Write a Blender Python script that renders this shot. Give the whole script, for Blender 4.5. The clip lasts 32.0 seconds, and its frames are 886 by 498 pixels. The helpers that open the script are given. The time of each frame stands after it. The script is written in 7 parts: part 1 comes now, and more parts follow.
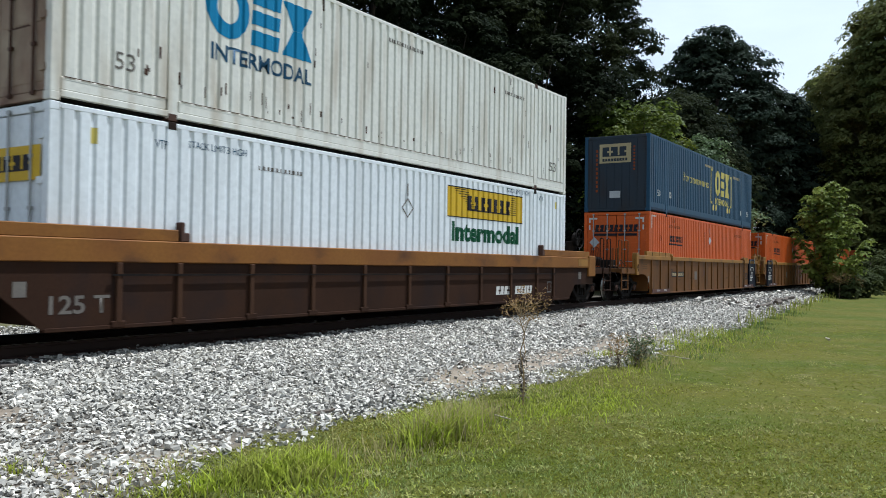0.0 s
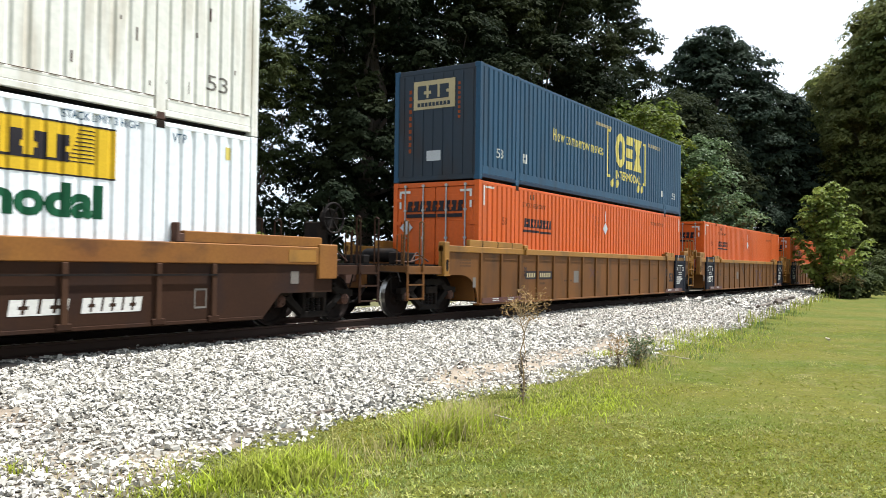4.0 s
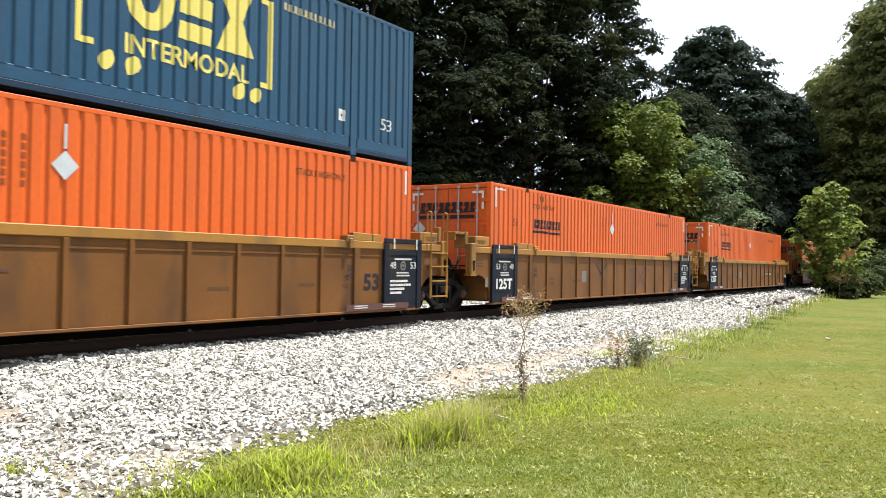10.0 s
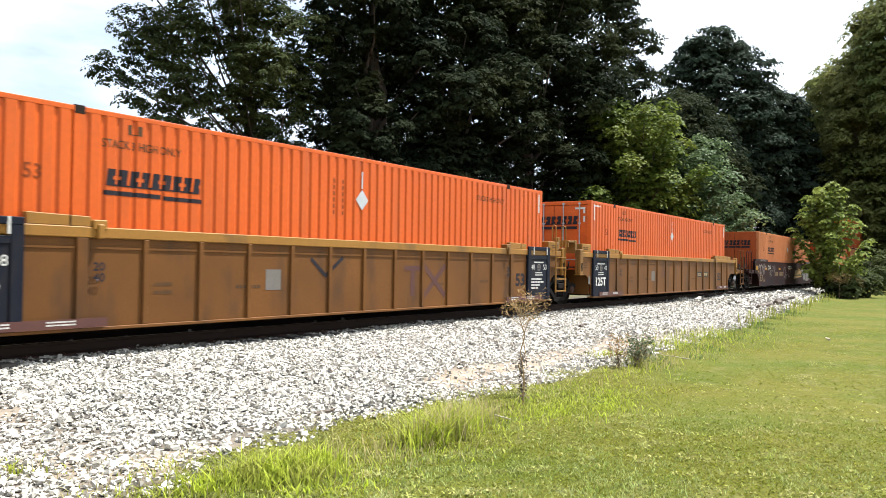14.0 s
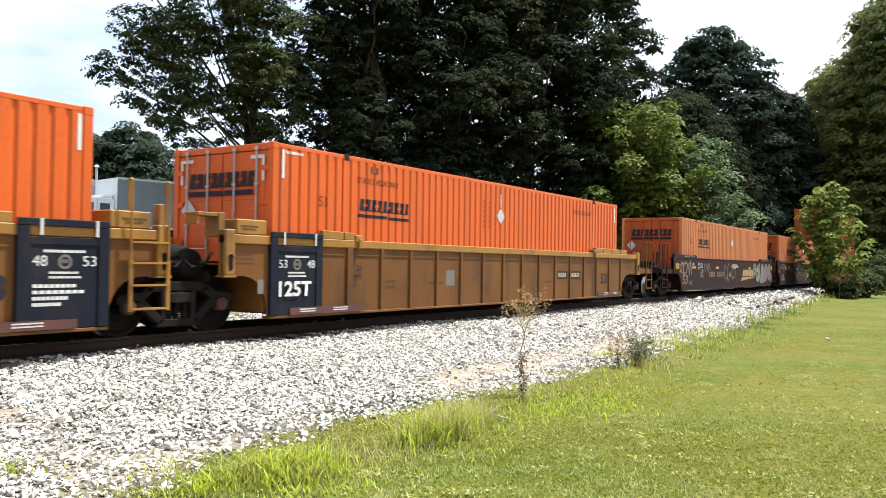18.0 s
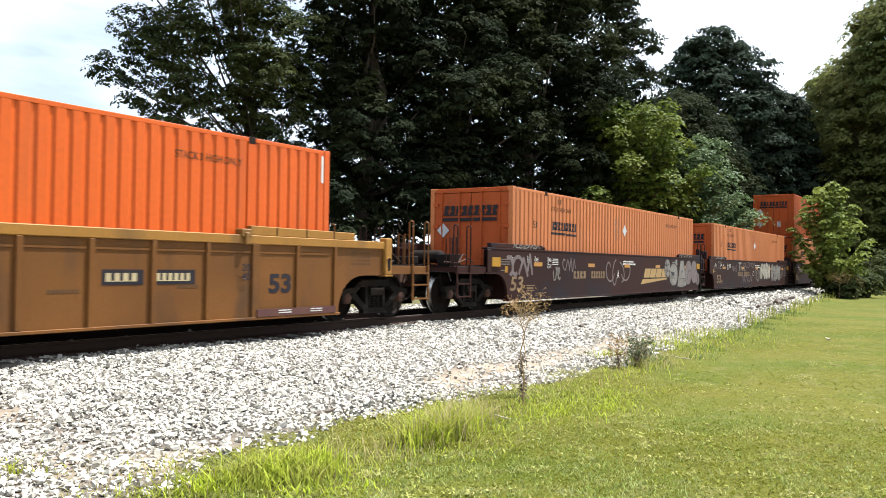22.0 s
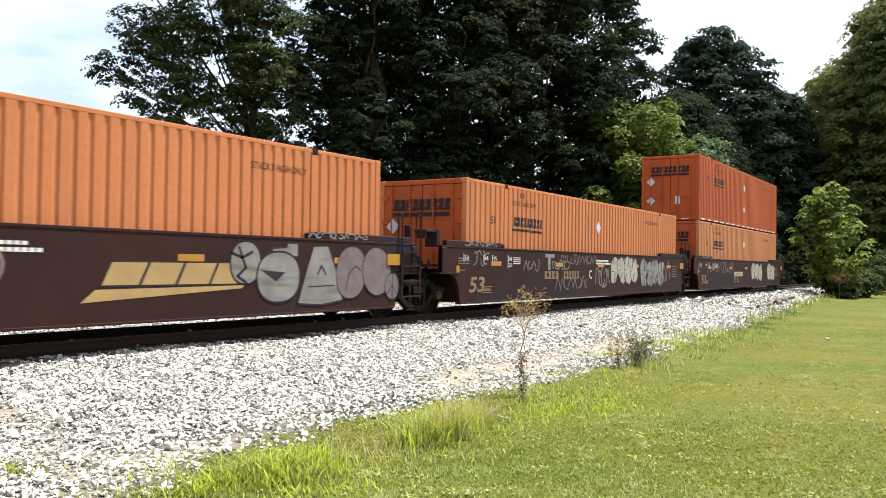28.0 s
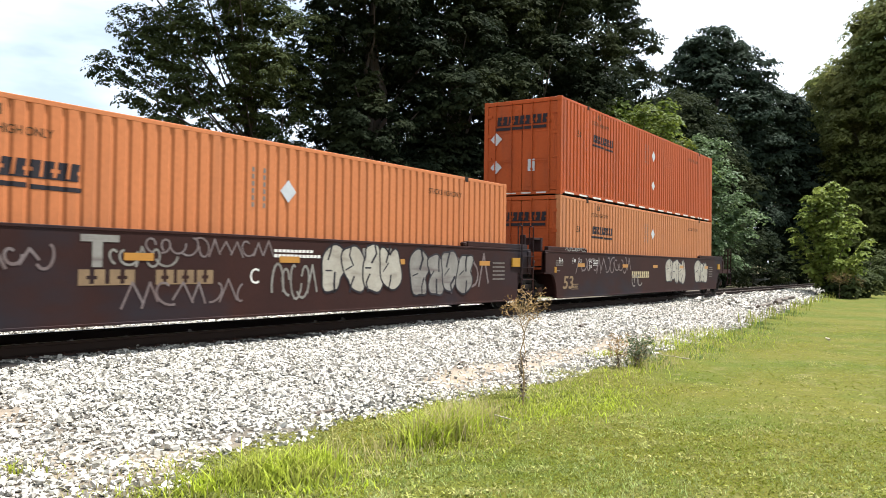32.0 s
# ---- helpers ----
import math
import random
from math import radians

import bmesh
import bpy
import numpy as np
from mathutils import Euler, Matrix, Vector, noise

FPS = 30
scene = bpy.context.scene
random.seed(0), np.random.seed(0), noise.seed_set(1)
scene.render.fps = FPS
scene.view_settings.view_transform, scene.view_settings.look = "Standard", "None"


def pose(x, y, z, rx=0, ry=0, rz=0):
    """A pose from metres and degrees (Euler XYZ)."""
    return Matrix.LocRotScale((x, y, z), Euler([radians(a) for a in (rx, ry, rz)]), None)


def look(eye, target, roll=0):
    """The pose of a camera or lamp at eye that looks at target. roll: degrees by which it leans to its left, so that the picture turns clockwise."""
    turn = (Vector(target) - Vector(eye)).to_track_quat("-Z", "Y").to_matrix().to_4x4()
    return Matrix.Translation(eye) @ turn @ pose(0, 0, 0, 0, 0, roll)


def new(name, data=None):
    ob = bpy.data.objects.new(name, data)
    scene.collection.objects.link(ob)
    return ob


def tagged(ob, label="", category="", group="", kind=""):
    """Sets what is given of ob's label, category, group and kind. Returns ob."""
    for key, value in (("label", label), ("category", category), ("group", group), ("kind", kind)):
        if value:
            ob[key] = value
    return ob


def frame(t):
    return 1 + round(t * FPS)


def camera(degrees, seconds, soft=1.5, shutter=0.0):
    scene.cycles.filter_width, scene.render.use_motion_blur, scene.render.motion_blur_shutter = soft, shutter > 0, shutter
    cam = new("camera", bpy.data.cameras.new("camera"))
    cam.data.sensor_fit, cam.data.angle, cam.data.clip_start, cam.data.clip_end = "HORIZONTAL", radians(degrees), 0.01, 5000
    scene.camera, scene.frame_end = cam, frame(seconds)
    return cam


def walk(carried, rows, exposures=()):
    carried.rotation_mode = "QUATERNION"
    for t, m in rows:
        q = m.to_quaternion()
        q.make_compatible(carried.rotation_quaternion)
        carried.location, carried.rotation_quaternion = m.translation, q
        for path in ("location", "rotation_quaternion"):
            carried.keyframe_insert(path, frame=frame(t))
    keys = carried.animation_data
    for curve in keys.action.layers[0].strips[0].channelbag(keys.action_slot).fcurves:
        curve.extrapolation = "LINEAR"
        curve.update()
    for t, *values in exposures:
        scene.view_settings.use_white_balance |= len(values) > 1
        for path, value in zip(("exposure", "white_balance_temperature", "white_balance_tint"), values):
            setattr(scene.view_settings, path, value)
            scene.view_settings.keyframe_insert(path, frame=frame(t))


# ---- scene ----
# World: rail tops at z = 0, the track runs along x, y points away from the camera.

# ---------------------------------------------------------------- camera
EYE = (0.0, 0.0, 1.148)
YAW, PITCH, ROLL = 56.93, 1.11, 0.82


def aim(pitch):
    a, b = radians(YAW), radians(pitch)
    d = Vector((math.sin(a) * math.cos(b), math.cos(a) * math.cos(b), math.sin(b)))
    return look(EYE, Vector(EYE) + d, ROLL)


cam = camera(56.36, 32.0, soft=0.65, shutter=0.4)
walk(cam, [(0, aim(PITCH)), (29.8, aim(PITCH)), (30.0, aim(PITCH - 0.27)), (30.2, aim(PITCH + 0.05)), (30.4, aim(PITCH)), (32, aim(PITCH))],
     exposures=[(0, 0.26, 5450, 8), (2.0, 0.50, 5600, 8), (3.5, 0.94, 5850, 9), (5.5, 1.38, 6000, 10), (6.5, 1.34, 6000, 10), (12.0, 1.40, 6000, 10), (32, 1.33, 6000, 10)])

# ---------------------------------------------------------------- light
SUN_TO = Vector((0.36, -0.21, 0.90)).normalized()
sun_data = bpy.data.lights.new("sun", "SUN")
sun_data.energy, sun_data.angle, sun_data.color = 5.0, radians(0.53), (1.0, 0.95, 0.86)
sun = new("sun", sun_data)
sun.matrix_world = look((0, 0, 60), Vector((0, 0, 60)) - SUN_TO)

world = bpy.data.worlds.new("sky")
scene.world = world
world.use_nodes = True
wn, wl = world.node_tree.nodes, world.node_tree.links
wn.clear()
sky = wn.new("ShaderNodeTexSky")
sky.sky_type, sky.sun_disc = "NISHITA", False
sky.sun_elevation = math.asin(SUN_TO.z)
sky.sun_rotation = math.atan2(SUN_TO.x, SUN_TO.y)
sky.dust_density, sky.air_density = 2.0, 1.0
coord = wn.new("ShaderNodeTexCoord")
squash = wn.new("ShaderNodeMapping")
squash.inputs["Scale"].default_value = (1.6, 1.6, 5.0)
puffs = wn.new("ShaderNodeTexNoise")
puffs.inputs["Scale"].default_value, puffs.inputs["Detail"].default_value = 1.7, 6.0
puff_ramp = wn.new("ShaderNodeMapRange")
puff_ramp.inputs["From Min"].default_value, puff_ramp.inputs["From Max"].default_value = 0.38, 0.62
puff_ramp.inputs["To Min"].default_value, puff_ramp.inputs["To Max"].default_value = 0.36, 1.0
cloud = wn.new("ShaderNodeMix")
cloud.data_type = "RGBA"
cloud.inputs["B"].default_value = (11.3, 12.1, 12.5, 1)
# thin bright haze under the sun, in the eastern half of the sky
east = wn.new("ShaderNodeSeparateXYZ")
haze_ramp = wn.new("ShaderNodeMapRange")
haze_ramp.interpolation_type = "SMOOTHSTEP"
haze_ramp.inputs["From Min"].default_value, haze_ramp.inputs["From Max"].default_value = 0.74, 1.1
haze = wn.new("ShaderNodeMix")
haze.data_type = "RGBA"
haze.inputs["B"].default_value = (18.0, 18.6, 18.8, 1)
back = wn.new("ShaderNodeBackground")
back.inputs["Strength"].default_value = 0.055
wout = wn.new("ShaderNodeOutputWorld")
wl.new(coord.outputs["Generated"], squash.inputs["Vector"])
wl.new(squash.outputs["Vector"], puffs.inputs["Vector"])
wl.new(puffs.outputs["Fac"], puff_ramp.inputs["Value"])
wl.new(puff_ramp.outputs["Result"], cloud.inputs["Factor"])
wl.new(sky.outputs["Color"], cloud.inputs["A"])
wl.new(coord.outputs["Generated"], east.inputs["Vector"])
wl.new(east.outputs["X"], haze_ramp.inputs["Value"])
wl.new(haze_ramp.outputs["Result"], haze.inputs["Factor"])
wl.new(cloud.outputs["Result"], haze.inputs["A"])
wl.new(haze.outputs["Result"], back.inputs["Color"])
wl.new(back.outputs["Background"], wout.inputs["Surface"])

# ---------------------------------------------------------------- materials


def material(name, base, rough=0.6, metal=0.0, second=None, scale=3.0, mix=0.5, grime=None, grime_scale=(1, 1, 1), grime_amount=0.0,
             fine=40.0, bump=0.2, bump_depth=0.004, island=0.0, by_object=0.0, through_light=0.0, coords="Object", ior=1.45, gloss=0.5):
    """A surface with slow colour drift, grime patches, fine grain and relief."""
    m = bpy.data.materials.new(name)
    m.use_nodes = True
    n, l = m.node_tree.nodes, m.node_tree.links
    n.clear()
    out = n.new("ShaderNodeOutputMaterial")
    sh = n.new("ShaderNodeBsdfPrincipled")
    tc = n.new("ShaderNodeTexCoord")
    sh.inputs["Roughness"].default_value, sh.inputs["Metallic"].default_value = rough, metal
    sh.inputs["IOR"].default_value, sh.inputs["Specular IOR Level"].default_value = ior, gloss

    def mixer(fac, a, b):
        x = n.new("ShaderNodeMix")
        x.data_type = "RGBA"
        for src, sock in ((fac, x.inputs["Factor"]), (a, x.inputs["A"]), (b, x.inputs["B"])):
            if isinstance(src, bpy.types.NodeSocket):
                l.new(src, sock)
            elif isinstance(src, tuple):
                sock.default_value = (*src, 1) if len(src) == 3 else src
            else:
                sock.default_value = src
        return x.outputs["Result"]

    def fractal(sc, lo, hi, amount, stretch=None, detail=5.0):
        x = n.new("ShaderNodeTexNoise")
        x.inputs["Scale"].default_value, x.inputs["Detail"].default_value = sc, detail
        if stretch:
            mp = n.new("ShaderNodeMapping")
            mp.inputs["Scale"].default_value = stretch
            l.new(tc.outputs[coords], mp.inputs["Vector"])
            l.new(mp.outputs["Vector"], x.inputs["Vector"])
        else:
            l.new(tc.outputs[coords], x.inputs["Vector"])
        r = n.new("ShaderNodeMapRange")
        r.inputs["From Min"].default_value, r.inputs["From Max"].default_value = lo, hi
        r.inputs["To Max"].default_value = amount
        l.new(x.outputs["Fac"], r.inputs["Value"])
        return r.outputs["Result"], x.outputs["Fac"]

    second = second or tuple(min(1, c * 0.72) for c in base)
    slow, _ = fractal(scale, 0.3, 0.7, mix)
    colour = mixer(slow, base, second)
    fine_fac, fine_raw = fractal(fine, 0.35, 0.75, 0.35, detail=3.0)
    colour = mixer(fine_fac, colour, tuple(c * 0.6 for c in base))
    if grime:
        g, _ = fractal(1.0, 0.52, 0.72, grime_amount, grime_scale, 6.0)
        colour = mixer(g, colour, grime)
    if island or by_object:
        if island:
            rnd = n.new("ShaderNodeNewGeometry").outputs["Random Per Island"]
        else:
            rnd = n.new("ShaderNodeObjectInfo").outputs["Random"]
        r = n.new("ShaderNodeMapRange")
        amt = island or by_object
        r.inputs["To Min"].default_value, r.inputs["To Max"].default_value = 1 - amt, 1 + amt
        l.new(rnd, r.inputs["Value"])
        v = n.new("ShaderNodeHueSaturation")
        l.new(r.outputs["Result"], v.inputs["Value"])
        l.new(colour, v.inputs["Color"])
        colour = v.outputs["Color"]
    l.new(colour, sh.inputs["Base Color"])
    if bump:
        b = n.new("ShaderNodeBump")
        b.inputs["Strength"].default_value, b.inputs["Distance"].default_value = bump, bump_depth
        l.new(fine_raw, b.inputs["Height"])
        l.new(b.outputs["Normal"], sh.inputs["Normal"])
    if through_light:
        tr = n.new("ShaderNodeBsdfTranslucent")
        l.new(colour, tr.inputs["Color"])
        mx = n.new("ShaderNodeMixShader")
        mx.inputs["Fac"].default_value = through_light
        l.new(sh.outputs["BSDF"], mx.inputs[1])
        l.new(tr.outputs["BSDF"], mx.inputs[2])
        l.new(mx.outputs["Shader"], out.inputs["Surface"])
    else:
        l.new(sh.outputs["BSDF"], out.inputs["Surface"])
    return m


STREAK = (2.2, 2.2, 0.35)
M = {
    "orange": material("orange_paint", (0.53, 0.090, 0.006), 0.5, second=(0.45, 0.070, 0.005), scale=0.6, grime=(0.231, 0.066, 0.0198), grime_scale=STREAK, grime_amount=0.35, fine=14, bump=0.05, gloss=0.3),
    "orange_faded": material("faded_orange_paint", (0.43, 0.150, 0.056), 0.65, second=(0.37, 0.115, 0.040), scale=0.5, grime=(0.25, 0.10, 0.045), grime_scale=STREAK, grime_amount=0.45, fine=14, bump=0.05, gloss=0.15),
    "orange_pale": material("sun_bleached_orange_paint", (0.40, 0.160, 0.066), 0.68, second=(0.34, 0.12, 0.045), scale=0.5, grime=(0.25, 0.105, 0.05), grime_scale=STREAK, grime_amount=0.45, fine=14, bump=0.05, gloss=0.15),
    # weathered paint of the top container; on end walls it stands for their shade
    "orange_deep": material("weathered_orange_and_end_shade", (0.35, 0.070, 0.016), 0.6, second=(0.27, 0.050, 0.012), scale=0.5, grime=(0.15, 0.045, 0.022), grime_scale=STREAK, grime_amount=0.45, fine=14, bump=0.05, gloss=0.15),
    "blue": material("dark_blue_paint", (0.0105, 0.047, 0.094), 0.5, second=(0.014, 0.060, 0.112), scale=0.6, grime=(0.0126, 0.0189, 0.0284), grime_scale=STREAK, grime_amount=0.5, fine=14, bump=0.05, gloss=0.3),
    "blue_rail": material("navy_rail_paint", (0.0055, 0.019, 0.044), 0.55, second=(0.008, 0.025, 0.055), scale=0.8, grime=(0.012, 0.010, 0.010), grime_scale=STREAK, grime_amount=0.5, fine=14, bump=0.05, gloss=0.25),
    # grime plus the shade of the unlit end, both in the colour
    "blue_end": material("grimy_shaded_blue_paint", (0.0048, 0.015, 0.0285), 0.6, second=(0.006, 0.009, 0.012), scale=0.9, grime=(0.009, 0.0042, 0.0036), grime_scale=(1.5, 1.5, 0.5), grime_amount=0.8, fine=14, bump=0.05),
    "white_old": material("dirty_white_paint", (0.74, 0.72, 0.65), 0.5, second=(0.63, 0.6, 0.52), scale=0.7, grime=(0.3612, 0.2838, 0.1892), grime_scale=(3.0, 3.0, 0.4), grime_amount=0.6, fine=12, bump=0.05),
    "white": material("white_paint", (0.76, 0.78, 0.79), 0.4, second=(0.69, 0.71, 0.72), scale=0.7, grime=(0.43, 0.43, 0.4128), grime_scale=STREAK, grime_amount=0.4, fine=12, bump=0.04),
    "white_rusty": material("rust_stained_white_paint", (0.364, 0.28, 0.189), 0.7, second=(0.168, 0.077, 0.042), scale=1.6, mix=0.8, grime=(0.098, 0.042, 0.0245), grime_scale=(2, 2, 1), grime_amount=0.8, fine=12, bump=0.1),
    "rust": material("rust", (0.062, 0.024, 0.012), 0.85, second=(0.035, 0.016, 0.01), scale=6, fine=50),
    "ochre": material("mustard_car_paint", (0.150, 0.062, 0.015), 0.6, second=(0.085, 0.036, 0.011), scale=0.7, grime=(0.055, 0.03, 0.015), grime_scale=(1.4, 1.4, 0.6), grime_amount=0.9, fine=20, bump=0.08, mix=0.8, gloss=0.15),
    "ochre_light": material("fresh_mustard_paint", (0.27, 0.13, 0.022), 0.55, second=(0.19, 0.086, 0.016), scale=1.2, grime=(0.09, 0.05, 0.02), grime_scale=(1.4, 1.4, 0.8), grime_amount=0.75, fine=20, bump=0.08, gloss=0.25),
    "ochre_rust": material("rusty_ochre_sill_paint", (0.17, 0.066, 0.016), 0.7, second=(0.23, 0.1, 0.018), scale=1.1, mix=0.8, grime=(0.06, 0.028, 0.014), grime_scale=(1.2, 1.2, 2.0), grime_amount=0.85, fine=22, bump=0.1, gloss=0.2),
    "brown_old": material("grimy_brown_car_paint", (0.030, 0.0160, 0.0105), 0.85, second=(0.046, 0.022, 0.0125), scale=0.9, mix=0.7, grime=(0.020, 0.0145, 0.014), grime_scale=(1.0, 1.0, 0.8), grime_amount=0.8, fine=22, bump=0.1, gloss=0.06),
    "brown_post": material("worn_brown_post_paint", (0.062, 0.031, 0.017), 0.8, second=(0.040, 0.021, 0.014), scale=1.5, mix=0.8, fine=22, bump=0.1, gloss=0.08),
    "brown": material("oxide_brown_car_paint", (0.033, 0.0125, 0.0092), 0.7, second=(0.019, 0.0095, 0.0090), scale=0.55, mix=0.9, grime=(0.0165, 0.0150, 0.0190), grime_scale=(0.5, 0.5, 1.1), grime_amount=0.9, fine=22, bump=0.06, gloss=0.1),
    "maroon": material("maroon_stencil_paint", (0.060, 0.016, 0.014), 0.7, second=(0.085, 0.030, 0.016), scale=2.0, mix=0.8, fine=25),
    "panel_black": material("slate_black_panel_paint", (0.009, 0.0105, 0.017), 0.65, second=(0.013, 0.0145, 0.02), scale=2, grime=(0.05, 0.037, 0.027), grime_scale=(1.5, 1.5, 0.6), grime_amount=0.35, fine=20, bump=0.05, gloss=0.1),
    "steel_dark": material("grimy_black_steel", (0.008, 0.007, 0.0065), 0.8, second=(0.015, 0.011, 0.009), scale=3, mix=0.7, grime=(0.035, 0.022, 0.014), grime_scale=(2, 2, 2), grime_amount=0.45, fine=30, bump=0.15, gloss=0.1),
    "truck_frame": material("dusty_cast_steel", (0.0085, 0.0070, 0.0062), 0.85, second=(0.016, 0.012, 0.009), scale=4, mix=0.7, grime=(0.045, 0.028, 0.017), grime_scale=(2, 2, 2), grime_amount=0.5, fine=30, bump=0.2, gloss=0.1),
    "wheel": material("rolled_wheel_steel", (0.008, 0.0062, 0.0055), 0.7, second=(0.016, 0.010, 0.008), scale=4, mix=0.8, fine=30, bump=0.1, gloss=0.05),
    "tread": material("polished_rail_steel", (0.45, 0.43, 0.40), 0.3, metal=1.0, second=(0.33, 0.30, 0.27), scale=5, fine=60, bump=0.05),
    "rail": material("rusty_rail_steel", (0.036, 0.02, 0.014), 0.8, second=(0.022, 0.015, 0.012), scale=3, fine=40, bump=0.2, coords="Generated", gloss=0.2),
    "tie": material("creosoted_timber", (0.042, 0.033, 0.027), 0.9, second=(0.072, 0.06, 0.051), scale=4, mix=0.8, fine=30, bump=0.4, by_object=0.3),
    "galv": material("galvanised_steel", (0.384, 0.384, 0.376), 0.45, metal=0.6, second=(0.288, 0.28, 0.272), scale=4, fine=30, bump=0.05),
    "mark_black": material("black_lettering", (0.015, 0.0132, 0.018), 0.6, second=(0.036, 0.03, 0.03), scale=3, fine=30, bump=0, gloss=0.15),
    "mark_white": material("white_lettering", (0.592, 0.576, 0.536), 0.55, second=(0.44, 0.416, 0.368), scale=3, fine=30, bump=0, gloss=0.15),
    "mark_cream": material("cream_lettering", (0.4, 0.33, 0.185), 0.6, second=(0.29, 0.235, 0.14), scale=3, fine=30, bump=0, gloss=0.15),
    "mark_tan": material("weathered_tan_lettering", (0.20, 0.135, 0.075), 0.65, second=(0.13, 0.085, 0.05), scale=3, mix=0.8, fine=30, bump=0, gloss=0.12),
    "mark_gold": material("dull_gold_lettering", (0.34, 0.225, 0.090), 0.6, second=(0.25, 0.16, 0.07), scale=3, mix=0.8, fine=30, bump=0, gloss=0.12),
    "mark_yellow": material("yellow_lettering", (0.6, 0.495, 0.12), 0.5, second=(0.51, 0.4125, 0.1125), scale=3, fine=30, bump=0, gloss=0.15),
    "mark_blue": material("bright_blue_lettering", (0.0188, 0.1875, 0.375), 0.5, second=(0.03, 0.225, 0.4125), scale=3, fine=30, bump=0, gloss=0.15),
    "mark_navy": material("navy_lettering", (0.021, 0.07, 0.133), 0.5, scale=3, fine=30, bump=0, gloss=0.15),
    "mark_green": material("dark_green_lettering", (0.0105, 0.0735, 0.0315), 0.5, scale=3, fine=30, bump=0, gloss=0.15),
    "mark_grey": material("faint_grey_lettering", (0.156, 0.138, 0.12), 0.6, scale=3, fine=30, bump=0, gloss=0.15),
    "mark_dim": material("dark_worn_lettering", (0.060, 0.034, 0.018), 0.7, second=(0.11, 0.055, 0.02), scale=3, mix=0.8, fine=30, bump=0, gloss=0.15),
    "mark_rust": material("faint_rust_lettering", (0.216, 0.048, 0.012), 0.6, scale=3, fine=30, bump=0, gloss=0.15),
    "sign_yellow": material("yellow_panel_paint", (0.62, 0.40, 0.015), 0.5, second=(0.52, 0.32, 0.015), scale=3, fine=30, bump=0, gloss=0.2),
    "patch_yellow": material("worn_yellow_patch_paint", (0.32, 0.165, 0.014), 0.6, second=(0.22, 0.11, 0.014), scale=3, fine=30, bump=0, gloss=0.2),
    "reflector": material("orange_yellow_reflector", (0.34, 0.150, 0.012), 0.5, second=(0.22, 0.095, 0.012), scale=3, fine=30, bump=0),
    "paint_silver": material("pale_spray_paint", (0.205, 0.192, 0.170), 0.7, second=(0.120, 0.104, 0.090), scale=2.5, mix=0.8, grime=(0.085, 0.062, 0.055), grime_scale=(0.9, 0.9, 9.0), grime_amount=0.7, fine=20, bump=0, gloss=0.15),
    "paint_cream": material("cream_spray_paint", (0.33, 0.305, 0.25), 0.7, second=(0.24, 0.21, 0.165), scale=2.5, mix=0.8, grime=(0.12, 0.09, 0.07), grime_scale=(1.2, 1.2, 7.0), grime_amount=0.5, fine=20, bump=0, gloss=0.15),
    "paint_faint": material("thin_grey_spray_paint", (0.13, 0.104, 0.1008), 0.65, second=(0.0845, 0.0488, 0.0423), scale=3.5, mix=0.9, fine=20, bump=0),
    "placard": material("white_placard", (0.42, 0.43, 0.44), 0.6, second=(0.33, 0.335, 0.34), scale=5, fine=30, bump=0),
    "timber": material("dark_car_floor", (0.025, 0.02, 0.0175), 0.9, fine=20),
}

# ---------------------------------------------------------------- mesh helpers


def box(bm, x0, x1, y0, y1, z0, z1):
    v = [bm.verts.new(c) for c in ((x0, y0, z0), (x1, y0, z0), (x1, y1, z0), (x0, y1, z0), (x0, y0, z1), (x1, y0, z1), (x1, y1, z1), (x0, y1, z1))]
    for f in ((3, 2, 1, 0), (4, 5, 6, 7), (0, 1, 5, 4), (1, 2, 6, 5), (2, 3, 7, 6), (3, 0, 4, 7)):
        bm.faces.new([v[i] for i in f])
    return v


def rod(bm, a, b, r, seg=8, r2=None):
    a, b = Vector(a), Vector(b)
    q = (b - a).to_track_quat("Z", "Y")
    rings = []
    for c, rr in ((a, r), (b, r if r2 is None else r2)):
        rings.append([bm.verts.new(c + q @ Vector((rr * math.cos(k * math.tau / seg), rr * math.sin(k * math.tau / seg), 0))) for k in range(seg)])
    for k in range(seg):
        bm.faces.new((rings[0][k], rings[0][(k + 1) % seg], rings[1][(k + 1) % seg], rings[1][k]))
    bm.faces.new(rings[0][::-1])
    bm.faces.new(rings[1])


def pipe(bm, pts, r, seg=8, r2=None):
    """One bent tube through the points, narrowing to r2 where that is given."""
    pts = [Vector(p) for p in pts]
    rings = []
    for k, p in enumerate(pts):
        way = (pts[min(k + 1, len(pts) - 1)] - pts[max(k - 1, 0)]).normalized()
        side = way.cross(Vector((0.31, 0.87, 0.38))).normalized() if k == 0 else (side - way * side.dot(way)).normalized()
        up = way.cross(side)
        rings.append([bm.verts.new(p + (side * math.cos(j * math.tau / seg) + up * math.sin(j * math.tau / seg)) * (r if r2 is None else r + (r2 - r) * k / (len(pts) - 1))) for j in range(seg)])
    for a, b in zip(rings, rings[1:]):
        for j in range(seg):
            bm.faces.new((a[j], a[(j + 1) % seg], b[(j + 1) % seg], b[j]))
    bm.faces.new(rings[0][::-1])
    bm.faces.new(rings[-1])


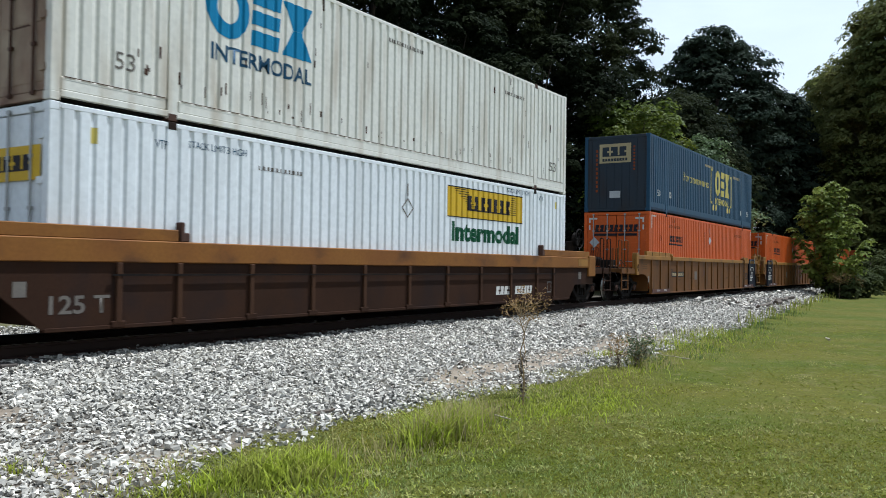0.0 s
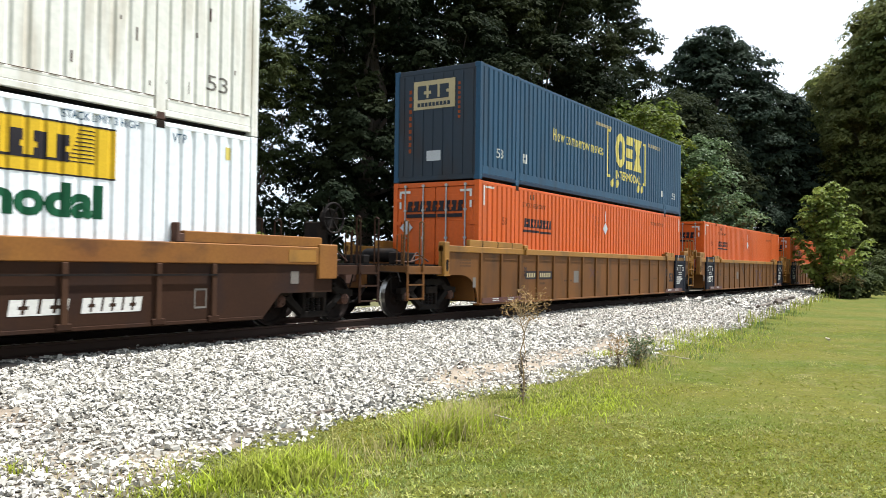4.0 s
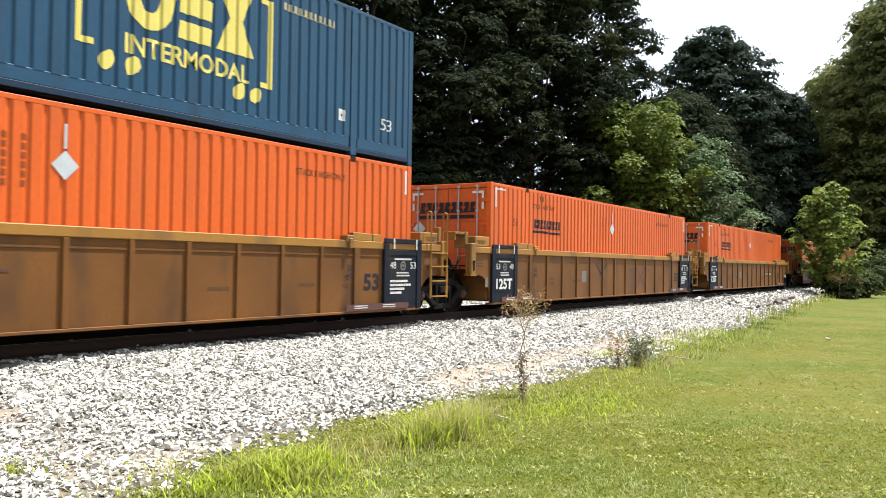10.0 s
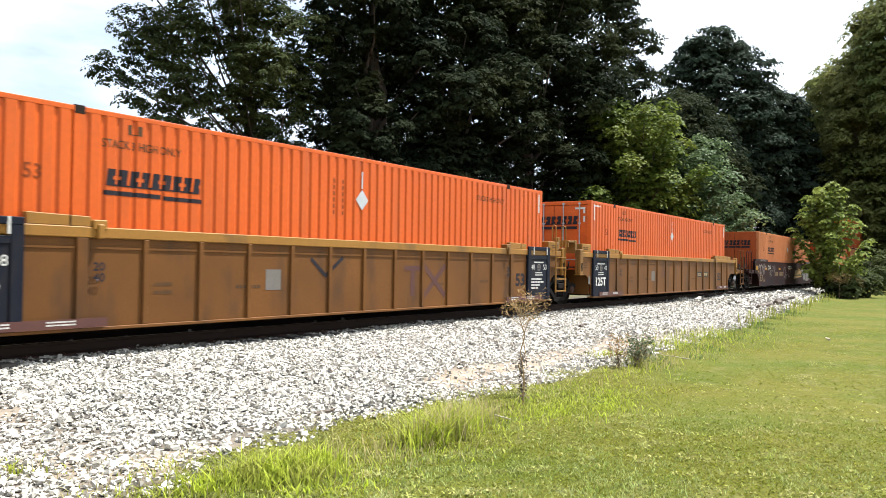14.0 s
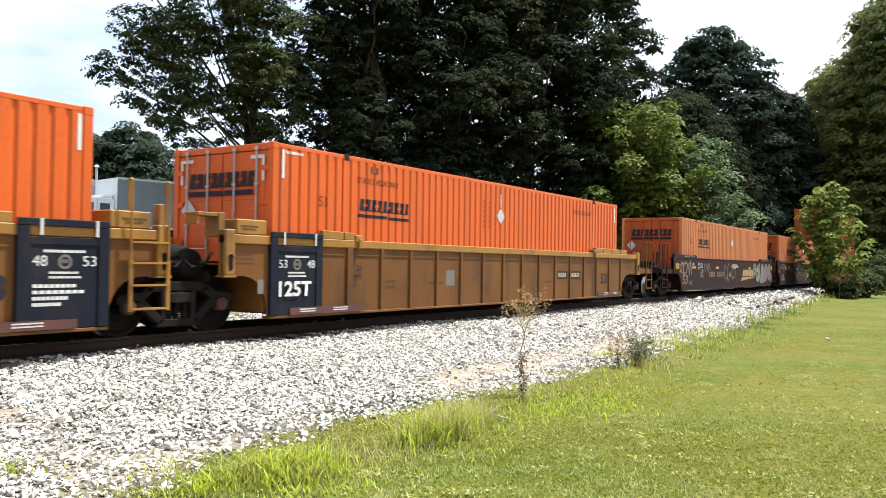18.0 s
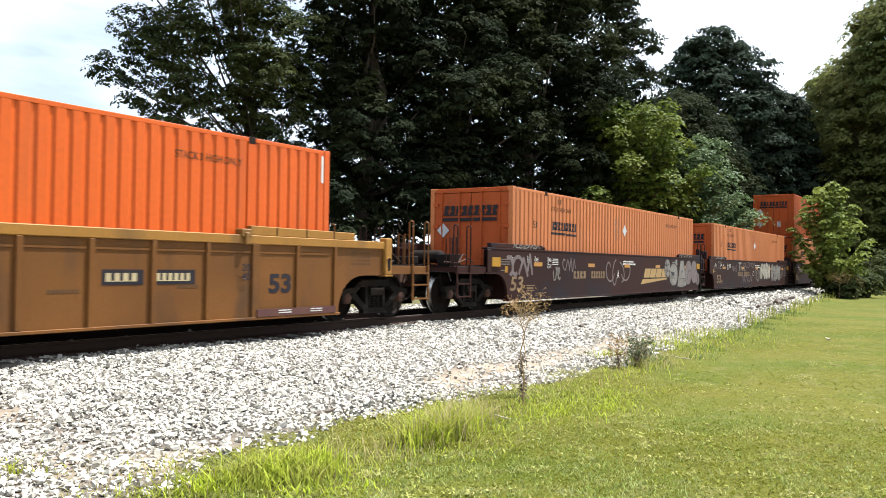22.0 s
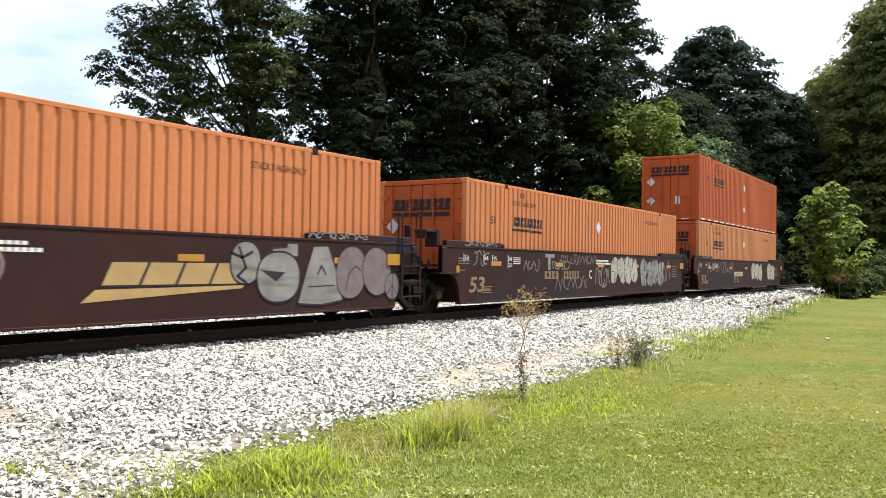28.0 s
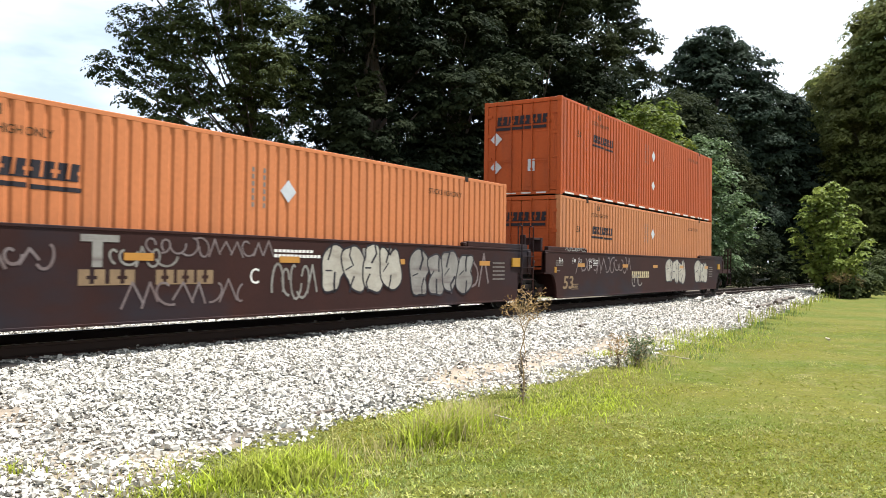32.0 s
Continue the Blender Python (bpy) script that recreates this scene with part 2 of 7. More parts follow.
def prism(bm, outline, y0, y1):
    """An outline in x, z carried from y0 to y1."""
    a = [bm.verts.new((x, y0, z)) for x, z in outline]
    b = [bm.verts.new((x, y1, z)) for x, z in outline]
    n = len(outline)
    bm.faces.new(a)
    bm.faces.new(b[::-1])
    for k in range(n):
        bm.faces.new((a[k], b[k], b[(k + 1) % n], a[(k + 1) % n]))


def lathe(bm, profile, axis="y", seg=24, c=(0, 0, 0)):
    """A profile of (along, radius) turned round an axis."""
    rings = []
    for h, r in profile:
        ring = []
        for k in range(seg):
            a = k * math.tau / seg
            p = {"y": (r * math.sin(a), h, r * math.cos(a)), "z": (r * math.cos(a), r * math.sin(a), h), "x": (h, r * math.cos(a), r * math.sin(a))}[axis]
            ring.append(bm.verts.new(Vector(p) + Vector(c)))
        rings.append(ring)
    for p, q in zip(rings, rings[1:]):
        for k in range(seg):
            bm.faces.new((p[k], p[(k + 1) % seg], q[(k + 1) % seg], q[k]))
    bm.faces.new(rings[0][::-1])
    bm.faces.new(rings[-1])


def finish(bm, name, mat, bevel=0.0, smooth=False):
    if bevel:
        bmesh.ops.bevel(bm, geom=bm.edges[:], offset=bevel, segments=1, affect="EDGES", clamp_overlap=True)
    bmesh.ops.recalc_face_normals(bm, faces=bm.faces)
    me = bpy.data.meshes.new(name)
    bm.to_mesh(me)
    bm.free()
    me.materials.append(mat)
    if smooth:
        me.shade_smooth()
    return me


def part(name, bm, mat, parent, label="", bevel=0.0, smooth=False):
    ob = new(name, finish(bm, name, mat, bevel, smooth) if isinstance(bm, bmesh.types.BMesh) else bm)
    ob.parent = parent
    if label:
        tagged(ob, label)
    return ob


def thing(name, label, category, group="", at=None, kind=""):
    ob = new(name)
    ob.empty_display_size = 0.3
    if at is not None:
        ob.matrix_basis = at
    return tagged(ob, label, category, group, kind)


def boxes(*rows):
    bm = bmesh.new()
    for r in rows:
        box(bm, *r)
    return bm


def letters(body, x, z, w, h, slant=0.0, bold=0.0):
    """Lettering in the x, z plane, fitted into a box w wide and h high with its lower corner at x, z."""
    cu = bpy.data.curves.new("t", "FONT")
    cu.body, cu.shear, cu.resolution_u, cu.offset = body, slant, 3, bold
    ob = bpy.data.objects.new("t", cu)
    scene.collection.objects.link(ob)
    bpy.context.view_layer.update()
    me = bpy.data.meshes.new_from_object(ob.evaluated_get(bpy.context.evaluated_depsgraph_get()))
    bm = bmesh.new()
    bm.from_mesh(me)
    bpy.data.objects.remove(ob)
    bpy.data.curves.remove(cu)
    bpy.data.meshes.remove(me)
    xs, ys = [v.co.x for v in bm.verts], [v.co.y for v in bm.verts]
    x0, x1, y0, y1 = min(xs), max(xs), min(ys), max(ys)
    for v in bm.verts:
        v.co = ((v.co.x - x0) / (x1 - x0) * w + x, 0, (v.co.y - y0) / (y1 - y0) * h + z)
    return bm


def sheet(*polys):
    """Flat shapes in the x, z plane."""
    bm = bmesh.new()
    for p in polys:
        bm.faces.new([bm.verts.new((x, 0, z)) for x, z in p])
    bmesh.ops.remove_doubles(bm, verts=bm.verts, dist=1e-5)
    return bm


def rect(x0, x1, z0, z1, lean=0.0):
    return [(x0, z0), (x1, z0), (x1 + lean, z1), (x0 + lean, z1)]


def diamond(x, z, r):
    return [(x, z - r), (x + r, z), (x, z + r), (x - r, z)]


def ring_shape(x, z, rx, rz, a0, a1, wid, n=14):
    """A bent band, as one strip of quads."""
    out = []
    for k in range(n):
        a, b = (radians(a0 + (a1 - a0) * i / n) for i in (k, k + 1))
        out.append([(x + rx * math.cos(a), z + rz * math.sin(a)), (x + rx * math.cos(b), z + rz * math.sin(b)),
                    (x + (rx - wid) * math.cos(b), z + (rz - wid) * math.sin(b)), (x + (rx - wid) * math.cos(a), z + (rz - wid) * math.sin(a))])
    return out


def bars(x, z, w, h, n, gap=0.22, lean=0.0):
    """A line of writing that cannot be read, as plain upright blocks joined by a thin foot rule; larger lines have a bite out of each block."""
    step, out = w / n, []
    thin = 0.10

    def cell(x0, x1, a, b):
        return [(x0 + lean * a, z + h * a), (x1 + lean * a, z + h * a), (x1 + lean * b, z + h * b), (x0 + lean * b, z + h * b)]

    for k in range(n):
        x0, x1, x2 = x + k * step, x + (k + 1 - gap) * step, x + (k + 1) * step
        out.append(cell(x0, x1, 0.0, thin))
        if h < 0.18:
            out.append(cell(x0, x1, thin, 1.0))
        else:
            out.append(cell(x0, x1, thin, 0.38))
            out.append(cell(x0, x0 + (x1 - x0) * 0.72, 0.38, 0.60) if k % 2 == 0 else cell(x0 + (x1 - x0) * 0.28, x1, 0.38, 0.60))
            out.append(cell(x0, x1, 0.60, 1.0))
        if k < n - 1:
            out.append(cell(x1, x2, 0.0, thin))
    return out


def ribbon(pts, wid):
    """A sprayed stroke: quads along a line of points."""
    out = []
    for (x0, z0), (x1, z1) in zip(pts, pts[1:]):
        d = math.hypot(x1 - x0, z1 - z0) or 1e-6
        nx, nz = -(z1 - z0) / d * wid / 2, (x1 - x0) / d * wid / 2
        ex, ez = (x1 - x0) / d * wid * 0.3, (z1 - z0) / d * wid * 0.3
        out.append([(x0 - ex - nx, z0 - ez - nz), (x1 + ex - nx, z1 + ez - nz), (x1 + ex + nx, z1 + ez + nz), (x0 - ex + nx, z0 - ez + nz)])
    return out


def scrawl(rng, x, z, w, h, loops, wid):
    """Looping strokes that fill a box, as hand-sprayed tags do."""
    polys = []
    for k in range(loops):
        cx = x + w * (k + 0.5) / loops
        a, turn = rng.uniform(0, 6), rng.choice((-1, 1))
        span, n = rng.uniform(3.0, 5.6), 11
        rx, rz = w / loops * rng.uniform(0.35, 0.65), h * rng.uniform(0.3, 0.5)
        pts = [(cx + rx * math.cos(a + turn * span * i / n) + (i / n - 0.5) * rx, z + h / 2 + rz * math.sin(a + turn * span * i / n)) for i in range(n + 1)]
        if rng.random() < 0.4:
            pts = [(cx - rx, z + h * rng.uniform(0, 0.3)), (cx, z + h * rng.uniform(0.8, 1)), (cx + rx, z + h * rng.uniform(0, 0.4))]
        polys += ribbon(pts, wid)
    return polys


def bubble(rng, x, z, rx, rz, n=18):
    """A puffy outline."""
    out = []
    for k in range(n):
        a = math.tau * k / n
        r = 1 + 0.18 * math.sin(2 * a + rng.uniform(0, 1)) + rng.uniform(-0.05, 0.05)
        out.append((x + rx * r * math.cos(a), z + rz * r * math.sin(a)))
    return out


# ---------------------------------------------------------------- the train: dimensions
LEN, HALF, HIGH = 16.154, 1.2955, 2.896
TRACK_Y = 11.60
FLOOR_Z = 0.362
RIB, RIB_DEEP = 0.248, 0.025
LIFT = (1.98, 14.174)


def rib_steps(x0, x1):
    """Break points (x, depth) of the corrugation between two posts."""
    n = max(2, round((x1 - x0) / RIB))
    p = (x1 - x0) / n
    out = []
    for k in range(n):
        a = x0 + k * p
        out += [(a, RIB_DEEP), (a + p * 0.14, RIB_DEEP), (a + p * 0.30, 0.0), (a + p * 0.88, 0.0)]
    return out + [(x1, RIB_DEEP)]


BAYS = ((0.14, LIFT[0] - 0.10), (LIFT[0] + 0.10, LIFT[1] - 0.10), (LIFT[1] + 0.10, LEN - 0.14))
STEPS = [s for a, b in BAYS for s in rib_steps(a, b)]


def depth_at(x):
    for (a, da), (b, db) in zip(STEPS, STEPS[1:]):
        if a <= x <= b:
            return da + (db - da) * (x - a) / max(b - a, 1e-6) if b - a < 0.19 else 0.0
    return 0.0


def painted_on_ribs(bm, lift=0.004):
    """Lays flat shapes on the corrugated wall."""
    xs = [v.co.x for v in bm.verts]
    for x, _ in STEPS:
        if min(xs) < x < max(xs):
            bmesh.ops.bisect_plane(bm, geom=bm.verts[:] + bm.edges[:] + bm.faces[:], plane_co=(x, 0, 0), plane_no=(1, 0, 0), dist=1e-5)
    for v in bm.verts:
        v.co.y = -HALF + depth_at(v.co.x) - lift
    return bm


def on_plane(bm, y):
    for v in bm.verts:
        v.co.y = y
    return bm


def on_end(bm, x=-0.05):
    """Turns shapes drawn in x, z to the end that faces back along the track: drawn x runs from one side to the other."""
    for v in bm.verts:
        v.co = (x, HALF - v.co.x, v.co.z)
    return bm


def wall_sheet(side, z0, z1):
    bm = bmesh.new()
    rows = []
    for x, d in STEPS:
        y = side * (HALF - d)
        rows.append([bm.verts.new(c) for c in ((x, y, z0), (x, y, z1), (x, side * (HALF - 0.07), z1), (x, side * (HALF - 0.07), z0))])
    for a, b in zip(rows, rows[1:]):
        for k in range(4):
            bm.faces.new((a[k], b[k], b[(k + 1) % 4], a[(k + 1) % 4]))
    bm.faces.new(rows[0])
    bm.faces.new(rows[-1])
    return bm


def container(label, paint, end_paint=None, band=0.0, doors=True, bars_mat="galv", casting="steel_dark", rail_paint=None):
    """A 53-foot domestic container; its near wall faces -y, its leading end -x, its underside is at z = 0."""
    c = thing("shipping_container", label, "container", "containers on the train")
    P, E = M[paint], M[end_paint or paint]
    for s in (-1, 1):
        part("side_wall", wall_sheet(s, 0.14 + band, HIGH - 0.07), P, c)
        rail = boxes((0.16, LEN - 0.16, s * (HALF - 0.10), s * HALF, 0.060, 0.15))
        part("bottom_rail", rail, M[rail_paint or paint], c, bevel=0.006)
        part("top_rail", boxes((0.16, LEN - 0.16, s * (HALF - 0.08), s * (HALF + 0.002), HIGH - 0.085, HIGH - 0.01)), P, c, bevel=0.008)
        if band:
            part("lower_panel", boxes((0.16, LIFT[0] - 0.12, s * (HALF - 0.06), s * (HALF - 0.004), 0.15, 0.15 + band),
                                      (LIFT[0] + 0.12, LIFT[1] - 0.12, s * (HALF - 0.06), s * (HALF - 0.004), 0.15, 0.15 + band),
                                      (LIFT[1] + 0.12, LEN - 0.16, s * (HALF - 0.06), s * (HALF - 0.004), 0.15, 0.15 + band)), P, c, bevel=0.01)
        for x in LIFT:
            part("lifting_post", boxes((x - 0.09, x + 0.09, s * (HALF - 0.06), s * (HALF + 0.003), 0.03, HIGH - 0.03)), P, c, bevel=0.006)
            part("lifting_casting", boxes((x - 0.085, x + 0.085, s * (HALF - 0.15), s * (HALF + 0.006), HIGH - 0.12, HIGH + 0.004)), M[casting], c, bevel=0.008)
            part("lower_casting", boxes((x - 0.085, x + 0.085, s * (HALF - 0.15), s * (HALF + 0.006), 0.0, 0.115)), M[casting], c, bevel=0.008)
        for x0, x1 in ((0.0, 0.15), (LEN - 0.15, LEN)):
            part("corner_post", boxes((x0, x1, s * (HALF - 0.13), s * (HALF + 0.004), 0.11, HIGH - 0.11)), P, c, bevel=0.01)
            for z in (0.0, HIGH - 0.118):
                part("corner_casting", boxes((x0, x1, s * (HALF - 0.16), s * (HALF + 0.006), z, z + 0.118)), P, c, bevel=0.008)
    part("roof", boxes((0.06, LEN - 0.06, -HALF + 0.04, HALF - 0.04, HIGH - 0.05, HIGH - 0.012), *[(k, k + 0.12, -HALF + 0.1, HALF - 0.1, HIGH - 0.014, HIGH - 0.002) for k in np.arange(0.5, 15.6, 0.4)]), P, c)
    part("underframe", boxes((0.17, LEN - 0.17, -HALF + 0.1, HALF - 0.1, 0.03, 0.13)), M["steel_dark"], c)
    part("rear_wall", boxes((LEN - 0.06, LEN - 0.02, -HALF + 0.1, HALF - 0.1, 0.1, HIGH - 0.1)), P, c)
    part("end_header", boxes((0.012, 0.12, -HALF + 0.16, HALF - 0.16, HIGH - 0.13, HIGH - 0.01)), E, c, bevel=0.008)
    part("end_sill", boxes((0.012, 0.12, -HALF + 0.16, HALF - 0.16, 0.02, 0.13)), E, c, bevel=0.008)
    if doors:
        for s in (-1, 1):
            y0, y1 = sorted((s * 0.012, s * (HALF - 0.12)))
            bm = boxes((0.03, 0.08, y0, y1, 0.14, HIGH - 0.14))
            d = part("door", bm, E, c, bevel=0.006)
            for zz in (0.26, 1.08, 1.90):
                part("door_panel", boxes((0.024, 0.0315, y0 + 0.09, y1 - 0.09, zz, zz + 0.66)), E, d, bevel=0.005)
            for f in (0.3, 0.78):
                y = s * (HALF - 0.13) * f
                bar = bmesh.new()
                rod(bar, (-0.012, y, 0.08), (-0.012, y, HIGH - 0.06), 0.019)
                for zz in (0.09, 0.75, 1.45, 2.15, HIGH - 0.12):
                    box(bar, -0.028, 0.016, y - 0.04, y + 0.04, zz, zz + 0.05)
                part("locking_bar", bar, M[bars_mat], d)
            for zz in (0.4, 1.1, 1.8, 2.4):
                yy = s * (HALF - 0.1)
                part("hinge", boxes((-0.008, 0.03, min(yy, yy - s * 0.16), max(yy, yy - s * 0.16), zz, zz + 0.09)), E, d)
            hb = bmesh.new()
            rod(hb, (-0.045, s * 0.36, 1.02), (-0.045, s * 0.86, 1.02), 0.012)
            part("door_handle", hb, M[bars_mat], d)
    else:
        w = part("end_wall", boxes((0.02, 0.07, -HALF + 0.12, HALF - 0.12, 0.12, HIGH - 0.12)), E, c)
        for y in np.arange(-1.1, 1.1, 0.3):
            part("end_rib", boxes((0.006, 0.0215, y, y + 0.10, 0.16, HIGH - 0.16)), E, w)
    return c


SMALL_MARKS = ("stencil_lines", "spray_tag", "serial_mark", "graffiti_outline", "graffiti_shade", "rust_patch", "reflective_strip", "stack_note", "reporting_bars", "upright_mark", "panel_border")


def small(ob):
    """Marks too fine to pick apart count as one."""
    return tagged(ob, kind="stuff") if ob.name.split(".")[0] in SMALL_MARKS else ob


def mark_side(c, name, bm, mat, label="", flat=False):
    return small(part(name, on_plane(bm, -HALF - 0.006) if flat else painted_on_ribs(bm), M[mat], c, label))


def mark_end(c, name, bm, mat, label="", x=-0.004):
    return part(name, on_end(bm, x), M[mat], c, label)


def placard_holder(c, x, z, r=0.16, stem=0.32):
    part("placard", on_plane(boxes_xz(diamond(x, z, r)), -HALF - 0.01), M["placard"], c, "white diamond placard")
    if stem:
        part("placard_strip", on_plane(boxes_xz(rect(x - 0.02, x + 0.02, z + r + 0.02, z + r + stem)), -HALF - 0.008), M["placard"], c)


def boxes_xz(poly):
    return sheet(poly)


def wordmark(x, z, w, h, n, lean):
    """A company's name as plain blocks, with the double rule below it."""
    return bars(x, z, w, h, n, 0.26, lean)


def side_blocks(c, x, z, w, h, mat="mark_black"):
    mark_side(c, "company_mark", sheet(*wordmark(x, z, w, h, 9, h * 0.12)), mat, "dark company mark in plain blocks")
    mark_side(c, "company_rule", sheet(rect(x - 0.03, x + w * 0.55, z - h * 0.55, z - h * 0.28), rect(x + w * 0.57, x + w, z - h * 0.60, z - h * 0.34)), mat)


def end_blocks(c, z=2.14, mat="mark_black"):
    mark_end(c, "company_mark", sheet(*wordmark(0.45, z, 1.72, 0.27, 9, 0.03)), mat, "dark company mark in plain blocks", -0.006)
    mark_end(c, "company_rule", sheet(rect(0.42, 1.35, z - 0.15, z - 0.06), rect(1.38, 2.12, z - 0.15, z - 0.06)), mat, x=-0.006)


def orange_container(label, paint, end_paint, clean, end_placard=True):
    c = container(label, paint, end_paint, bars_mat="galv" if clean else end_paint)
    mk = "mark_black"
    side_blocks(c, 2.40, 1.84, 1.72, 0.24)
    end_blocks(c)
    placard_holder(c, 8.12, 2.05, 0.2, 0.36 if clean else 0)
    mark_side(c, "size_number", letters("53", 1.19, 1.84, 0.26, 0.20, 0, 0.01), "mark_rust" if clean else "mark_dim")
    mark_side(c, "stack_note", letters("STACK 3 HIGH ONLY", 2.34, 2.38, 1.35, 0.12, 0, 0.01), "mark_dim", "worn dark stencil STACK 3 HIGH ONLY")
    mark_side(c, "stack_note", letters("STACK 3 HIGH ONLY", 12.6, 2.38, 1.35, 0.12, 0, 0.01), "mark_dim", "worn dark stencil STACK 3 HIGH ONLY")
    for k in range(2):
        mark_side(c, "upright_mark", sheet(*[rect(7.25 + k * 0.26, 7.33 + k * 0.26, 1.72 + j * 0.12, 1.80 + j * 0.12) for j in range(6)]), "mark_rust" if clean else "mark_grey")
    mark_side(c, "caution_mark", sheet(*bars(2.74, 2.60, 0.35, 0.14, 2, 0.6)), "mark_dim")
    if clean:
        for xs in ((0.22, 0.28), (LEN - 0.24, LEN - 0.18)):
            mark_side(c, "reflective_strip", sheet(rect(xs[0], xs[1], 2.28, 2.78)), "mark_white", flat=True)
        mark_side(c, "reflective_strip", sheet(rect(0.32, 0.75, 2.72, 2.77)), "mark_white")
        for y, dx in ((0.20, 0.34), (2.39, -0.34)):
            a, b = sorted((y, y + dx))
            e, f = sorted((y, y + 0.06 * (1 if dx > 0 else -1)))
            mark_end(c, "reflective_strip", sheet(rect(a, b, 2.62, 2.68), rect(e, f, 2.22, 2.62)), "mark_white")
    if end_placard:
        mark_end(c, "placard", sheet(diamond(0.43, 1.74, 0.2)), "placard", "white diamond placard", -0.008)
    return c


# ---------------------------------------------------------------- the train: trucks and well cars
OUT = 1.445
WHEEL_R = 0.457
WHEELSETS = []


def wheelset_mesh():
    bm = bmesh.new()
    for s in (-1, 1):
        prof = [(s * 0.66, 0.09), (s * 0.66, 0.17), (s * 0.700, 0.20), (s * 0.690, 0.36), (s * 0.665, 0.40), (s * 0.655, 0.475), (s * 0.685, 0.482), (s * 0.700, WHEEL_R + 0.002),
                (s * 0.80, WHEEL_R - 0.004), (s * 0.805, 0.40), (s * 0.765, 0.37), (s * 0.745, 0.22), (s * 0.79, 0.17), (s * 0.80, 0.09)]
        lathe(bm, prof, "y", 28)
    for f in bm.faces:
        c = f.calc_center_median()
        if abs(math.hypot(c.x, c.z) - WHEEL_R) < 0.012 and f.calc_area() < 0.05:
            f.material_index = 1
    lathe(bm, [(-1.06, 0.07), (-1.06, 0.08), (-0.85, 0.08), (-0.84, 0.09), (0.84, 0.09), (0.85, 0.08), (1.06, 0.08), (1.06, 0.07)], "y", 12)
    for s in (-1, 1):
        for k in range(5):
            a = k * math.tau / 5
            rod(bm, (0.115 * math.sin(a), s * 0.79, 0.115 * math.cos(a)), (0.115 * math.sin(a), s * 0.815, 0.115 * math.cos(a)), 0.022, 6)
    me = finish(bm, "wheelset", M["wheel"])
    me.materials.append(M["tread"])
    return me


def side_frame_mesh():
    bm = bmesh.new()
    for o in ([(-0.62, 0.68), (0.62, 0.68), (0.45, 0.83), (-0.45, 0.83)],
              [(-1.12, 0.50), (-1.12, 0.63), (-0.70, 0.66), (-0.55, 0.80), (-0.45, 0.70), (-0.62, 0.56)],
              [(1.12, 0.50), (0.62, 0.56), (0.45, 0.70), (0.55, 0.80), (0.70, 0.66), (1.12, 0.63)],
              [(-0.80, 0.50), (-0.66, 0.58), (-0.28, 0.26), (-0.34, 0.16)], [(0.80, 0.50), (0.34, 0.16), (0.28, 0.26), (0.66, 0.58)],
              [(-0.40, 0.13), (0.40, 0.13), (0.36, 0.25), (-0.36, 0.25)],
              [(-0.33, 0.22), (-0.24, 0.22), (-0.24, 0.72), (-0.33, 0.72)], [(0.24, 0.22), (0.33, 0.22), (0.33, 0.72), (0.24, 0.72)],
              [(-1.06, 0.36), (-0.98, 0.36), (-0.98, 0.54), (-1.06, 0.54)], [(0.98, 0.36), (1.06, 0.36), (1.06, 0.54), (0.98, 0.54)]):
        prism(bm, o, -0.07, 0.07)
    return finish(bm, "side_frame", M["truck_frame"], bevel=0.012)


WHEEL_MESH, FRAME_MESH = wheelset_mesh(), side_frame_mesh()


def truck(parent, x):
    """A two-axle truck under a car, centred at x along it."""
    bm = boxes((-0.22, 0.22, -1.12, 1.12, 0.50, 0.66), (-0.28, 0.28, -0.45, 0.45, 0.62, 0.74))
    t = part("truck", bm, M["truck_frame"], parent, "cast steel two-axle truck, dusty black", bevel=0.015)
    t.location = (x, 0, 0)
    for s in (-1, 1):
        f = part("side_frame", FRAME_MESH, None, t)
        f.location = (0, s * 1.0, 0)
        for k in (-0.15, 0.0, 0.15):
            bm, prof = bmesh.new(), []
            for j in range(7):
                prof += [(0.255 + j * 0.036, 0.050), (0.270 + j * 0.036, 0.066), (0.285 + j * 0.036, 0.050)]
            lathe(bm, prof, "z", 10, (k, s * 0.99, 0))
            part("spring", bm, M["steel_dark"], t)
        for ax in (-0.89, 0.89):
            bm = bmesh.new()
            lathe(bm, [(s * 0.90, 0.10), (s * 0.90, 0.115), (s * 1.06, 0.115), (s * 1.085, 0.085), (s * 1.09, 0.03)], "y", 14, (ax, 0, WHEEL_R))
            for k in range(3):
                a = 0.5 + k * math.tau / 3
                rod(bm, (ax + 0.055 * math.sin(a), s * 1.08, WHEEL_R + 0.055 * math.cos(a)), (ax + 0.055 * math.sin(a), s * 1.10, WHEEL_R + 0.055 * math.cos(a)), 0.018, 6)
            part("axle_bearing", bm, M["rust"], t)
    bm = bmesh.new()
    for s in (-1, 1):
        rod(bm, (s * 0.36, -0.80, 0.40), (s * 0.36, 0.80, 0.40), 0.045, 6)
        for y in (-0.75, 0.75):
            box(bm, s * 0.36 - 0.02 + s * 0.02, s * 0.36 + 0.05 + s * 0.02, y - 0.06, y + 0.06, 0.32, 0.58)
    part("brake_beam", bm, M["steel_dark"], t)
    for ax in (-0.89, 0.89):
        w = part("wheelset", WHEEL_MESH, None, t)
        w.location = (ax, 0, WHEEL_R)
        WHEELSETS.append((w, ax))
    return t


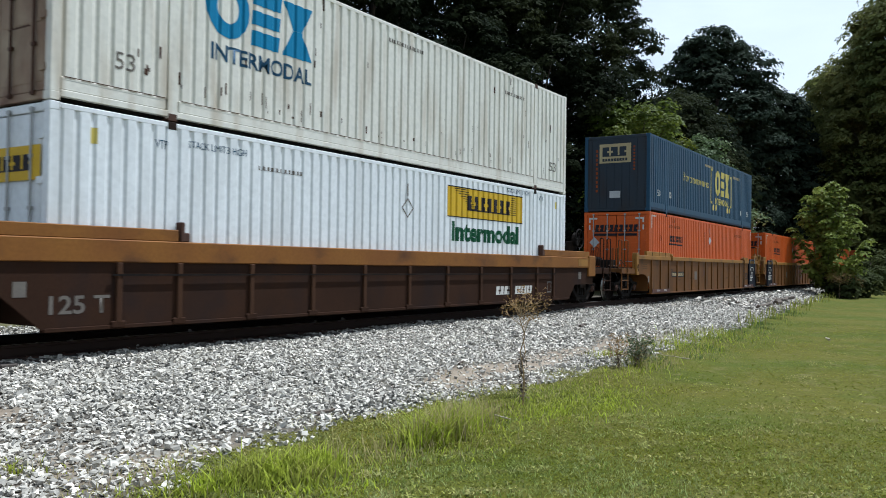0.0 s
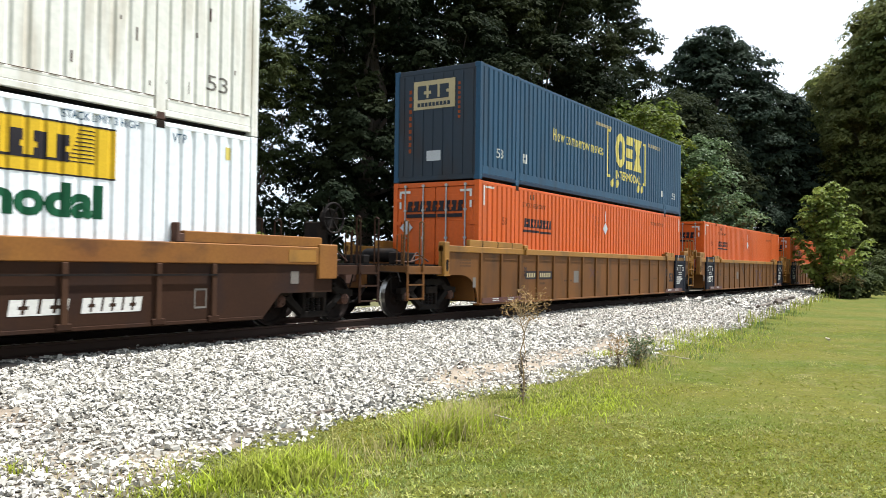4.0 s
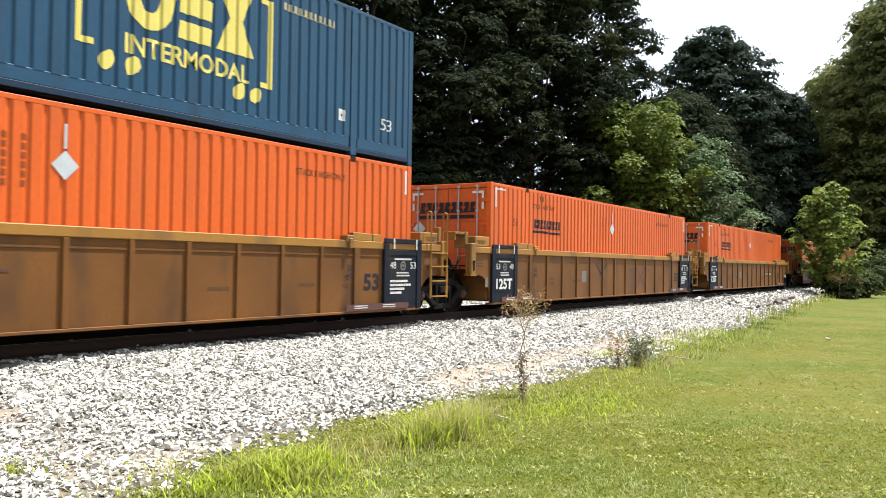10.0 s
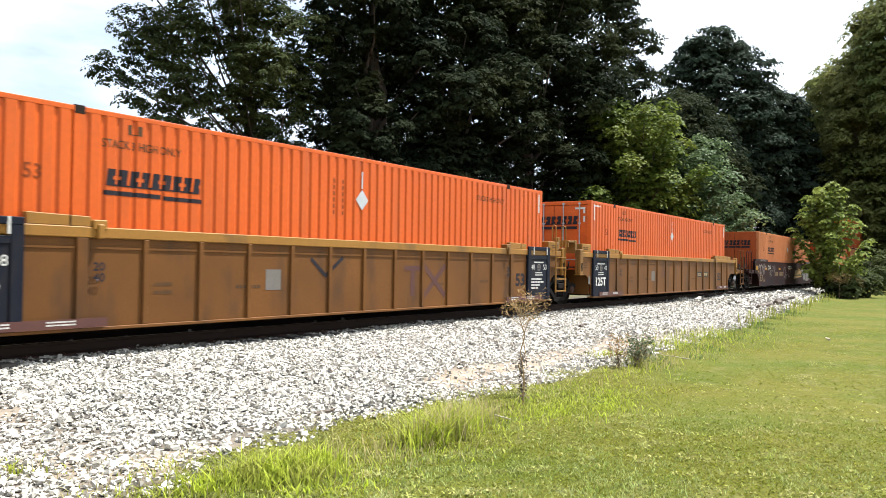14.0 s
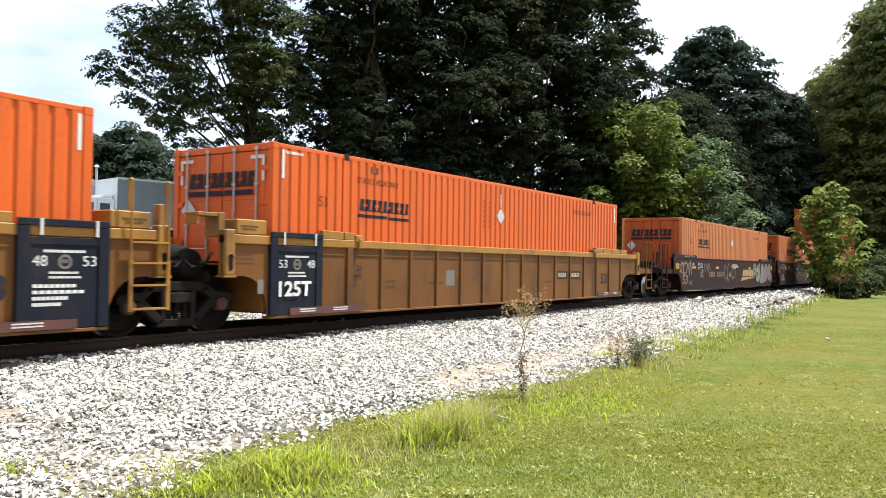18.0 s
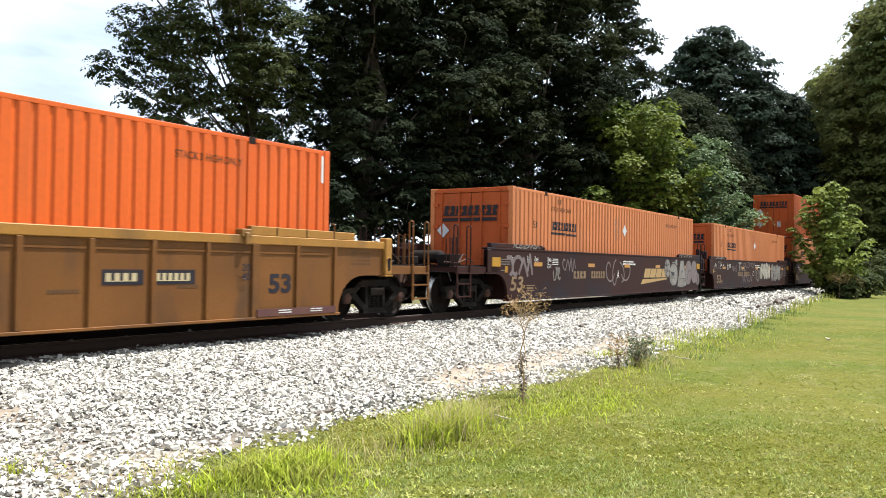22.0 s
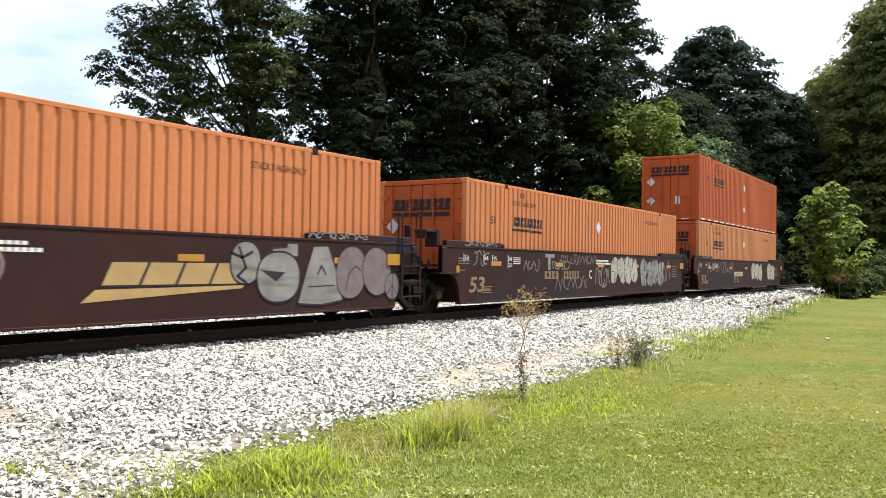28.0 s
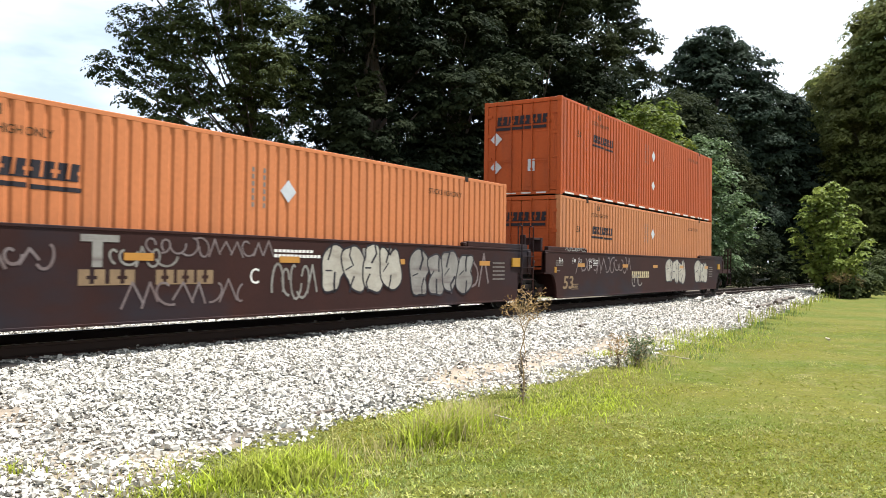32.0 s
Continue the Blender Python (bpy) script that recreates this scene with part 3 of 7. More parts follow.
def arch(x_end, x_foot, z_top=0.92, z_low=0.21, n=8):
    """The cut-out of the side sheet over a truck, from the end of the car down to the foot."""
    pts = [(x_end, z_top)]
    r = min(abs(x_foot - x_end) * 0.6, 0.8)
    s = 1 if x_foot > x_end else -1
    for k in range(n + 1):
        a = math.pi / 2 * k / n
        pts.append((x_foot - s * r + s * r * math.sin(a), z_low + (z_top - z_low) * (1 - (1 - math.cos(a)) ** 1.15)))
    return pts


def lower_structure(u, mat, x_front, x_rear, dark="steel_dark"):
    """Floor, bulkheads and centre sill that all three kinds of unit share."""
    part("well_floor", boxes((-0.1, 16.25, -1.30, 1.30, 0.27, 0.35), *[(k, k + 0.18, -1.36, 1.36, 0.25, 0.356) for k in (0.1, 1.9, 5.0, 8.0, 11.0, 14.1, 15.9)]), M["timber"], u)
    part("bulkhead", boxes((-0.26, -0.18, -1.34, 1.34, 0.30, 1.05)), M[mat], u)
    part("bulkhead", boxes((LEN + 0.18, LEN + 0.26, -1.34, 1.34, 0.30, 1.05)), M[mat], u)
    for x0, x1 in ((x_front, -0.2), (LEN + 0.2, x_rear)):
        part("centre_sill", boxes((x0, x1, -0.36, 0.36, 0.72, 1.10)), M[dark], u, bevel=0.02)
        part("end_deck", boxes((x0 + 0.1, x1 - 0.05, -1.22, 1.22, 1.12, 1.16)), M[dark], u)


def step_ladder(u, x0, x1, y, z0, z1, mat, step_z):
    """Uprights with bent tops, rungs between them and stirrup steps below."""
    bm = bmesh.new()
    s = -1 if y < 0 else 1
    for x in (x0, x1):
        pipe(bm, [(x, y, z0), (x, y, z1), (x + 0.05, y - s * 0.09, z1 + 0.03), (x + 0.05, y - s * 0.14, z1), (x + 0.05, y - s * 0.14, 1.05)], 0.019, 6)
        box(bm, x - 0.03, x + 0.03, y - 0.012, y + 0.012, z0, 1.15)
    part("handrail", bm, M[mat], u)
    for z in step_z:
        part("step", boxes((x0, x1, y - 0.03, y + 0.03, z, z + 0.03)), M[mat], u)


def coupler_end(u, x, s, mat, brake=False):
    """The gear at a coupled end: draft sill, knuckle, hoses, platform rail and ladders. s is -1 at the leading end."""
    e = x + s * 1.35
    part("draft_sill", boxes((min(x, e), max(x, e), -0.24, 0.24, 0.66, 1.0)), M["steel_dark"], u, bevel=0.02)
    part("striker", boxes((min(e, e + s * 0.06), max(e, e + s * 0.06), -0.34, 0.34, 0.62, 1.05)), M[mat], u, bevel=0.01)
    bm = boxes((min(e, e + s * 0.36), max(e, e + s * 0.36), -0.08, 0.08, 0.75, 0.95), (min(e + s * 0.30, e + s * 0.56), max(e + s * 0.30, e + s * 0.56), -0.18 if s < 0 else -0.02, 0.02 if s < 0 else 0.18, 0.70, 0.98))
    part("coupler", bm, M["rust"], u, "rusty knuckle coupler", bevel=0.03)
    hose = bmesh.new()
    pts = [(e + s * (0.05 + 0.55 * k / 8), -0.35 + 0.25 * k / 8, 0.70 - 0.38 * math.sin(math.pi * k / 8 * 0.85)) for k in range(9)]
    pipe(hose, pts, 0.028, 7)
    part("air_hose", hose, M["steel_dark"], u)
    lever = bmesh.new()
    pipe(lever, [(e + s * 0.2, 0.0, 1.0), (e + s * 0.12, -0.3, 1.0), (e + s * 0.12, -1.25, 0.98), (e + s * 0.2, -1.38, 0.78)], 0.014, 6)
    part("uncoupling_lever", lever, M["steel_dark"], u)
    part("end_beam", boxes((min(e - s * 0.02, e - s * 0.16), max(e - s * 0.02, e - s * 0.16), -1.40, 1.40, 0.98, 1.12)), M[mat], u, bevel=0.01)
    for y in (-1, 1):
        part("platform_rail", boxes((min(x, e), max(x, e), min(y * 1.42, y * 1.36), max(y * 1.42, y * 1.36), 0.94, 1.12)), M[mat], u, bevel=0.008)
        step_ladder(u, min(e + s * 0.02, e - s * 0.56), max(e + s * 0.02, e - s * 0.56), y * 1.44, 0.38, 2.06, mat, (0.40, 0.70, 0.95))
    for yy in np.arange(-1.3, 1.3, 0.12):
        part("walkway_slat", boxes((min(x + s * 0.1, e), max(x + s * 0.1, e), yy, yy + 0.05, 1.13, 1.16)), M["steel_dark"], u)
    part("valve_box", boxes((x + s * 0.35 - 0.25, x + s * 0.35 + 0.25, -0.75, -0.35, 1.16, 1.42)), M["steel_dark"], u, bevel=0.02)
    part("valve_box", boxes((x + s * 0.7 - 0.12, x + s * 0.7 + 0.12, 0.2, 0.8, 1.16, 1.36)), M["steel_dark"], u, bevel=0.02)
    tank = bmesh.new()
    lathe(tank, [(-0.62, 0.02), (-0.58, 0.12), (-0.50, 0.16), (0.30, 0.16), (0.38, 0.12), (0.42, 0.02)], "y", 14, (x + s * 0.05, 0.4, 1.36))
    part("air_tank", tank, M["steel_dark"], u, smooth=True)
    for yy in (-1.12, -0.95):
        hoop = bmesh.new()
        pipe(hoop, [(e - s * 0.25, yy, 1.12), (e - s * 0.25, yy, 1.78), (e - s * 0.42, yy, 1.82), (e - s * 0.42, yy, 1.12)], 0.017, 6)
        part("grab_hoop", hoop, M[mat], u)
    chain = bmesh.new()
    pipe(chain, [(e - s * 0.1, -0.9, 0.95), (e - s * 0.2, -0.85, 0.55), (e - s * 0.45, -0.8, 0.45), (e - s * 0.6, -0.75, 0.75)], 0.016, 6)
    part("brake_chain", chain, M["steel_dark"], u)
    pp = bmesh.new()
    pipe(pp, [(x + s * 0.1, -0.9, 1.3), (x + s * 0.6, -0.95, 1.2), (x + s * 0.95, -0.8, 1.22)], 0.02, 6)
    pipe(pp, [(x + s * 0.1, -1.1, 1.22), (x + s * 0.5, -1.05, 1.42), (x + s * 0.8, -1.1, 1.2)], 0.016, 6)
    part("air_pipe", pp, M["rust"], u)
    if brake:
        bx, by = e - s * 0.20, -0.02
        part("brake_stand", boxes((bx - 0.05, bx + 0.05, by - 0.30, by - 0.22, 1.0, 1.75), (bx - 0.05, bx + 0.05, by + 0.22, by + 0.30, 1.0, 1.75), (bx - 0.1, bx + 0.1, by - 0.3, by + 0.3, 1.5, 2.0)), M["truck_frame"], u, bevel=0.01)
        gb = bmesh.new()
        lathe(gb, [(by - 0.38, 0.18), (by - 0.36, 0.23), (by - 0.24, 0.24)], "y", 14, (bx, 0, 2.05))
        part("brake_gearbox", gb, M["truck_frame"], u)
        wheel = bmesh.new()
        pts = [(bx + 0.31 * math.cos(a), by - 0.42, 2.08 + 0.31 * math.sin(a)) for a in np.linspace(0, math.tau, 25)]
        pipe(wheel, pts, 0.026, 6)
        for k in range(6):
            a = k * math.tau / 6
            rod(wheel, (bx, by - 0.36, 2.08), (bx + 0.31 * math.cos(a), by - 0.42, 2.08 + 0.31 * math.sin(a)), 0.018, 6)
        part("brake_wheel", wheel, M["steel_dark"], u, "spoked hand brake wheel")


def articulation(u, x, s, mat):
    """The joint above a shared truck: a rounded dark bolster casting, its side bearings and a bracket for the hoses. s is -1 at the leading end."""
    bm = bmesh.new()
    lathe(bm, [(-0.95, 0.12), (-0.92, 0.24), (-0.55, 0.33), (0.55, 0.33), (0.92, 0.24), (0.95, 0.12)], "y", 16, (x + s * 0.22, 0, 1.10))
    part("bolster", bm, M["steel_dark"], u, smooth=True)
    for y in (-0.72, 0.72):
        part("side_bearing", boxes((x - 0.26, x + 0.26, y - 0.13, y + 0.13, 0.80, 1.02)), M["truck_frame"], u, bevel=0.02)
    hose = bmesh.new()
    pipe(hose, [(x - s * 0.1, -1.05, 1.30), (x + s * 0.12, -1.12, 1.10), (x + s * 0.38, -1.12, 1.06), (x + s * 0.6, -1.05, 1.25)], 0.026, 7)
    part("air_hose", hose, M["steel_dark"], u)
    if s < 0:
        part("hose_bracket", boxes((x - 0.40, x + 0.02, -1.27, -0.95, 1.88, 1.94), (x + 0.02, x + 0.15, -1.29, -0.95, 1.56, 1.95), (x - 0.40, x - 0.34, -1.25, -0.97, 1.74, 1.88)), M[mat], u, bevel=0.008)
    else:
        part("bracket_arm", boxes((x - 0.05, x + 0.06, -1.26, -1.12, 1.55, 2.0)), M[mat], u, bevel=0.01)


def well_side(u, s, outline, mat, y0=1.375, y1=1.405):
    bm = bmesh.new()
    prism(bm, outline, s * y0, s * y1)
    return part("side_sheet", bm, M[mat], u)


def car_mark(u, name, bm, mat, label="", y=-1.4085):
    return small(part(name, on_plane(bm, y), M[mat], u, label))


def ochre_unit(label, front_coupled, rear_coupled, front_panel, rear_panel, rng):
    u = thing("well_car_unit", label, "well car", "well car units of the train")
    xf, xr = (-1.78 if front_coupled else -1.20), (LEN + 1.78 if rear_coupled else LEN + 1.20)
    outline = arch(xf, -0.18) + [(LEN + 0.18, 0.21)] + arch(xr, LEN + 0.18)[::-1] + [(xr, 1.46), (xf, 1.46)]
    clean = [outline[0]]
    for q in outline[1:]:
        if (q[0] - clean[-1][0]) ** 2 + (q[1] - clean[-1][1]) ** 2 > 1e-4:
            clean.append(q)
    for s in (-1, 1):
        well_side(u, s, clean, "ochre")
        a, b = sorted((s * 1.29, s * OUT))
        part("top_chord", boxes((xf, xr, a, b, 1.45, 1.60)), M["ochre_light"], u, bevel=0.012)
        a, b = sorted((s * 1.27, s * (OUT + 0.01)))
        part("bottom_chord", boxes((-0.18, LEN + 0.18, a, b, 0.185, 0.23)), M["ochre"], u, bevel=0.006)
        a, b = sorted((s * 1.40, s * OUT))
        for k in range(17):
            x = -0.06 + k * 1.017
            wide = 0.085 if k in (2, 14) else 0.045
            if (front_panel and k in (0, 1)) or (rear_panel and k in (15, 16)):
                continue
            part("side_post", boxes((x - wide, x + wide, a, b, 0.23, 1.45)), M["ochre"], u, bevel=0.008)
        if s < 0:
            part("stiffener", boxes((0.1, LEN - 0.1, -1.418, -1.402, 1.30, 1.33)), M["ochre"], u)
        for x in (2.22, 13.93):
            part("stack_guide", boxes((x - 0.11, x + 0.11, min(s * 1.30, s * 1.47), max(s * 1.30, s * 1.47), 1.56, 1.70), (x - 0.05, x + 0.05, min(s * 1.40, s * 1.50), max(s * 1.40, s * 1.50), 1.44, 1.64)), M["ochre_light"], u, bevel=0.015)
        for x0, x1 in ((-0.62 if front_coupled else 1.18, 2.1), (14.05, LEN + 0.62 if rear_coupled else LEN - 1.18)):
            bm = bmesh.new()
            prism(bm, [(x0, 1.60), (x1, 1.60), (x1, 1.74), (x0, 1.76)], s * 1.33, s * 1.43)
            part("guard_plate", bm, M["ochre_light"], u, bevel=0.01)
            for xx in np.arange(x0 + 0.6, x1 - 0.2, 0.75):
                part("plate_seam", boxes((xx, xx + 0.02, min(s * 1.42, s * 1.436), max(s * 1.42, s * 1.436), 1.60, 1.745)), M["steel_dark"], u)
        for x, d in ((xf, 1), (xr, -1)):
            part("jacking_post", boxes((min(x, x + d * 0.22), max(x, x + d * 0.22), min(s * 1.30, s * 1.475), max(s * 1.30, s * 1.475), 0.93, 1.68)), M["ochre_light"], u, bevel=0.02)
            slot = bmesh.new()
            prism(slot, [(x + d * 0.11 + 0.052 * math.cos(q), (1.22 if k < 7 else 1.06) + 0.052 * math.sin(q)) for k, q in enumerate([math.pi * j / 6 for j in range(13) if j != 6])], s * 1.472, s * 1.480)
            part("jacking_slot", slot, M["steel_dark"], u)
            rim = bmesh.new()
            pipe(rim, [(x + d * 0.11 + 0.068 * math.cos(q), s * 1.478, 1.22 + 0.068 * math.sin(q)) for q in [math.pi * j / 6 for j in range(7)]], 0.012, 6)
            part("slot_rim", rim, M["ochre_light"], u)
            part("jacking_pad", boxes((min(x - d * 0.02, x + d * 0.24), max(x - d * 0.02, x + d * 0.24), min(s * 1.28, s * 1.48), max(s * 1.28, s * 1.48), 0.90, 0.935)), M["ochre_light"], u)
    lower_structure(u, "ochre", -3.1 if front_coupled else -1.6, LEN + (3.1 if rear_coupled else 1.6))
    for on, x_edge, d in ((front_panel, 0.0, 1), (rear_panel, LEN, -1)):
        if not on:
            continue
        x0, x1 = sorted((x_edge - d * 0.18, x_edge + d * 1.14))
        part("black_panel", boxes((x0, x1, -1.455, -1.40, 0.24, 1.44)), M["panel_black"], u, "slate-black stencilled side panel", bevel=0.008)
        part("panel_post", boxes((x0, x0 + 0.17, -1.475, -1.456, 0.24, 1.58)), M["panel_black"], u, bevel=0.006)
        part("panel_post", boxes((x1 - 0.17, x1, -1.475, -1.456, 0.24, 1.58)), M["panel_black"], u, bevel=0.006)
        part("panel_handle", boxes((x0, x1, -1.478, -1.44, 1.58, 1.68)), M["panel_black"], u, bevel=0.01)
        part("panel_crossbar", boxes((x0 + 0.17, x1 - 0.17, -1.468, -1.456, 1.34, 1.44)), M["panel_black"], u, bevel=0.005)
        for xx in (x0 + 0.30, x1 - 0.22):
            part("reflective_strip", boxes((xx, xx + 0.035, -1.481, -1.476, 1.46, 1.68)), M["mark_white"], u)
        cx = (x0 + x1) / 2
        car_mark(u, "size_number", letters("53" if d > 0 else "48", x0 + 0.21, 1.06, 0.20, 0.14), "mark_white", y=-1.459)
        car_mark(u, "size_number", letters("48" if d > 0 else "53", x1 - 0.40, 1.06, 0.20, 0.14), "mark_white", y=-1.459)
        car_mark(u, "round_mark", sheet(*ring_shape(cx, 1.12, 0.10, 0.10, 0, 360, 0.035), *bars(cx - 0.05, 1.10, 0.10, 0.05, 2)), "mark_grey", y=-1.459)
        car_mark(u, "stencil_block", sheet(*bars(cx - 0.30, 1.24, 0.6, 0.035, 12), *bars(cx - 0.22, 0.96, 0.42, 0.03, 9), *bars(cx - 0.22, 0.90, 0.46, 0.03, 9)), "mark_white", y=-1.459)
        if d > 0:
            car_mark(u, "load_mark", letters("125T", x0 + 0.19, 0.56, 0.82, 0.27, 0, 0.03), "mark_white", "bold white 125T stencil", y=-1.479)
        else:
            car_mark(u, "stencil_block", sheet(*[q for j, wdt in enumerate((0.62, 0.74, 0.5, 0.4)) for q in bars(x0 + 0.22, 0.78 - j * 0.08, wdt, 0.045, 8)]), "mark_white", y=-1.459)
        r0, r1 = sorted((x_edge + d * 0.30, x_edge + d * 2.34))
        part("maroon_band", boxes((r0, r1, -1.482, -1.474, 0.235, 0.36)), M["maroon"], u, "worn maroon band")
        for xx in (r0 + 0.25, r0 + 1.15):
            car_mark(u, "stencil_block", sheet(*bars(xx, 0.318, 0.42, 0.02, 9), *bars(xx, 0.278, 0.42, 0.02, 9)), "mark_white", y=-1.484)
        part("equipment_box", boxes((min(x_edge - d * 0.22, x_edge - d * 0.90), max(x_edge - d * 0.22, x_edge - d * 0.90), -1.40, -0.95, 1.61, 1.86)), M["ochre_light"], u, "mustard equipment box", bevel=0.015)
        car_mark(u, "stencil_block", sheet(*bars(x_edge - d * 0.62 - 0.2, 1.73, 0.4, 0.03, 8), *bars(x_edge - d * 0.62 - 0.15, 1.68, 0.3, 0.03, 6)), "mark_dim", y=-1.404)
    for x0 in ((-0.05,) if not front_panel else ()) + ((14.2,) if not rear_panel else ()):
        part("maroon_band", boxes((x0, x0 + 2.0, -1.462, -1.446, 0.235, 0.36)), M["maroon"], u, "worn maroon band")
        for xx in (x0 + 0.5, x0 + 1.3):
            car_mark(u, "stencil_block", sheet(*bars(xx, 0.318, 0.32, 0.02, 8), *bars(xx, 0.278, 0.32, 0.02, 8)), "mark_white", y=-1.466)
    for k, (x, z, w) in enumerate(((2.85, 0.78, 0.42), (2.85, 0.66, 0.42), (4.45, 0.72, 0.7), (10.2, 0.7, 0.6), (12.3, 0.74, 0.5))):
        car_mark(u, "stencil_block", sheet(*bars(x + 0.3, z, w * 0.8, 0.05, 7)), "mark_dim")
    car_mark(u, "notice_sheet", sheet(rect(5.42, 5.78, 0.68, 1.03)), "mark_grey", "pale weathered notice")
    for j, zz in enumerate((1.0, 0.85)):
        car_mark(u, "size_number", letters(("20", "40")[j], 2.13, zz, 0.18, 0.12, 0, 0.02), "mark_black", y=-1.449)
        car_mark(u, "size_number", letters(("20", "40")[j], 13.85, zz, 0.18, 0.12, 0, 0.02), "mark_black", y=-1.449)
    car_mark(u, "notice_sheet", sheet(rect(-0.42, -0.28, 0.62, 0.86)), "mark_grey")
    car_mark(u, "stencil_block", sheet(*[q for j in range(3) for q in bars(-1.0, 1.26 - j * 0.07, 0.5, 0.03, 8)]), "mark_dim")
    if front_coupled:
        coupler_end(u, xf, -1, "ochre")
    else:
        articulation(u, xf, -1, "ochre_light")
    if rear_coupled:
        coupler_end(u, xr, 1, "ochre")
        car_mark(u, "stencil_block", sheet(*[q for j in range(4) for q in bars(LEN + 0.55, 1.34 - j * 0.07, 0.6, 0.03, 9)]), "mark_dim")
    else:
        step_ladder(u, LEN + 0.50, LEN + 1.14, -1.50, 0.42, 2.30, "ochre_light", (0.44, 0.78, 1.10, 1.40))
        articulation(u, LEN + 1.20, 1, "ochre_light")
    return u


def old_unit(label, rng):
    """The grimy brown unit with a heavy ochre top sill."""
    u = thing("well_car_unit", label, "well car", "well car units of the train")
    xf, xr = -1.25, LEN + 1.85
    outline = [(xf, 0.92), (-0.95, 0.92), (-0.10, 0.22), (LEN + 0.1, 0.22), (LEN + 0.5, 0.62), (xr, 0.62), (xr, 1.14), (xf, 1.14)]
    for s in (-1, 1):
        well_side(u, s, outline, "brown_old")
        a, b = sorted((s * 1.27, s * OUT))
        part("top_sill", boxes((xf, xr, a, b, 1.12, 1.44)), M["ochre_rust"], u, bevel=0.015)
        for x0, x1 in ((xf, 2.05), (14.55, LEN + 1.55)):
            part("upper_sill", boxes((x0, x1, min(s * 1.31, s * 1.42), max(s * 1.31, s * 1.42), 1.44, 1.62)), M["ochre_rust"], u, bevel=0.012)
        for x in (2.1, 14.42):
            part("stack_guide", boxes((x - 0.03, x + 0.05, min(s * 1.30, s * 1.44), max(s * 1.30, s * 1.44), 1.44, 1.74), (x + 0.02, x + 0.16, min(s * 1.32, s * 1.42), max(s * 1.32, s * 1.42), 1.44, 1.58)), M["rust"], u, bevel=0.015)
        a, b = sorted((s * 1.40, s * (OUT + 0.005)))
        for x in (1.02, 2.07, 3.55, 5.06, 6.56, 8.08, 9.58, 11.08, 12.6, 14.1, 15.15):
            part("side_post", boxes((x - 0.05, x + 0.05, a, b, 0.27, 1.12)), M["brown_post"], u, bevel=0.012)
            part("post_foot", boxes((x - 0.12, x + 0.12, a, b, 0.20, 0.30)), M["brown_old"], u, bevel=0.015)
        part("bottom_sill", boxes((-0.08, LEN + 0.08, min(s * 1.30, s * 1.43), max(s * 1.30, s * 1.43), 0.19, 0.245)), M["brown_old"], u, bevel=0.006)
        part("end_block", boxes((xr - 0.42, xr + 0.1, min(s * 1.30, s * 1.46), max(s * 1.30, s * 1.46), 0.86, 1.50)), M["ochre_rust"], u, bevel=0.02)
        part("conduit", boxes((0.9, 15.2, min(s * 1.44, s * 1.46), max(s * 1.44, s * 1.46), 0.93, 0.955)), M["steel_dark"], u)
    part("patch_panel", boxes((xr - 1.2, xr - 0.5, -1.452, -1.44, 1.17, 1.38)), M["ochre_light"], u, "dull orange patch of paint")
    lower_structure(u, "brown_old", -1.7, LEN + 3.1)
    car_mark(u, "load_mark", letters("125 T", -0.01, 0.42, 0.90, 0.25, 0, 0.02), "mark_grey", "worn pale 125 T stencil")
    car_mark(u, "reporting_mark", sheet(*bars(11.85, 0.42, 0.86, 0.21, 4, 0.22, 0.03), *bars(12.86, 0.42, 0.98, 0.21, 6, 0.22, 0.03)), "mark_white", "white reporting mark as plain bars")
    car_mark(u, "notice_sheet", sheet(rect(-0.50, -0.32, 0.66, 0.86)), "mark_grey", "small pale weathered notice")
    car_mark(u, "stencil_frame", sheet(rect(14.78, 15.02, 0.70, 0.73), rect(14.78, 15.02, 0.42, 0.45), rect(14.78, 14.80, 0.45, 0.70), rect(15.0, 15.02, 0.45, 0.70)), "mark_grey")
    car_mark(u, "notice_sheet", sheet(rect(LEN + 0.75, LEN + 0.95, 0.78, 1.0)), "mark_grey", y=-1.4085)
    coupler_end(u, xr, 1, "brown_old", brake=True)
    return u


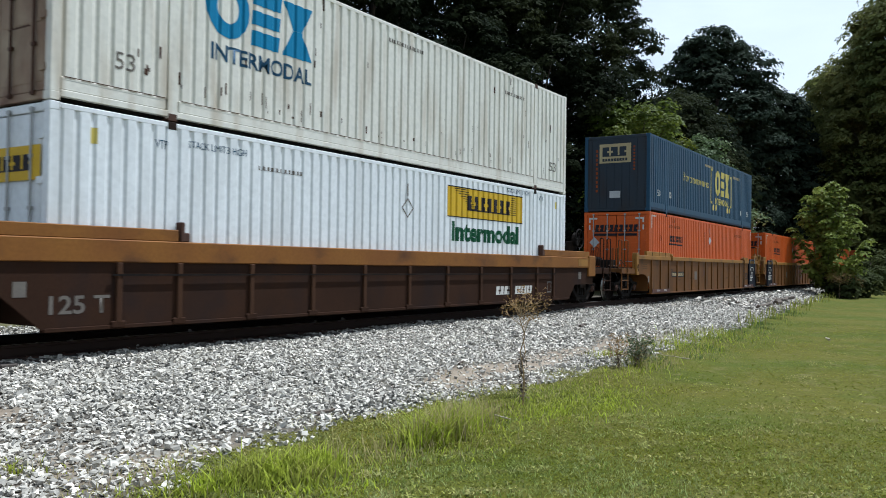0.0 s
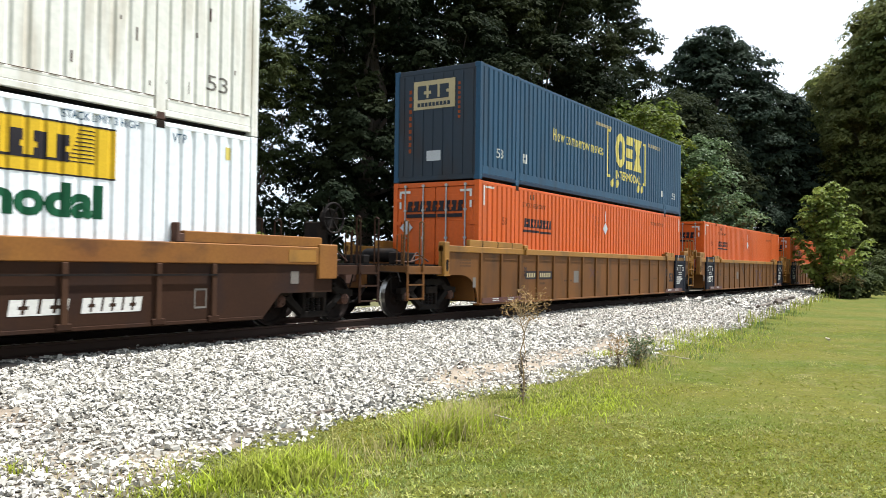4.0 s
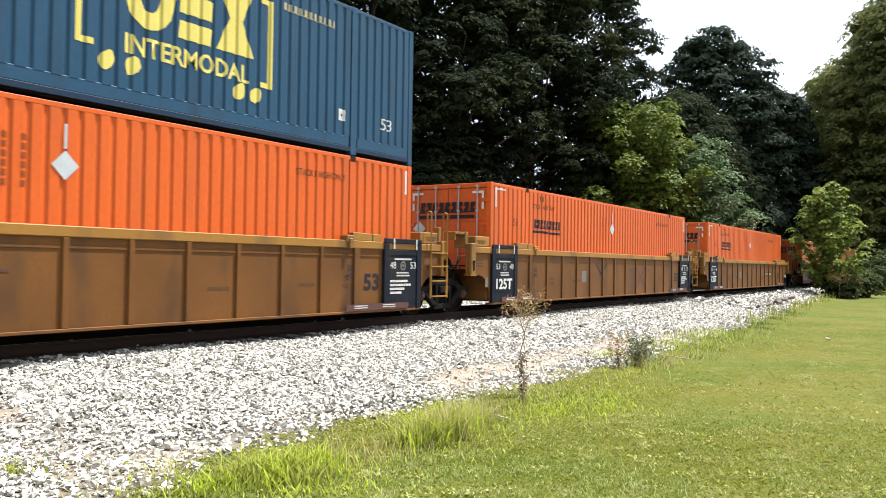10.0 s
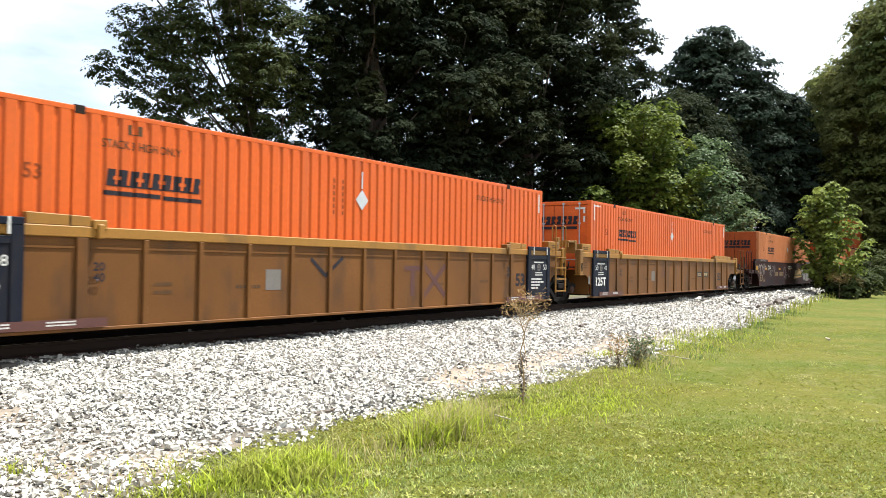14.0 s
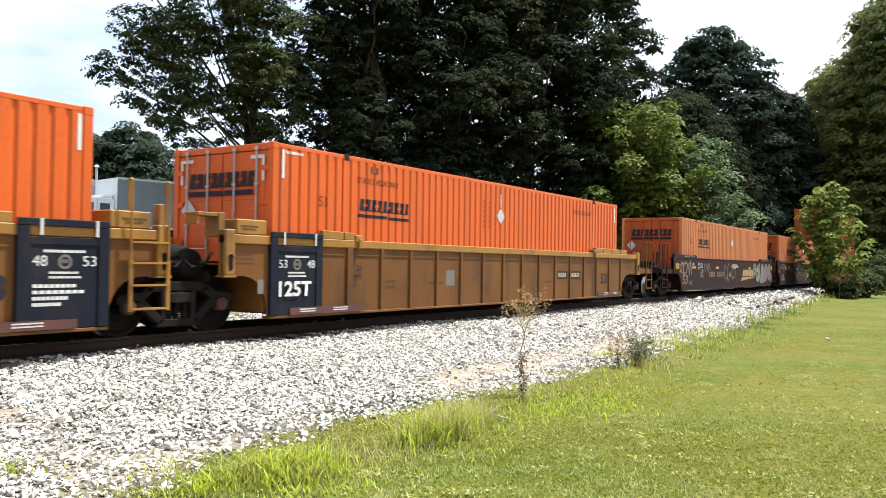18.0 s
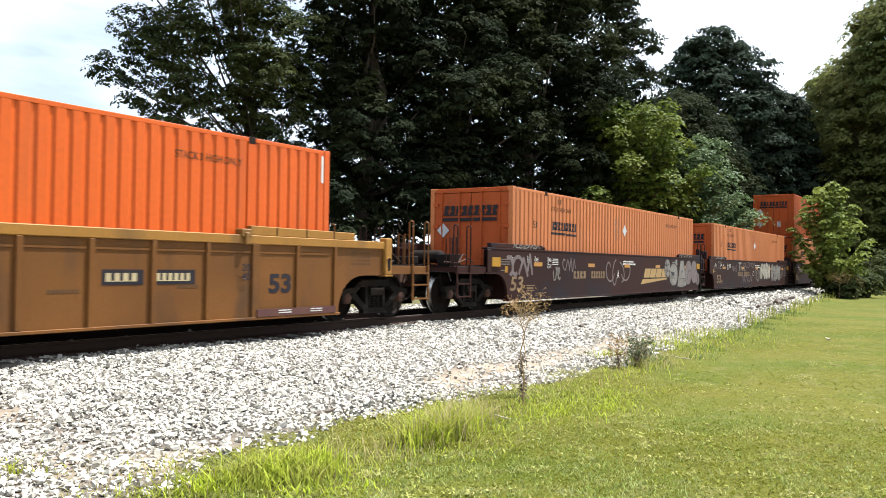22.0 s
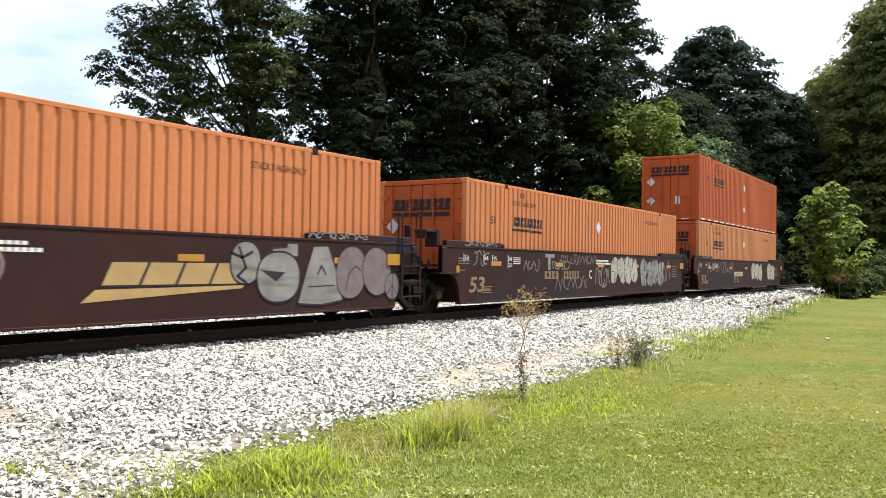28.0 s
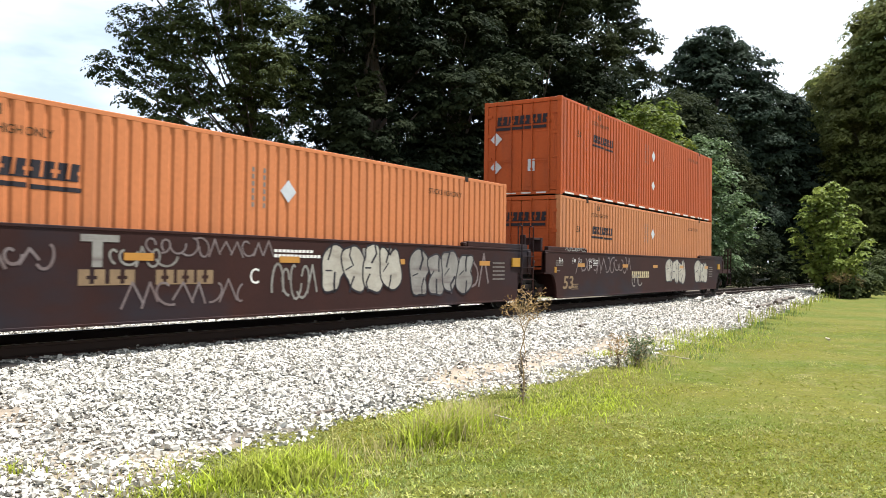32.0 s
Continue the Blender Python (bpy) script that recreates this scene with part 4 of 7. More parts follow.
def smooth_unit(label, kind, front_coupled, rear_coupled, rng):
    """The smooth-sided oxide-brown unit with sprayed tags."""
    u = thing("well_car_unit", label, "well car", "well car units of the train")
    xf, xr = (-1.55 if front_coupled else -1.25), (LEN + 1.55 if rear_coupled else LEN + 1.15)
    outline = arch(xf, -0.45, 0.95, 0.27) + [(LEN + 0.4, 0.27)] + arch(xr, LEN + 0.4, 0.95, 0.27)[::-1] + [(xr, 1.585), (xf, 1.585)]
    clean = [outline[0]]
    for q in outline[1:]:
        if (q[0] - clean[-1][0]) ** 2 + (q[1] - clean[-1][1]) ** 2 > 1e-4:
            clean.append(q)
    for s in (-1, 1):
        well_side(u, s, clean, "brown", 1.36, 1.43)
        part("top_flange", boxes((xf, xr, min(s * 1.28, s * 1.44), max(s * 1.28, s * 1.44), 1.555, 1.60)), M["brown"], u, bevel=0.006)
        part("bottom_flange", boxes((-0.4, LEN + 0.35, min(s * 1.26, s * 1.44), max(s * 1.26, s * 1.44), 0.24, 0.28)), M["brown"], u, bevel=0.006)
        for x0, x1 in ((xf + 0.2, 1.52), (14.05, xr - 0.2)):
            part("guard_plate", boxes((x0, x1, min(s * 1.31, s * 1.435), max(s * 1.31, s * 1.435), 1.60, 1.72)), M["brown"], u, bevel=0.012)
        for x in (1.62, 13.95):
            part("stack_guide", boxes((x - 0.08, x + 0.08, min(s * 1.31, s * 1.44), max(s * 1.31, s * 1.44), 1.59, 1.70)), M["brown"], u, bevel=0.03)
        for x, d in ((xf, 1), (xr, -1)):
            part("jacking_post", boxes((min(x, x + d * 0.2), max(x, x + d * 0.2), min(s * 1.32, s * 1.46), max(s * 1.32, s * 1.46), 0.98, 1.55)), M["brown"], u, bevel=0.015)
            part("end_ledge", boxes((min(x - d * 0.1, x + d * 0.7), max(x - d * 0.1, x + d * 0.7), min(s * 1.2, s * 1.47), max(s * 1.2, s * 1.47), 0.945, 0.98)), M["brown"], u)
    lower_structure(u, "brown", -3.0 if front_coupled else -1.6, LEN + (3.0 if rear_coupled else 1.6))
    Y = -1.4335
    car_mark(u, "size_number", letters("53", -0.35 if front_coupled else -0.05, 0.50, 0.74, 0.38, 0.15, 0.02), "mark_tan", "large tan 53", y=Y)
    for x, body in ((-0.30, "53"), (0.62, "48"), (1.05, "45"), (1.86, "40"), (1.86, "20")):
        z = 1.12 if body == "20" else 1.28
        car_mark(u, "size_number", letters(body, x + 0.05, z, 0.17, 0.10), "mark_white", y=Y)
        car_mark(u, "size_tick", sheet(rect(x, x + 0.025, z - 0.03, z + 0.14)), "mark_white", y=Y)
    car_mark(u, "stencil_block", sheet(*[q for j in range(4) for q in bars(2.15, 1.35 - j * 0.05, 0.4, 0.022, 8)]), "mark_white", y=Y)
    for x in (1.0, 4.70, 7.80, 11.0, 14.6):
        part("reflector", boxes((x, x + 0.5, -1.438, -1.434, 1.15, 1.26)), M["reflector"], u, "yellow reflector strip")
    part("notice_sheet", boxes((-0.62, -0.48, -1.436, -1.432, 0.98, 1.14)), M["patch_yellow"], u)
    for x in ((xf + 0.22,) if front_coupled else ()) + (xr - 1.08,):
        part("end_patch", boxes((x, x + 0.42, -1.465, -1.43, 1.13, 1.36)), M["patch_yellow"], u, "worn yellow patch of paint")
    car_mark(u, "stencil_block", sheet(*[q for j in range(3) for q in bars(xf + 0.72, 1.30 - j * 0.06, 0.5, 0.028, 8)], *bars(xf + 0.72, 1.02, 0.3, 0.025, 6)), "mark_grey", y=Y)
    car_mark(u, "stencil_frame", sheet(rect(0.55, 1.05, 0.62, 0.64), rect(0.55, 1.05, 0.48, 0.50), *bars(0.6, 0.53, 0.4, 0.06, 7)), "mark_tan", y=Y)
    if kind != "B":
        car_mark(u, "company_mark", sheet(*bars(3.62 if kind == "A" else 4.0, 0.80, 0.96, 0.22, 4, 0.30)), "mark_tan", "cream company letters as plain blocks", y=Y)
        car_mark(u, "number_text", sheet(*bars(4.95 if kind == "A" else 5.25, 0.80, 1.14, 0.22, 6, 0.32)), "mark_tan", "cream car number as plain bars", y=Y)
        car_mark(u, "unit_letter", letters(kind, 7.12, 0.79, 0.20, 0.26), "mark_white", y=Y)
        car_mark(u, "stencil_block", sheet(*bars(7.67, 1.33, 1.0, 0.05, 10), *bars(7.67, 1.24, 1.2, 0.055, 12)), "mark_white", y=Y)
    else:
        car_mark(u, "number_text", sheet(*bars(5.6, 0.80, 1.8, 0.22, 9, 0.3)), "mark_cream", y=Y)
    car_mark(u, "stencil_block", sheet(*[q for j in range(5) for q in bars(LEN - 0.9, 1.2 - j * 0.10, 0.62, 0.035, 9)]), "mark_grey", y=Y)
    if kind == "A":
        logo = [rect(9.72 + k * 0.645, 10.31 + k * 0.645, 0.80, 1.125, 0.16) for k in range(4)]
        car_mark(u, "logo_outline", sheet(rect(9.68, 12.30, 0.775, 1.15, 0.17)), "mark_black", y=Y + 0.001)
        car_mark(u, "company_logo", sheet(*logo), "mark_gold", "large dull gold company logo in plain blocks", y=Y)
        car_mark(u, "logo_wedge", sheet([(9.40, 0.56), (12.30, 0.72), (12.36, 0.77), (9.62, 0.74)]), "mark_gold", y=Y)
    r = random.Random({"A": 3, "C": 5, "B": 8}[kind])

    def tag(x, z, w, h, loops, wid, mat, lift=0.0):
        car_mark(u, "spray_tag", sheet(*scrawl(r, x, z, w, h, loops, wid)), mat, "sprayed graffiti tag", y=Y - 0.002 - lift)

    def throw_up(x, z, w, h, n, fill="paint_cream"):
        """Puffed letters without meaning: overlapping soft blocks with notches, outlined in black."""
        step = w / n
        for k in range(n):
            cx, cz = x + step * (k + 0.5), z + h * r.uniform(0.46, 0.54)
            rx, rz, tilt = step * r.uniform(0.56, 0.66), h * r.uniform(0.44, 0.52), r.uniform(-0.2, 0.2)
            notch, wide = r.uniform(0, math.tau), r.uniform(0.25, 0.45)
            o = []
            for j in range(26):
                a = math.tau * j / 26
                c, sn = math.cos(a), math.sin(a)
                rad = 1 / (abs(c) ** 3.2 + abs(sn) ** 3.2) ** (1 / 3.2)
                away = abs((a - notch + math.pi) % math.tau - math.pi)
                rad *= 1 - 0.38 * math.exp(-(away / wide) ** 2) + 0.05 * math.sin(5 * a + k)
                o.append((cx + rx * rad * c + tilt * rz * rad * sn, cz + rz * rad * sn))
            bm = sheet(o)
            car_mark(u, "graffiti_fill", bm, fill, "cream puffed graffiti letter", y=Y - 0.001 - 0.0016 * k)
            dark = ribbon(o + o[:1], 0.042)
            for up in (-1, 1):
                px = cx + rx * r.uniform(-0.45, 0.45)
                dark += ribbon([(px, cz + up * rz * 0.98), (px + rx * r.uniform(-0.2, 0.2), cz + up * rz * 0.6), (px + rx * r.uniform(-0.35, 0.35), cz + up * rz * r.uniform(0.15, 0.4))], r.uniform(0.03, 0.07))
            dark += ribbon([(cx - rx * 0.7, cz + rz * r.uniform(-0.2, 0.1)), (cx - rx * 0.2, cz + rz * r.uniform(-0.1, 0.25))], 0.03)
            car_mark(u, "graffiti_outline", sheet(*dark), "mark_black", y=Y - 0.0018 - 0.0016 * k)
        shade = [rect(x + w * (j + 0.2) / 9, x + w * (j + 0.85) / 9, z + h * r.uniform(0.1, 0.7), z + h * r.uniform(0.72, 0.95), 0.04) for j in range(9)]
        car_mark(u, "graffiti_shade", sheet(*shade), "paint_silver", y=Y - 0.0005)

    def soft_block(cx, cz, rx, rz, power=2.6, tilt=0.0, n=28):
        out = []
        for j in range(n):
            c, sn = math.cos(math.tau * j / n), math.sin(math.tau * j / n)
            rad = 1 / (abs(c) ** power + abs(sn) ** power) ** (1 / power)
            out.append((cx + rx * rad * c + tilt * rz * rad * sn, cz + rz * rad * sn))
        return out

    def big_piece():
        """Large soft silver shapes with black outlines, scrubbed thin towards the car's end."""
        shapes = ((soft_block(12.38, 1.14, 0.34, 0.36, 2.2), "paint_silver"), ([(12.98, 1.20), (13.62, 1.26), (13.62, 1.50), (13.35, 1.50), (13.33, 1.42), (12.98, 1.40)], "paint_silver"),
                  (soft_block(13.15, 0.90, 0.52, 0.44, 2.3), "paint_silver"), ([(13.62, 0.42), (13.80, 0.92), (14.02, 1.46), (14.42, 1.48), (14.70, 0.95), (14.86, 0.45), (14.25, 0.38)], "paint_silver"),
                  (soft_block(15.10, 0.98, 0.44, 0.50, 2.3, 0.06), "paint_faint"), (soft_block(15.90, 1.00, 0.46, 0.48, 2.1, -0.05), "paint_faint"), (soft_block(16.42, 0.70, 0.25, 0.27, 2.0), "paint_faint"))
        for k, (o, fill) in enumerate(shapes):
            car_mark(u, "graffiti_fill", sheet(o), fill, "silver puffed graffiti shape", y=Y - 0.001 - 0.0016 * k)
            dark = ribbon(o + o[:1], 0.035 if fill == "paint_silver" else 0.02)
            if k == 0:
                dark += ribbon([(12.06, 1.30), (12.30, 1.22), (12.52, 1.32)], 0.05) + ribbon([(12.22, 1.40), (12.38, 1.06), (12.20, 0.92), (12.40, 0.80)], 0.05)
            if k == 2:
                dark += [[(12.72, 1.02), (13.30, 0.98), (13.08, 0.82)]]
            if k == 6:
                dark += ribbon([(16.42, 0.97), (16.42, 0.44)], 0.02) + ribbon([(16.42, 0.72), (16.24, 0.53)], 0.02) + ribbon([(16.42, 0.72), (16.60, 0.53)], 0.02)
            if k == 4:
                dark += ribbon([(14.95, 0.62), (15.02, 0.95), (15.22, 1.10), (15.40, 1.02)], 0.025)
            if k == 3:
                dark += ribbon([(14.14, 0.95), (14.24, 1.10), (14.36, 0.95)], 0.04) + ribbon([(13.9, 0.72), (14.6, 0.74)], 0.02)
            car_mark(u, "graffiti_outline", sheet(*dark), "mark_black", y=Y - 0.0018 - 0.0016 * k)

    # sprayed names along the guard plates and the sheet
    car_mark(u, "spray_tag", sheet(*scrawl(r, -0.2 if kind != "B" else 0.1, 1.61, 1.5, 0.12, 9, 0.028)), "paint_silver", "silver sprayed tag", y=-1.4385)
    if kind == "A":
        tag(-0.55, 0.85, 1.5, 0.62, 4, 0.10, "paint_faint")
        tag(2.25, 0.72, 0.42, 0.46, 3, 0.045, "paint_silver")
        tag(2.85, 1.0, 0.9, 0.42, 4, 0.045, "paint_faint")
        tag(6.2, 0.55, 2.0, 0.9, 4, 0.06, "paint_faint")
        big_piece()
        tag(13.9, 1.61, 1.7, 0.11, 9, 0.028, "paint_silver", 0.005)
    elif kind == "C":
        tag(0.12, 1.12, 0.75, 0.40, 4, 0.03, "paint_silver")
        tag(2.75, 1.02, 0.9, 0.32, 4, 0.04, "paint_faint")
        car_mark(u, "spray_tag", sheet(rect(4.02, 4.62, 1.40, 1.50), rect(4.20, 4.36, 1.05, 1.42)), "paint_silver", y=Y - 0.002)
        tag(4.45, 1.03, 1.1, 0.32, 5, 0.035, "paint_silver")
        tag(5.05, 1.22, 2.6, 0.30, 11, 0.03, "paint_faint")
        tag(4.7, 0.45, 2.4, 0.42, 8, 0.035, "paint_faint")
        tag(7.65, 0.45, 1.1, 0.72, 5, 0.045, "paint_silver")
        throw_up(8.95, 0.56, 2.35, 0.98, 4)
        throw_up(11.75, 0.47, 2.5, 0.98, 4, "paint_silver")
        tag(13.3, 0.5, 1.8, 0.95, 3, 0.06, "paint_faint")
    else:
        tag(0.9, 0.95, 4.6, 0.55, 12, 0.045, "paint_faint")
        tag(5.6, 0.5, 0.9, 0.4, 3, 0.05, "paint_silver")
        throw_up(9.3, 0.55, 2.4, 0.95, 3)
        throw_up(13.2, 0.55, 1.7, 0.95, 2)
    if front_coupled:
        coupler_end(u, xf, -1, "brown")
    else:
        articulation(u, xf, -1, "brown")
    if rear_coupled:
        coupler_end(u, xr, 1, "brown")
    else:
        step_ladder(u, LEN + 0.55, LEN + 1.20, -1.48, 0.42, 2.20, "brown", (0.46, 0.78, 1.10, 1.40))
        articulation(u, LEN + 1.15, 1, "brown")
    return u


# ---------------------------------------------------------------- the train: its make-up
# place of each unit's container front at the start, along the track
START = {1: 6.26, 2: 29.81, 3: 49.42, 4: 69.04, 5: 92.47, 6: 112.0, 7: 131.42}
rng = random.Random(11)
UNITS = {
    1: old_unit("grimy brown well car unit with a rusty ochre top sill", rng),
    2: ochre_unit("mustard yellow well car unit with ladders at its coupled end", True, False, False, True, rng),
    3: ochre_unit("mustard yellow well car unit between two black stencilled panels", False, False, True, True, rng),
    4: ochre_unit("mustard yellow well car unit with a black 125T panel", False, True, True, False, rng),
    5: smooth_unit("smooth brown well car unit with a cream logo and graffiti", "A", True, False, rng),
    6: smooth_unit("smooth brown well car unit with cream bubble graffiti", "C", False, False, rng),
    7: smooth_unit("brown graffitied well car unit at the train's end", "B", False, True, rng),
}
for unit, px0, px1, n in ((2, 2.30, 2.98, 4), (2, 3.10, 3.92, 6), (4, 11.30, 11.98, 4), (4, 12.14, 12.92, 6)):
    car_mark(UNITS[unit], "reporting_plate", sheet(rect(px0, px1, 0.80, 1.02)), "mark_black", "black plate with a plain pale bar", y=-1.4095)
    car_mark(UNITS[unit], "reporting_text", sheet(*bars(px0 + 0.06, 0.85, px1 - px0 - 0.12, 0.12, n, 0.38)), "mark_cream", y=-1.4125)
car_mark(UNITS[2], "size_number", letters("53", 14.42, 0.62, 0.50, 0.34, 0, 0.035), "mark_black", "bold black 53", y=-1.4095)
car_mark(UNITS[3], "size_number", letters("53", 14.42, 0.62, 0.50, 0.34, 0, 0.035), "mark_black", "bold black 53", y=-1.4095)
car_mark(UNITS[4], "size_number", letters("53", 14.50, 0.62, 0.55, 0.34, 0, 0.035), "mark_black", "bold black 53", y=-1.4095)
car_mark(UNITS[3], "sprayed_name", sheet(rect(9.45, 10.05, 1.02, 1.12), rect(9.68, 9.82, 0.48, 1.04), *ribbon([(10.2, 0.48), (11.0, 1.12)], 0.12), *ribbon([(10.2, 1.12), (11.0, 0.48)], 0.12)), "maroon", "faded maroon sprayed strokes", y=-1.4095)
car_mark(UNITS[3], "sprayed_stroke", sheet(*ribbon([(6.56, 1.22), (6.95, 0.92), (7.42, 1.25)], 0.07)), "mark_black", y=-1.4095)
for uu in (2, 4):
    car_mark(UNITS[uu], "sprayed_stroke", sheet(*ribbon([(6.62, 0.82), (7.08, 1.12)], 0.05), *ribbon([(6.62, 1.12), (7.08, 0.82)], 0.05), *ribbon([(7.15, 1.0), (7.32, 1.0)], 0.04)), "maroon", y=-1.4095)

TRUCK_AT = ((1, -1.76), (1, 17.92), (2, -1.76), (3, -1.76), (4, -1.76), (4, 17.92), (5, -1.72), (6, -1.66), (7, -1.66), (7, 17.85))
for n, x in TRUCK_AT:
    truck(UNITS[n], x)

LOADS = []


def load(c, unit, level):
    LOADS.append((c, unit, FLOOR_Z if level == 0 else FLOOR_Z + HIGH + 0.016))


c = container("white corrugated container with a yellow company panel", "white", "white", bars_mat="galv")
part("company_panel", painted_on_ribs(sheet(rect(9.72, 13.42, 1.93, 2.62))), M["sign_yellow"], c, "yellow company panel with dark blocks")
mark_side(c, "company_mark", sheet(*bars(10.62, 2.10, 2.22, 0.36, 7, 0.42)), "mark_black").location.y = -0.004
mark_side(c, "panel_border", sheet(rect(9.72, 13.42, 1.91, 1.935), rect(9.72, 13.42, 2.615, 2.64), *[rect(10.0 + k * 0.1, 10.6 + k * 0.05, 2.58 - k * 0.055, 2.595 - k * 0.055) for k in range(9)], *[rect(12.85 - k * 0.02, 13.1, 2.55 - k * 0.055, 2.565 - k * 0.055) for k in range(9)]), "mark_black").location.y = -0.003
mark_side(c, "service_word", letters("Intermodal", 9.93, 1.35, 3.30, 0.47, 0, 0.045), "mark_green", "dark green word Intermodal")
mark_side(c, "placard", sheet(*ribbon(diamond(8.15, 2.0, 0.2) + diamond(8.15, 2.0, 0.2)[:1], 0.03)), "mark_grey", flat=True)
mark_side(c, "placard_strip", sheet(rect(8.13, 8.165, 2.25, 2.52)), "mark_grey", flat=True)
mark_side(c, "service_code", letters("VTP", 1.68, 2.47, 0.22, 0.13), "mark_navy")
mark_side(c, "stack_note", letters("STACK LIMIT 3 HIGH", 2.30, 2.55, 1.2, 0.11), "mark_navy")
mark_side(c, "stack_note", letters("STACK LIMIT 3 HIGH", 12.6, 2.70, 1.2, 0.11), "mark_navy")
mark_side(c, "service_code", letters("VTP", 14.40, 2.60, 0.26, 0.14), "mark_navy")
mark_side(c, "serial_mark", sheet(*bars(3.78, 2.36, 1.15, 0.07, 11, 0.55)), "mark_grey")
mark_side(c, "yellow_tag", sheet(rect(0.62, 0.72, 2.40, 2.62)), "mark_yellow")
mark_side(c, "yellow_tag", sheet(rect(15.45, 15.57, 2.45, 2.65)), "mark_yellow")
mark_end(c, "company_panel", sheet(rect(0.35, 2.42, 1.85, 2.32)), "sign_yellow", "yellow company panel", -0.004)
mark_end(c, "company_mark", sheet(*bars(0.55, 1.98, 1.7, 0.22, 7)), "mark_black", x=-0.008)
load(c, 1, 0)

c = container("dirty white rust-streaked container with a blue company mark", "white_old", "white_rusty", band=0.18, bars_mat="rust", casting="rust")
emblem = ring_shape(3.05, 2.02, 0.46, 0.50, 0, 360, 0.24, 20) + [rect(3.56, 4.20, 1.54, 1.80, 0.03), rect(3.58, 4.22, 1.90, 2.14, 0.02), rect(3.60, 4.24, 2.242, 2.50, 0.03), [(4.30, 1.54), (5.06, 1.54), (4.80, 2.02), (4.56, 2.02)], [(4.56, 2.022), (4.80, 2.022), (5.06, 2.50), (4.32, 2.50)]]
mark_side(c, "company_mark", sheet(*emblem), "mark_blue", "large bright blue company mark in plain shapes")
mark_side(c, "service_word", letters("INTERMODAL", 2.70, 1.12, 2.36, 0.28, 0, 0.02), "mark_navy", "navy word INTERMODAL")
mark_side(c, "size_number", letters("53", 0.97, 0.60, 0.33, 0.25), "mark_grey", "grey 53")
mark_side(c, "size_number", letters("53", 15.05, 0.60, 0.42, 0.25), "mark_grey")
mark_side(c, "serial_mark", sheet(*bars(7.4, 2.50, 1.3, 0.08, 14, 0.5)), "mark_grey")
mark_side(c, "serial_mark", sheet(*bars(12.4, 2.32, 1.1, 0.08, 11, 0.5)), "mark_grey")
rr = random.Random(4)
spots = []
for k in range(60):
    x, z = rr.uniform(0.3, 15.8), rr.choice((rr.uniform(0.42, 0.62), rr.uniform(0.42, 2.6)))
    w = rr.uniform(0.012, 0.04)
    spots.append(rect(x, x + w, z, z + rr.uniform(0.03, 0.22)))
mark_side(c, "rust_patch", sheet(*spots), "rust")
mark_side(c, "rust_seam", sheet(rect(0.2, 1.85, 0.322, 0.336), rect(2.12, 14.05, 0.322, 0.334), rect(14.3, 15.95, 0.322, 0.336)), "rust", flat=True)
load(c, 1, 1)

for n, txt in ((2, "bright orange container with dark company blocks and reflective corners"), (3, "clean bright orange container riding low in a well"), (4, "bright orange container with a white diamond placard")):
    load(orange_container(txt, "orange", "orange", True), n, 0)
# ends take the deeper orange: their shade is in the paint colour
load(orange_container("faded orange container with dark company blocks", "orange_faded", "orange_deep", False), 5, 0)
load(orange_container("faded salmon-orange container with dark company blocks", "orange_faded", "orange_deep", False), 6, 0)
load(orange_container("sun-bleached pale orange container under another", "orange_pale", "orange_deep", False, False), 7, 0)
c = orange_container("weathered deep orange container stacked on another", "orange_deep", "orange_deep", False)
mark_side(c, "placard", sheet(diamond(8.12, 0.95, 0.18)), "placard", flat=True)
mark_end(c, "placard", sheet(diamond(0.43, 0.88, 0.2)), "placard", "faded diamond placard", -0.008)
mark_end(c, "paper_notice", sheet(rect(1.52, 1.75, 0.72, 1.08)), "placard", x=-0.008)
mark_side(c, "reflective_strip", sheet(*[rect(0.3 + k * 1.05, 0.95 + k * 1.05, 0.05, 0.10) for k in range(15)]), "mark_white", flat=True)
mark_end(c, "reflective_strip", sheet(*[rect(0.3 + k * 0.5, 0.62 + k * 0.5, 0.05, 0.09) for k in range(4)]), "mark_white", x=0.004)
load(c, 7, 1)

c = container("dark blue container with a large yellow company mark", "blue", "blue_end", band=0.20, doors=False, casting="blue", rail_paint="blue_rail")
emblem = ring_shape(9.42, 1.86, 0.46, 0.58, 0, 360, 0.26, 20) + [rect(9.93, 10.58, 1.30, 1.58, 0.03), rect(9.95, 10.60, 1.70, 2.02, 0.02), rect(9.96, 10.62, 2.142, 2.44, 0.03), [(10.68, 1.30), (11.50, 1.30), (11.24, 1.86), (10.96, 1.86)], [(10.96, 1.862), (11.24, 1.862), (11.50, 2.44), (10.70, 2.44)]]
mark_side(c, "company_mark", sheet(*emblem), "mark_yellow", "large yellow company mark in plain shapes")
mark_side(c, "service_word", letters("INTERMODAL", 9.0, 0.86, 2.40, 0.30, 0, 0.02), "mark_yellow", "yellow word INTERMODAL")
mark_side(c, "slogan", letters("How tomorrow moves", 4.15, 1.50, 3.75, 0.36), "mark_yellow", "yellow slogan lettering")
for shapes in ((rect(8.22, 8.32, 0.95, 2.36), rect(8.22, 8.50, 2.36, 2.45), rect(8.22, 8.50, 0.86, 0.95)), (rect(11.84, 11.94, 0.95, 2.30), rect(11.66, 11.94, 2.30, 2.39), rect(11.66, 11.94, 0.86, 0.95))):
    mark_side(c, "bracket", sheet(*shapes), "mark_yellow")
